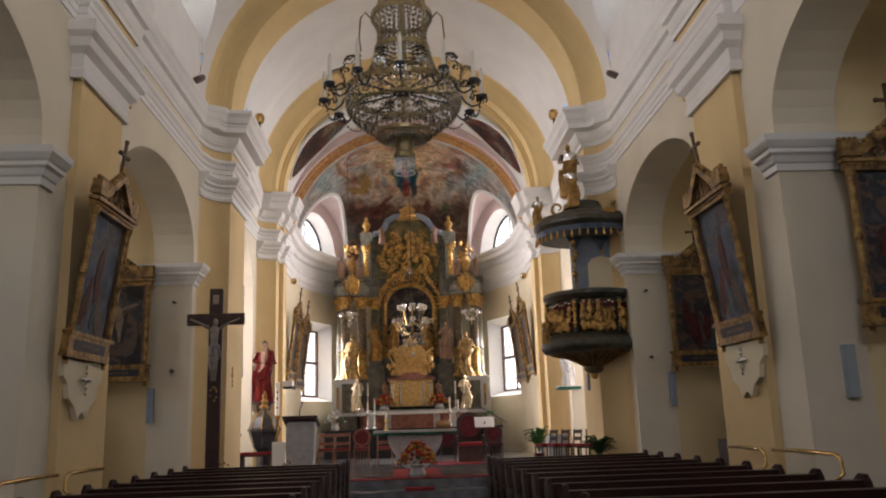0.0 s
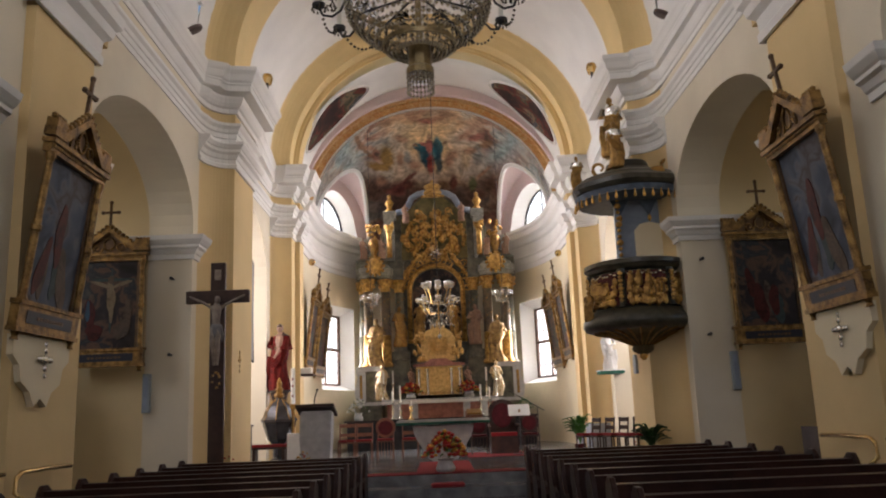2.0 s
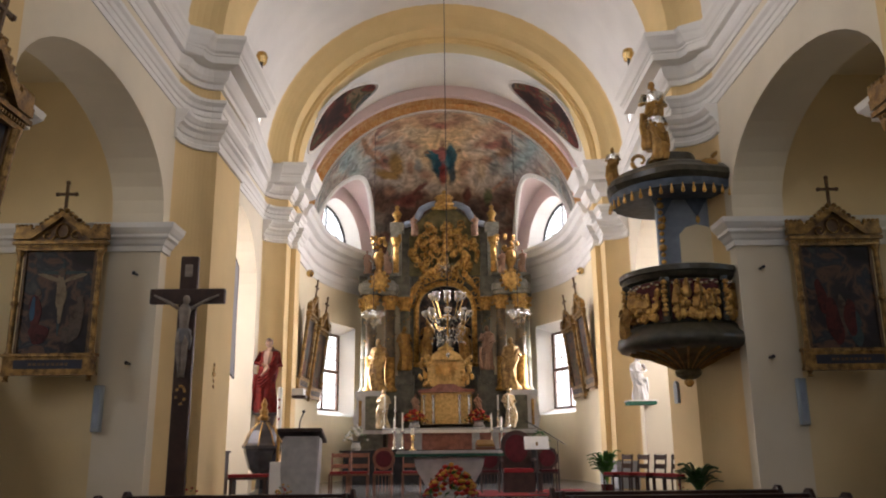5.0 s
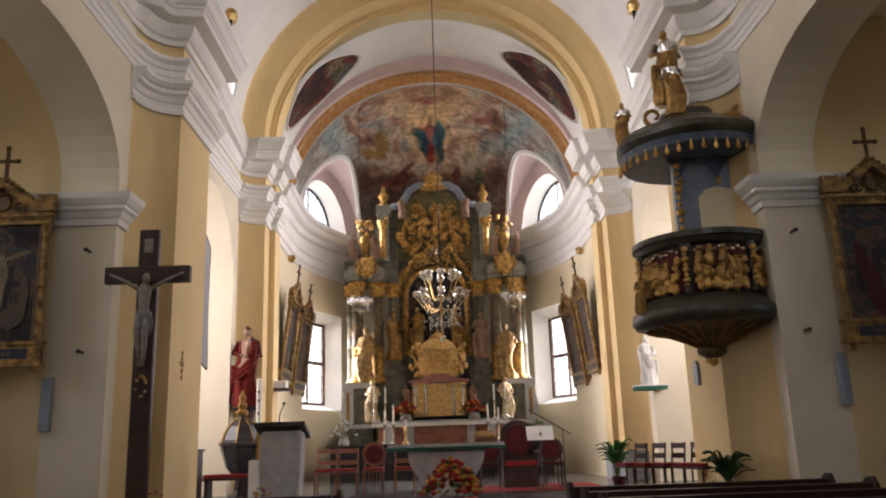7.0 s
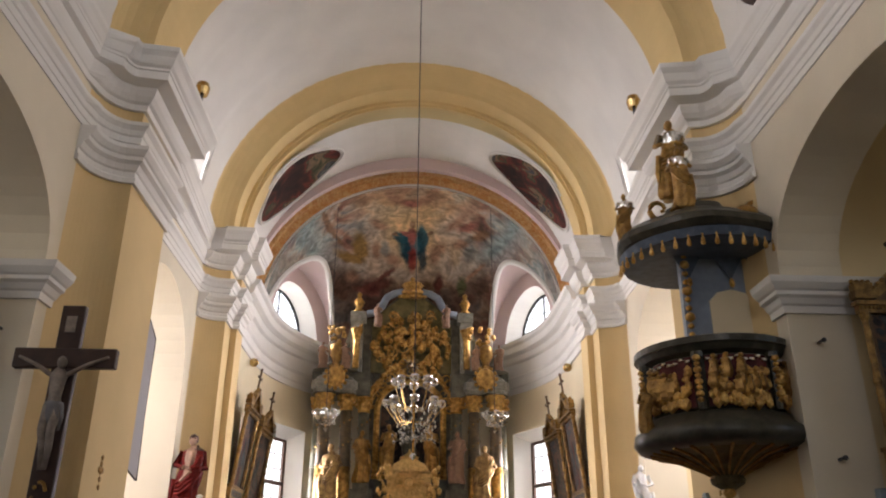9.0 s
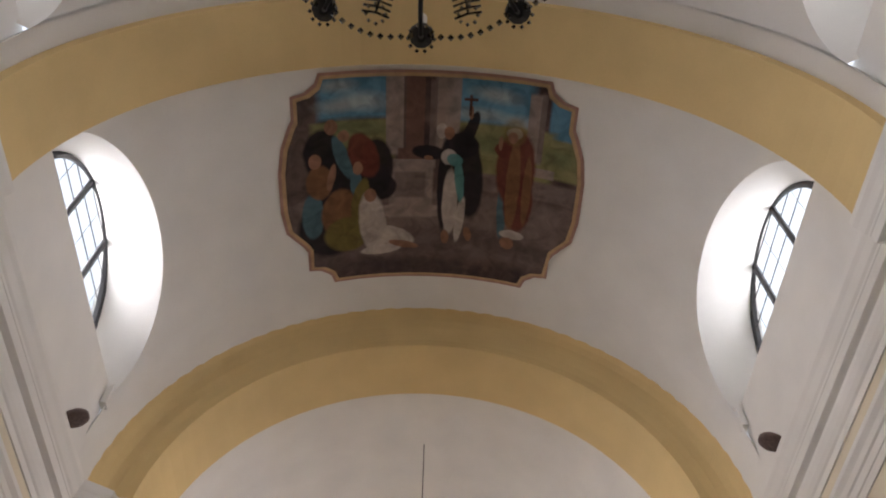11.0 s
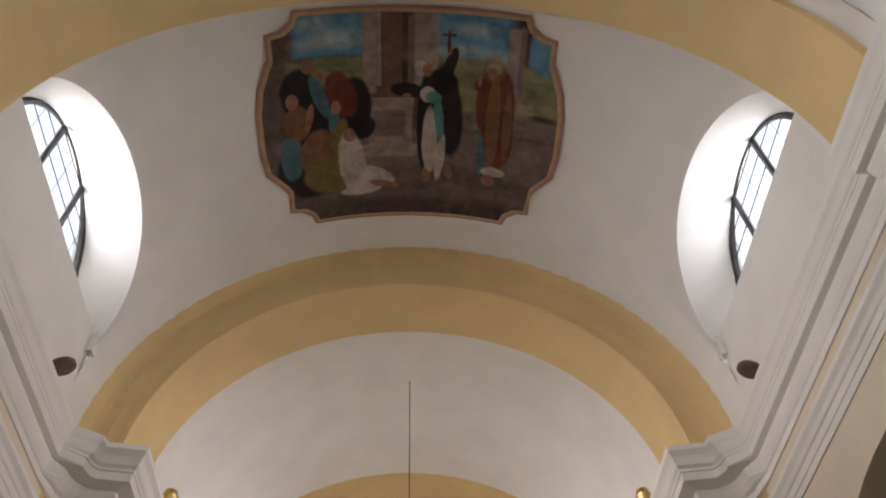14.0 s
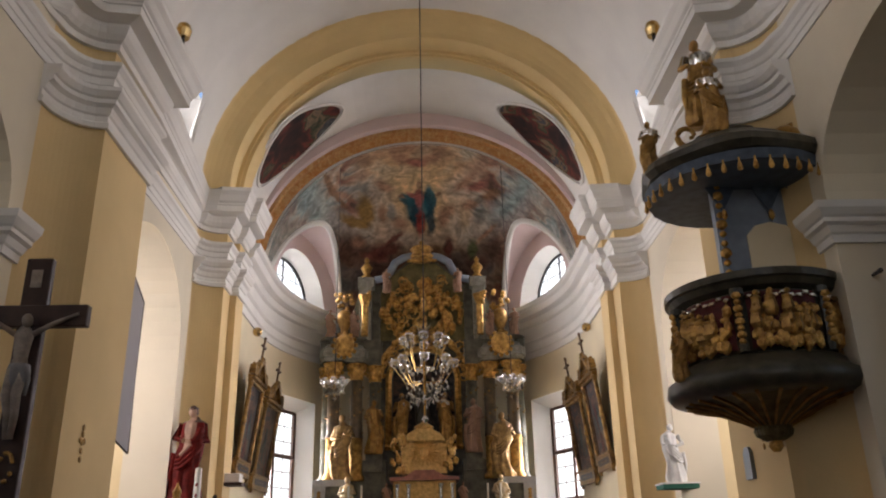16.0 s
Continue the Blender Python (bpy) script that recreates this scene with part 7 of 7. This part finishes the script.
lathe(bm, [(0.055, 2.0), (0.055, 2.88), (0.01, 2.9)], -3.72, 19.1, 12)
part("candle", bm, WAX, t)
bm = bmesh.new()
for z in (2.2, 2.45, 2.62):
    ball(bm, (-3.72, 19.045, z), 0.025, 1, 0.3, 1.5)
part("red_mark", bm, RED, t)
tagged(t, "tall white paschal candle with red marks on a stand", "candle")

ob = part("statue", statue_mesh(1.85, 71, 0.1), ROBE, smooth=True)
ob.data.materials.append(SKIN)
ob.data.materials.append(DARKWOOD)
for p in ob.data.polygons:
    c0 = p.center
    if c0.z > 1.48 and (c0.y > -0.02 or c0.z > 1.74 or abs(c0.x) > 0.075):
        p.material_index = 2
    elif c0.z > 1.56 or (c0.z > 0.95 and c0.y < -0.06 and abs(c0.x) < 0.1):
        p.material_index = 1
ob.location = (-4.4, 20.95, 2.42)
tagged(ob, "painted wooden figure in a red robe on a wall console", "statue")
bm = bmesh.new()
lathe(bm, [(0.05, 1.9), (0.2, 2.15), (0.24, 2.35), (0.34, 2.4), (0.34, 2.42)], -4.42, 20.97, 14)
tagged(part("wall_console", bm, DARKWOOD), "dark carved console under the red robed figure", "console")
ob = part("statue", statue_mesh(1.1, 72, 0.05), PLASTERFIG, smooth=True)
ob.location = (4.62, 20.6, 2.6)
tagged(ob, "white plaster figure on a green wall shelf", "statue")
bm = bmesh.new()
box(bm, 4.3, 4.95, 20.35, 20.85, 2.5, 2.6)
tagged(part("wall_shelf", bm, GREENCLOTH), "green edged wall shelf under a white figure", "shelf")
bm = bmesh.new()
box(bm, 4.28, 4.97, 20.33, 20.85, 2.58, 2.605)
tagged(part("shelf_cloth", bm, CLOTH), "white cloth lying on the wall shelf", "cloth")


def chair(loc, rz, label, h=0.92, red=RED, wood=CHAIRWOOD, oval=False, grp="chairs of the presbytery"):
    t = new("chair")
    bm = bmesh.new()
    box(bm, -0.22, 0.22, -0.22, 0.2, 0.42, 0.46)
    part("seat_frame", bm, wood, t)
    bm = bmesh.new()
    box(bm, -0.21, 0.21, -0.22, 0.19, 0.46, 0.51)
    bmesh.ops.bevel(bm, geom=bm.edges[:], offset=0.018, segments=2, affect="EDGES")
    part("cushion", bm, red, t, "red upholstered cushion")
    for x, y, zt in ((-0.2, -0.2, 0.42), (0.2, -0.2, 0.42), (-0.2, 0.2, h), (0.2, 0.2, h)):
        bm = bmesh.new()
        tube(bm, [(x, y, 0), (x, y + (0.0 if zt < 0.5 else 0.0), 0.45), (x, y + (0 if zt < 0.5 else 0.05), zt)], 0.02, 6)
        part("leg", bm, wood, t)
    for z in (0.62, h - 0.06):
        bm = bmesh.new()
        box(bm, -0.2, 0.2, 0.215, 0.24, z - 0.04, z + 0.05)
        part("back_rail", bm, wood, t)
    if oval:
        for x in (-0.12, -0.04, 0.04, 0.12):
            bm = bmesh.new()
            box(bm, x - 0.012, x + 0.012, 0.215, 0.235, 0.05, 0.42)
            part("lower_slat", bm, wood, t)
        bm = bmesh.new()
        prism(bm, [(0.26 * math.cos(a), h - 0.12 + 0.26 * math.sin(a)) for a in [math.pi * 2 * i / 20 for i in range(20)]], "y", 0.19, 0.24)
        part("back_frame", bm, wood, t)
        bm = bmesh.new()
        prism(bm, [(0.19 * math.cos(a), h - 0.12 + 0.19 * math.sin(a)) for a in [math.pi * 2 * i / 20 for i in range(20)]], "y", 0.17, 0.25)
        part("back_cushion", bm, DARKRED, t)
    t.matrix_world = pose(*loc, 0, 0, rz)
    return tagged(t, label, "chair", grp)


for x in (-2.5, -2.05, -0.85):
    chair((x, 20.1, 0.54), 0, "reddish wooden chair with a red seat in the presbytery")
chair((-1.5, 20.1, 0.54), 0, "carved wooden armchair with rounded back and red seat", 0.9, RED, CHAIRWOOD, True)
chair((0.95, 20.2, 0.54), 0, "dark wooden chair with round red velvet back", 0.85, DARKRED, DARKWOOD, True)
chair((2.3, 20.2, 0.54), 0, "dark wooden chair with round red velvet back", 0.88, DARKRED, DARKWOOD, True)
t = new("celebrant_chair")
bm = bmesh.new()
box(bm, -0.36, 0.36, -0.3, 0.3, 0.0, 0.45)
part("base", bm, DARKWOOD, t)
bm = bmesh.new()
box(bm, -0.33, 0.33, -0.32, 0.28, 0.45, 0.54)
part("cushion", bm, RED, t)
bm = bmesh.new()
prism(bm, [(-0.36, 0.45), (0.36, 0.45), (0.36, 1.1)] + [(0.36 * math.cos(a), 1.1 + 0.3 * math.sin(a)) for a in [math.pi * i / 14 for i in range(15)]][1:], "y", 0.24, 0.32)
part("backrest", bm, DARKWOOD, t)
bm = bmesh.new()
prism(bm, [(0.27 * math.cos(a), 0.98 + 0.32 * math.sin(a)) for a in [2 * math.pi * i / 24 for i in range(24)]], "y", 0.2, 0.26)
part("back_cushion", bm, DARKRED, t)
for q in (-1, 1):
    bm = bmesh.new()
    tube(bm, [(q * 0.36, 0.25, 0.72), (q * 0.38, -0.1, 0.74), (q * 0.38, -0.3, 0.7), (q * 0.37, -0.3, 0.45)], 0.03, 6)
    part("armrest", bm, DARKWOOD, t)
t.matrix_world = pose(1.6, 20.3, 0.54)
tagged(t, "dark wooden celebrant's chair with oval red velvet back", "chair")
t = new("music_stand")
bm = bmesh.new()
tube(bm, [(1.95, 19.4, 0.54), (1.95, 19.4, 1.55)], 0.02, 6)
box(bm, 1.75, 2.15, 19.25, 19.55, 0.54, 0.57)
part("post", bm, IRON, t)
bm = bmesh.new()
prism(bm, [(19.3, 1.5), (19.34, 1.5), (19.5, 1.76), (19.46, 1.78)], "x", 1.68, 2.22)
part("cloth_front", bm, CLOTH, t, "white cloth with a small cross")
bm = bmesh.new()
box(bm, 1.93, 1.97, 19.3, 19.36, 1.58, 1.66)
part("cloth_mark", bm, OLDGOLD, t)
tagged(t, "reading stand hung with a white cloth", "lectern")
t = new("microphone_stand")
bm = bmesh.new()
tube(bm, [(2.45, 19.6, 0.54), (2.45, 19.6, 1.7)], 0.012, 6)
tube(bm, [(1.75, 19.5, 2.12), (2.62, 19.6, 1.6)], 0.012, 6)
part("boom", bm, IRON, t)
bm = bmesh.new()
lathe(bm, [(0.18, 0.54), (0.18, 0.57), (0.02, 0.6)], 2.45, 19.6, 10)
part("foot", bm, IRON, t)
tagged(t, "black microphone stand with a slanting boom", "microphone stand")
# chairs by the south pier, facing the nave axis
for k in range(4):
    chair((3.35 + 0.24 * k, 17.7 - 0.35 * k, 0.54), -75, "dark wooden chair with red seat by the chancel wall", 0.85, RED, DARKWOOD, False, "chairs by the wall")
chair((4.15, 16.2, 0.54), -60, "single dark chair with a red seat by the pier", 0.85, RED, DARKWOOD, False, "chairs by the wall")


def pot_plant(loc, r, h, seed, label, leaf, n=26, width=0.12):
    rng = random.Random(seed)
    t = new("potted_plant")
    bm = bmesh.new()
    lathe(bm, [(0.1, 0), (0.14, 0.22), (0.15, 0.24), (0.13, 0.24)], n=14)
    part("pot", bm, DARKRED, t)
    bm = bmesh.new()
    for k in range(n):
        a, q = rng.uniform(0, 6.28), rng.uniform(0.4, 1)
        d = Vector((math.cos(a), math.sin(a), 0))
        sd = Vector((-math.sin(a), math.cos(a), 0))
        base, tipz = Vector((0, 0, 0.22)), h * rng.uniform(0.6, 1.0)
        prev = None
        for i in range(6):
            u = i / 5
            c0 = base + d * r * q * u ** 1.3 + Vector((0, 0, (tipz - 0.22) * math.sin(u * 1.9)))
            w = width * math.sin(math.pi * min(1, max(0.04, u * 0.96 + 0.03))) * (0.3 if u < 0.3 else 1)
            cur = (bm.verts.new(c0 + sd * w), bm.verts.new(c0 - Vector((0, 0, 0.02))), bm.verts.new(c0 - sd * w))
            if prev:
                bm.faces.new((prev[0], prev[1], cur[1], cur[0]))
                bm.faces.new((prev[1], prev[2], cur[2], cur[1]))
            prev = cur
    part("leaves", bm, leaf, t)
    t.location = loc
    return tagged(t, label, "plant")


pot_plant((3.3, 18.5, 0.54), 0.42, 0.95, 1, "bright green leafy pot plant beside the chairs", LEAF, 46, 0.06)
pot_plant((4.0, 14.6, 0.54), 0.4, 0.75, 2, "dark green pot plant with red bracts by the pier", DARKLEAF, 40, 0.07)
bouquet("flower_vase", (3.75, 14.7, 0.54), 0.16, 0.4, 7, "small red flowers beside the dark plant", (PETAL,), n=18)
bouquet("flower_vase", (-2.75, 25.9, 1.5), 0.36, 0.75, 8, "green and white flowers in a pot on the counter", (CLOTH,), n=60)
bouquet("flower_vase", (2.8, 25.9, 1.5), 0.3, 0.55, 9, "green foliage in a pot on the counter", (LEAF,), n=50)
bouquet("flower_vase", (-2.85, 15.4, 0.54), 0.2, 0.45, 10, "small red flowers at the foot of the ambo", (PETAL, PETAL2), n=26)
# benches with red cushions by the north arch
t = new("bench")
bm = bmesh.new()
box(bm, -4.6, -3.75, 18.3, 18.7, 0.95, 1.0)
for x in (-4.55, -3.85):
    box(bm, x, x + 0.06, 18.32, 18.68, 0.54, 0.95)
part("frame", bm, DARKWOOD, t)
bm = bmesh.new()
box(bm, -4.58, -3.77, 18.32, 18.68, 1.0, 1.06)
part("cushion", bm, RED, t)
tagged(t, "dark bench with a red cushion by the north arch", "bench")
t = new("side_cabinet")
bm = bmesh.new()
box(bm, -4.7, -4.42, 17.2, 17.7, 0.54, 1.5)
part("body", bm, DARKWOOD, t)
bm = bmesh.new()
box(bm, -4.73, -4.39, 17.17, 17.73, 1.5, 1.54)
part("top", bm, DARKWOOD, t)
tagged(t, "narrow dark wooden side cabinet near the font", "cabinet")
bm = bmesh.new()
box(bm, -3.72, -3.38, 18.3, 18.6, 0.54, 1.3)
tagged(part("covered_table", bm, CLOTH), "small table draped with a white cloth", "table")
# carpets and kneeling mat
for name, dims, m, lab in (("carpet", (-0.55, 0.55, 13.8, 17.6), RED, "red carpet runner up to the altar table"), ("carpet", (-3.9, -0.56, 13.85, 14.35), RED, "red carpet strip along the top step"), ("carpet", (0.56, 3.9, 13.85, 14.35), RED, "red carpet strip along the top step"), ("carpet", (0.6, 3.2, 18.9, 21.2), RED, "red carpet under the celebrant's chair")):
    bm = bmesh.new()
    box(bm, *dims, 0.546, 0.556)
    tagged(part(name, bm, m), lab, "carpet")
bm = bmesh.new()
box(bm, -0.28, 0.32, 13.15, 13.5, 0.36, 0.42)
bmesh.ops.bevel(bm, geom=bm.edges[:], offset=0.02, segments=2, affect="EDGES")
tagged(part("kneeling_mat", bm, RED), "small red kneeling cushion on the step", "cushion")

# ---- wall fittings ----
for s in (-1, 1):
    bm = bmesh.new()
    lathe(bm, [(0.08, -0.06), (0.15, -0.05), (0.17, -0.03), (0.17, 0.02), (0.1, 0.04)], 0, 0, 24)
    ob = part("ceiling_speaker", bm, DISC, smooth=True)
    ob.matrix_world = pose(s * 4.56, 13.05, 9.1, 12, s * 25, 0)
    tagged(ob, "round brown speaker on the cornice", "speaker")
    t = new("wall_lamp")
    bm = bmesh.new()
    lathe(bm, [(0.1, 0), (0.13, 0.14), (0.1, 0.24), (0.03, 0.26)], s * 3.85, 16.45, 12)
    for v in bm.verts:
        v.co.z += 9.4
    part("head", bm, BRASS, t)
    bm = bmesh.new()
    tube(bm, [(s * 3.85, 16.45, 9.2), (s * 3.85, 16.45, 9.42)], 0.03, 6)
    part("bracket", bm, IRON, t)
    tagged(t, "brass spotlight on the main cornice", "lamp")
    bm = bmesh.new()
    ball(bm, (s * 4.1, 24.8, 6.72), 0.12, 1, 1, 1, 2)
    tagged(part("wall_lamp", bm, BRASS, smooth=True), "round brass lamp on the chancel wall", "lamp")
    for x, y, z in ((5.52, 13.93, 2.2), ):
        # grey loudspeaker column on the chapel wall
        t = new("heater_panel")
        bm = bmesh.new()
        box(bm, *sorted((s * (x - 0.07), s * (x + 0.07))), y - 0.1, y, z - 0.36, z + 0.36)
        bmesh.ops.bevel(bm, geom=bm.edges[:], offset=0.01, segments=1, affect="EDGES")
        part("case", bm, GREYPAINT, t)
        bm = bmesh.new()
        box(bm, *sorted((s * (x - 0.04), s * (x + 0.04))), y - 0.105, y - 0.1, z - 0.3, z + 0.3)
        part("grille", bm, BLUEGREY, t)
        tagged(t, "narrow grey loudspeaker column on the wall", "speaker")
    for z in (4.35, 2.9):
        bm = bmesh.new()
        tube(bm, [(s * 5.1, 13.95, z), (s * 5.1, 13.8, z)], 0.02, 6)
        ball(bm, (s * 5.1, 13.79, z), 0.035)
        tagged(part("wall_hook", bm, IRON), "small dark iron hook in the wall", "hook")
    bm = bmesh.new()
    for dy, dz in ((0, 0), (0, 0.1), (0, -0.1), (0.06, 0.02), (-0.06, 0.02), (0, 0.18), (0, -0.2)):
        ball(bm, (s * 4.19, 15.5 + dy, 2.85 + dz), 0.035, 0.5, 1, 1.3)
    tagged(part("wall_cross", bm, OLDGOLD), "small gilded consecration cross on the pilaster", "wall ornament")
bm = bmesh.new()
box(bm, 5.24, 5.38, 6.45, 6.55, 1.8, 2.45)
tagged(part("loudspeaker", bm, GREYPAINT), "narrow grey loudspeaker column below the painting", "speaker")
bm = bmesh.new()
prism(bm, [(15.9, 2.3), (16.12, 2.3), (16.12, 2.62), (16.06, 2.7), (15.96, 2.7), (15.9, 2.62)], "x", 4.15, 4.2)
tagged(part("plaque", bm, GREYPAINT), "small grey arched plaque on the pilaster", "plaque")
# banner frame in the north arch
t = new("banner")
bm = bmesh.new()
q = [(-4.4, 16.6, 5.78), (-4.4, 17.6, 5.28), (-4.4, 17.65, 2.97), (-4.4, 16.6, 3.2)]
tube(bm, q + [q[0]], 0.02, 6)
part("frame", bm, IRON, t)
bm = bmesh.new()
prism(bm, [(p[1], p[2]) for p in q], "x", -4.405, -4.395)
part("sheet", bm, GREYCLOTH, t)
tagged(t, "pale grey cloth banner stretched on a thin metal frame", "banner")
t = new("side_bench")
bm = bmesh.new()
box(bm, 4.9, 6.6, 9.6, 9.9, 0.45, 0.5)
box(bm, 4.9, 6.6, 9.9, 9.96, 0.0, 1.1)
part("frame", bm, DARKWOOD, t)
bm = bmesh.new()
box(bm, 4.88, 4.96, 9.5, 9.98, 0, 1.25)
part("end_panel", bm, DARKWOOD, t)
tagged(t, "dark wooden bench standing in the side chapel", "bench")


for s in (-1, 1):
    for x0, x1, y0, y1 in ((4.12, 4.8, 21.4, 22.2), (3.98, 4.25, 22.2, 22.85)):
        bm = bmesh.new()
        box(bm, *sorted((s * x0, s * x1)), y0, y1, 0.54, 1.2)
        bmesh.ops.bevel(bm, geom=bm.edges[:], offset=0.015, segments=1, affect="EDGES")
        structure(part("plinth", bm, GREYSTONE), "grey stone plinth of the chancel pilaster", "plinth")
    t = new("confessional")
    bm = bmesh.new()
    box(bm, *sorted((s * 7.15, s * 8.55)), 12.7, 13.9, 0, 2.5)
    part("body", bm, DARKWOOD, t)
    bm = bmesh.new()
    sweep(bm, [(0, 2.4), (0.05, 2.42), (0.08, 2.52), (0.14, 2.58), (0.14, 2.64), (0, 2.66)], [(-8.55, 12.7), (-7.15, 12.7), (-7.15, 13.9)][::-1], -s)
    part("cornice", bm, DARKWOOD, t)
    for x in (7.3, 7.95):
        bm = bmesh.new()
        box(bm, *sorted((s * x, s * (x + 0.5))), 12.66, 12.7, 0.2, 2.2)
        bmesh.ops.bevel(bm, geom=bm.edges[:], offset=0.012, segments=1, affect="EDGES")
        part("door_panel", bm, WOOD, t)
    tagged(t, "dark wooden confessional standing in the side chapel", "confessional")
t = new("wall_box")
bm = bmesh.new()
box(bm, -4.15, -3.75, 22.3, 22.6, 2.92, 3.1)
bmesh.ops.bevel(bm, geom=bm.edges[:], offset=0.015, segments=1, affect="EDGES")
part("case", bm, CLOTH, t)
bm = bmesh.new()
box(bm, -4.18, -3.7, 22.28, 22.65, 2.86, 2.92)
part("shelf", bm, DARKWOOD, t)
tagged(t, "small white projector on a dark wall shelf", "projector")
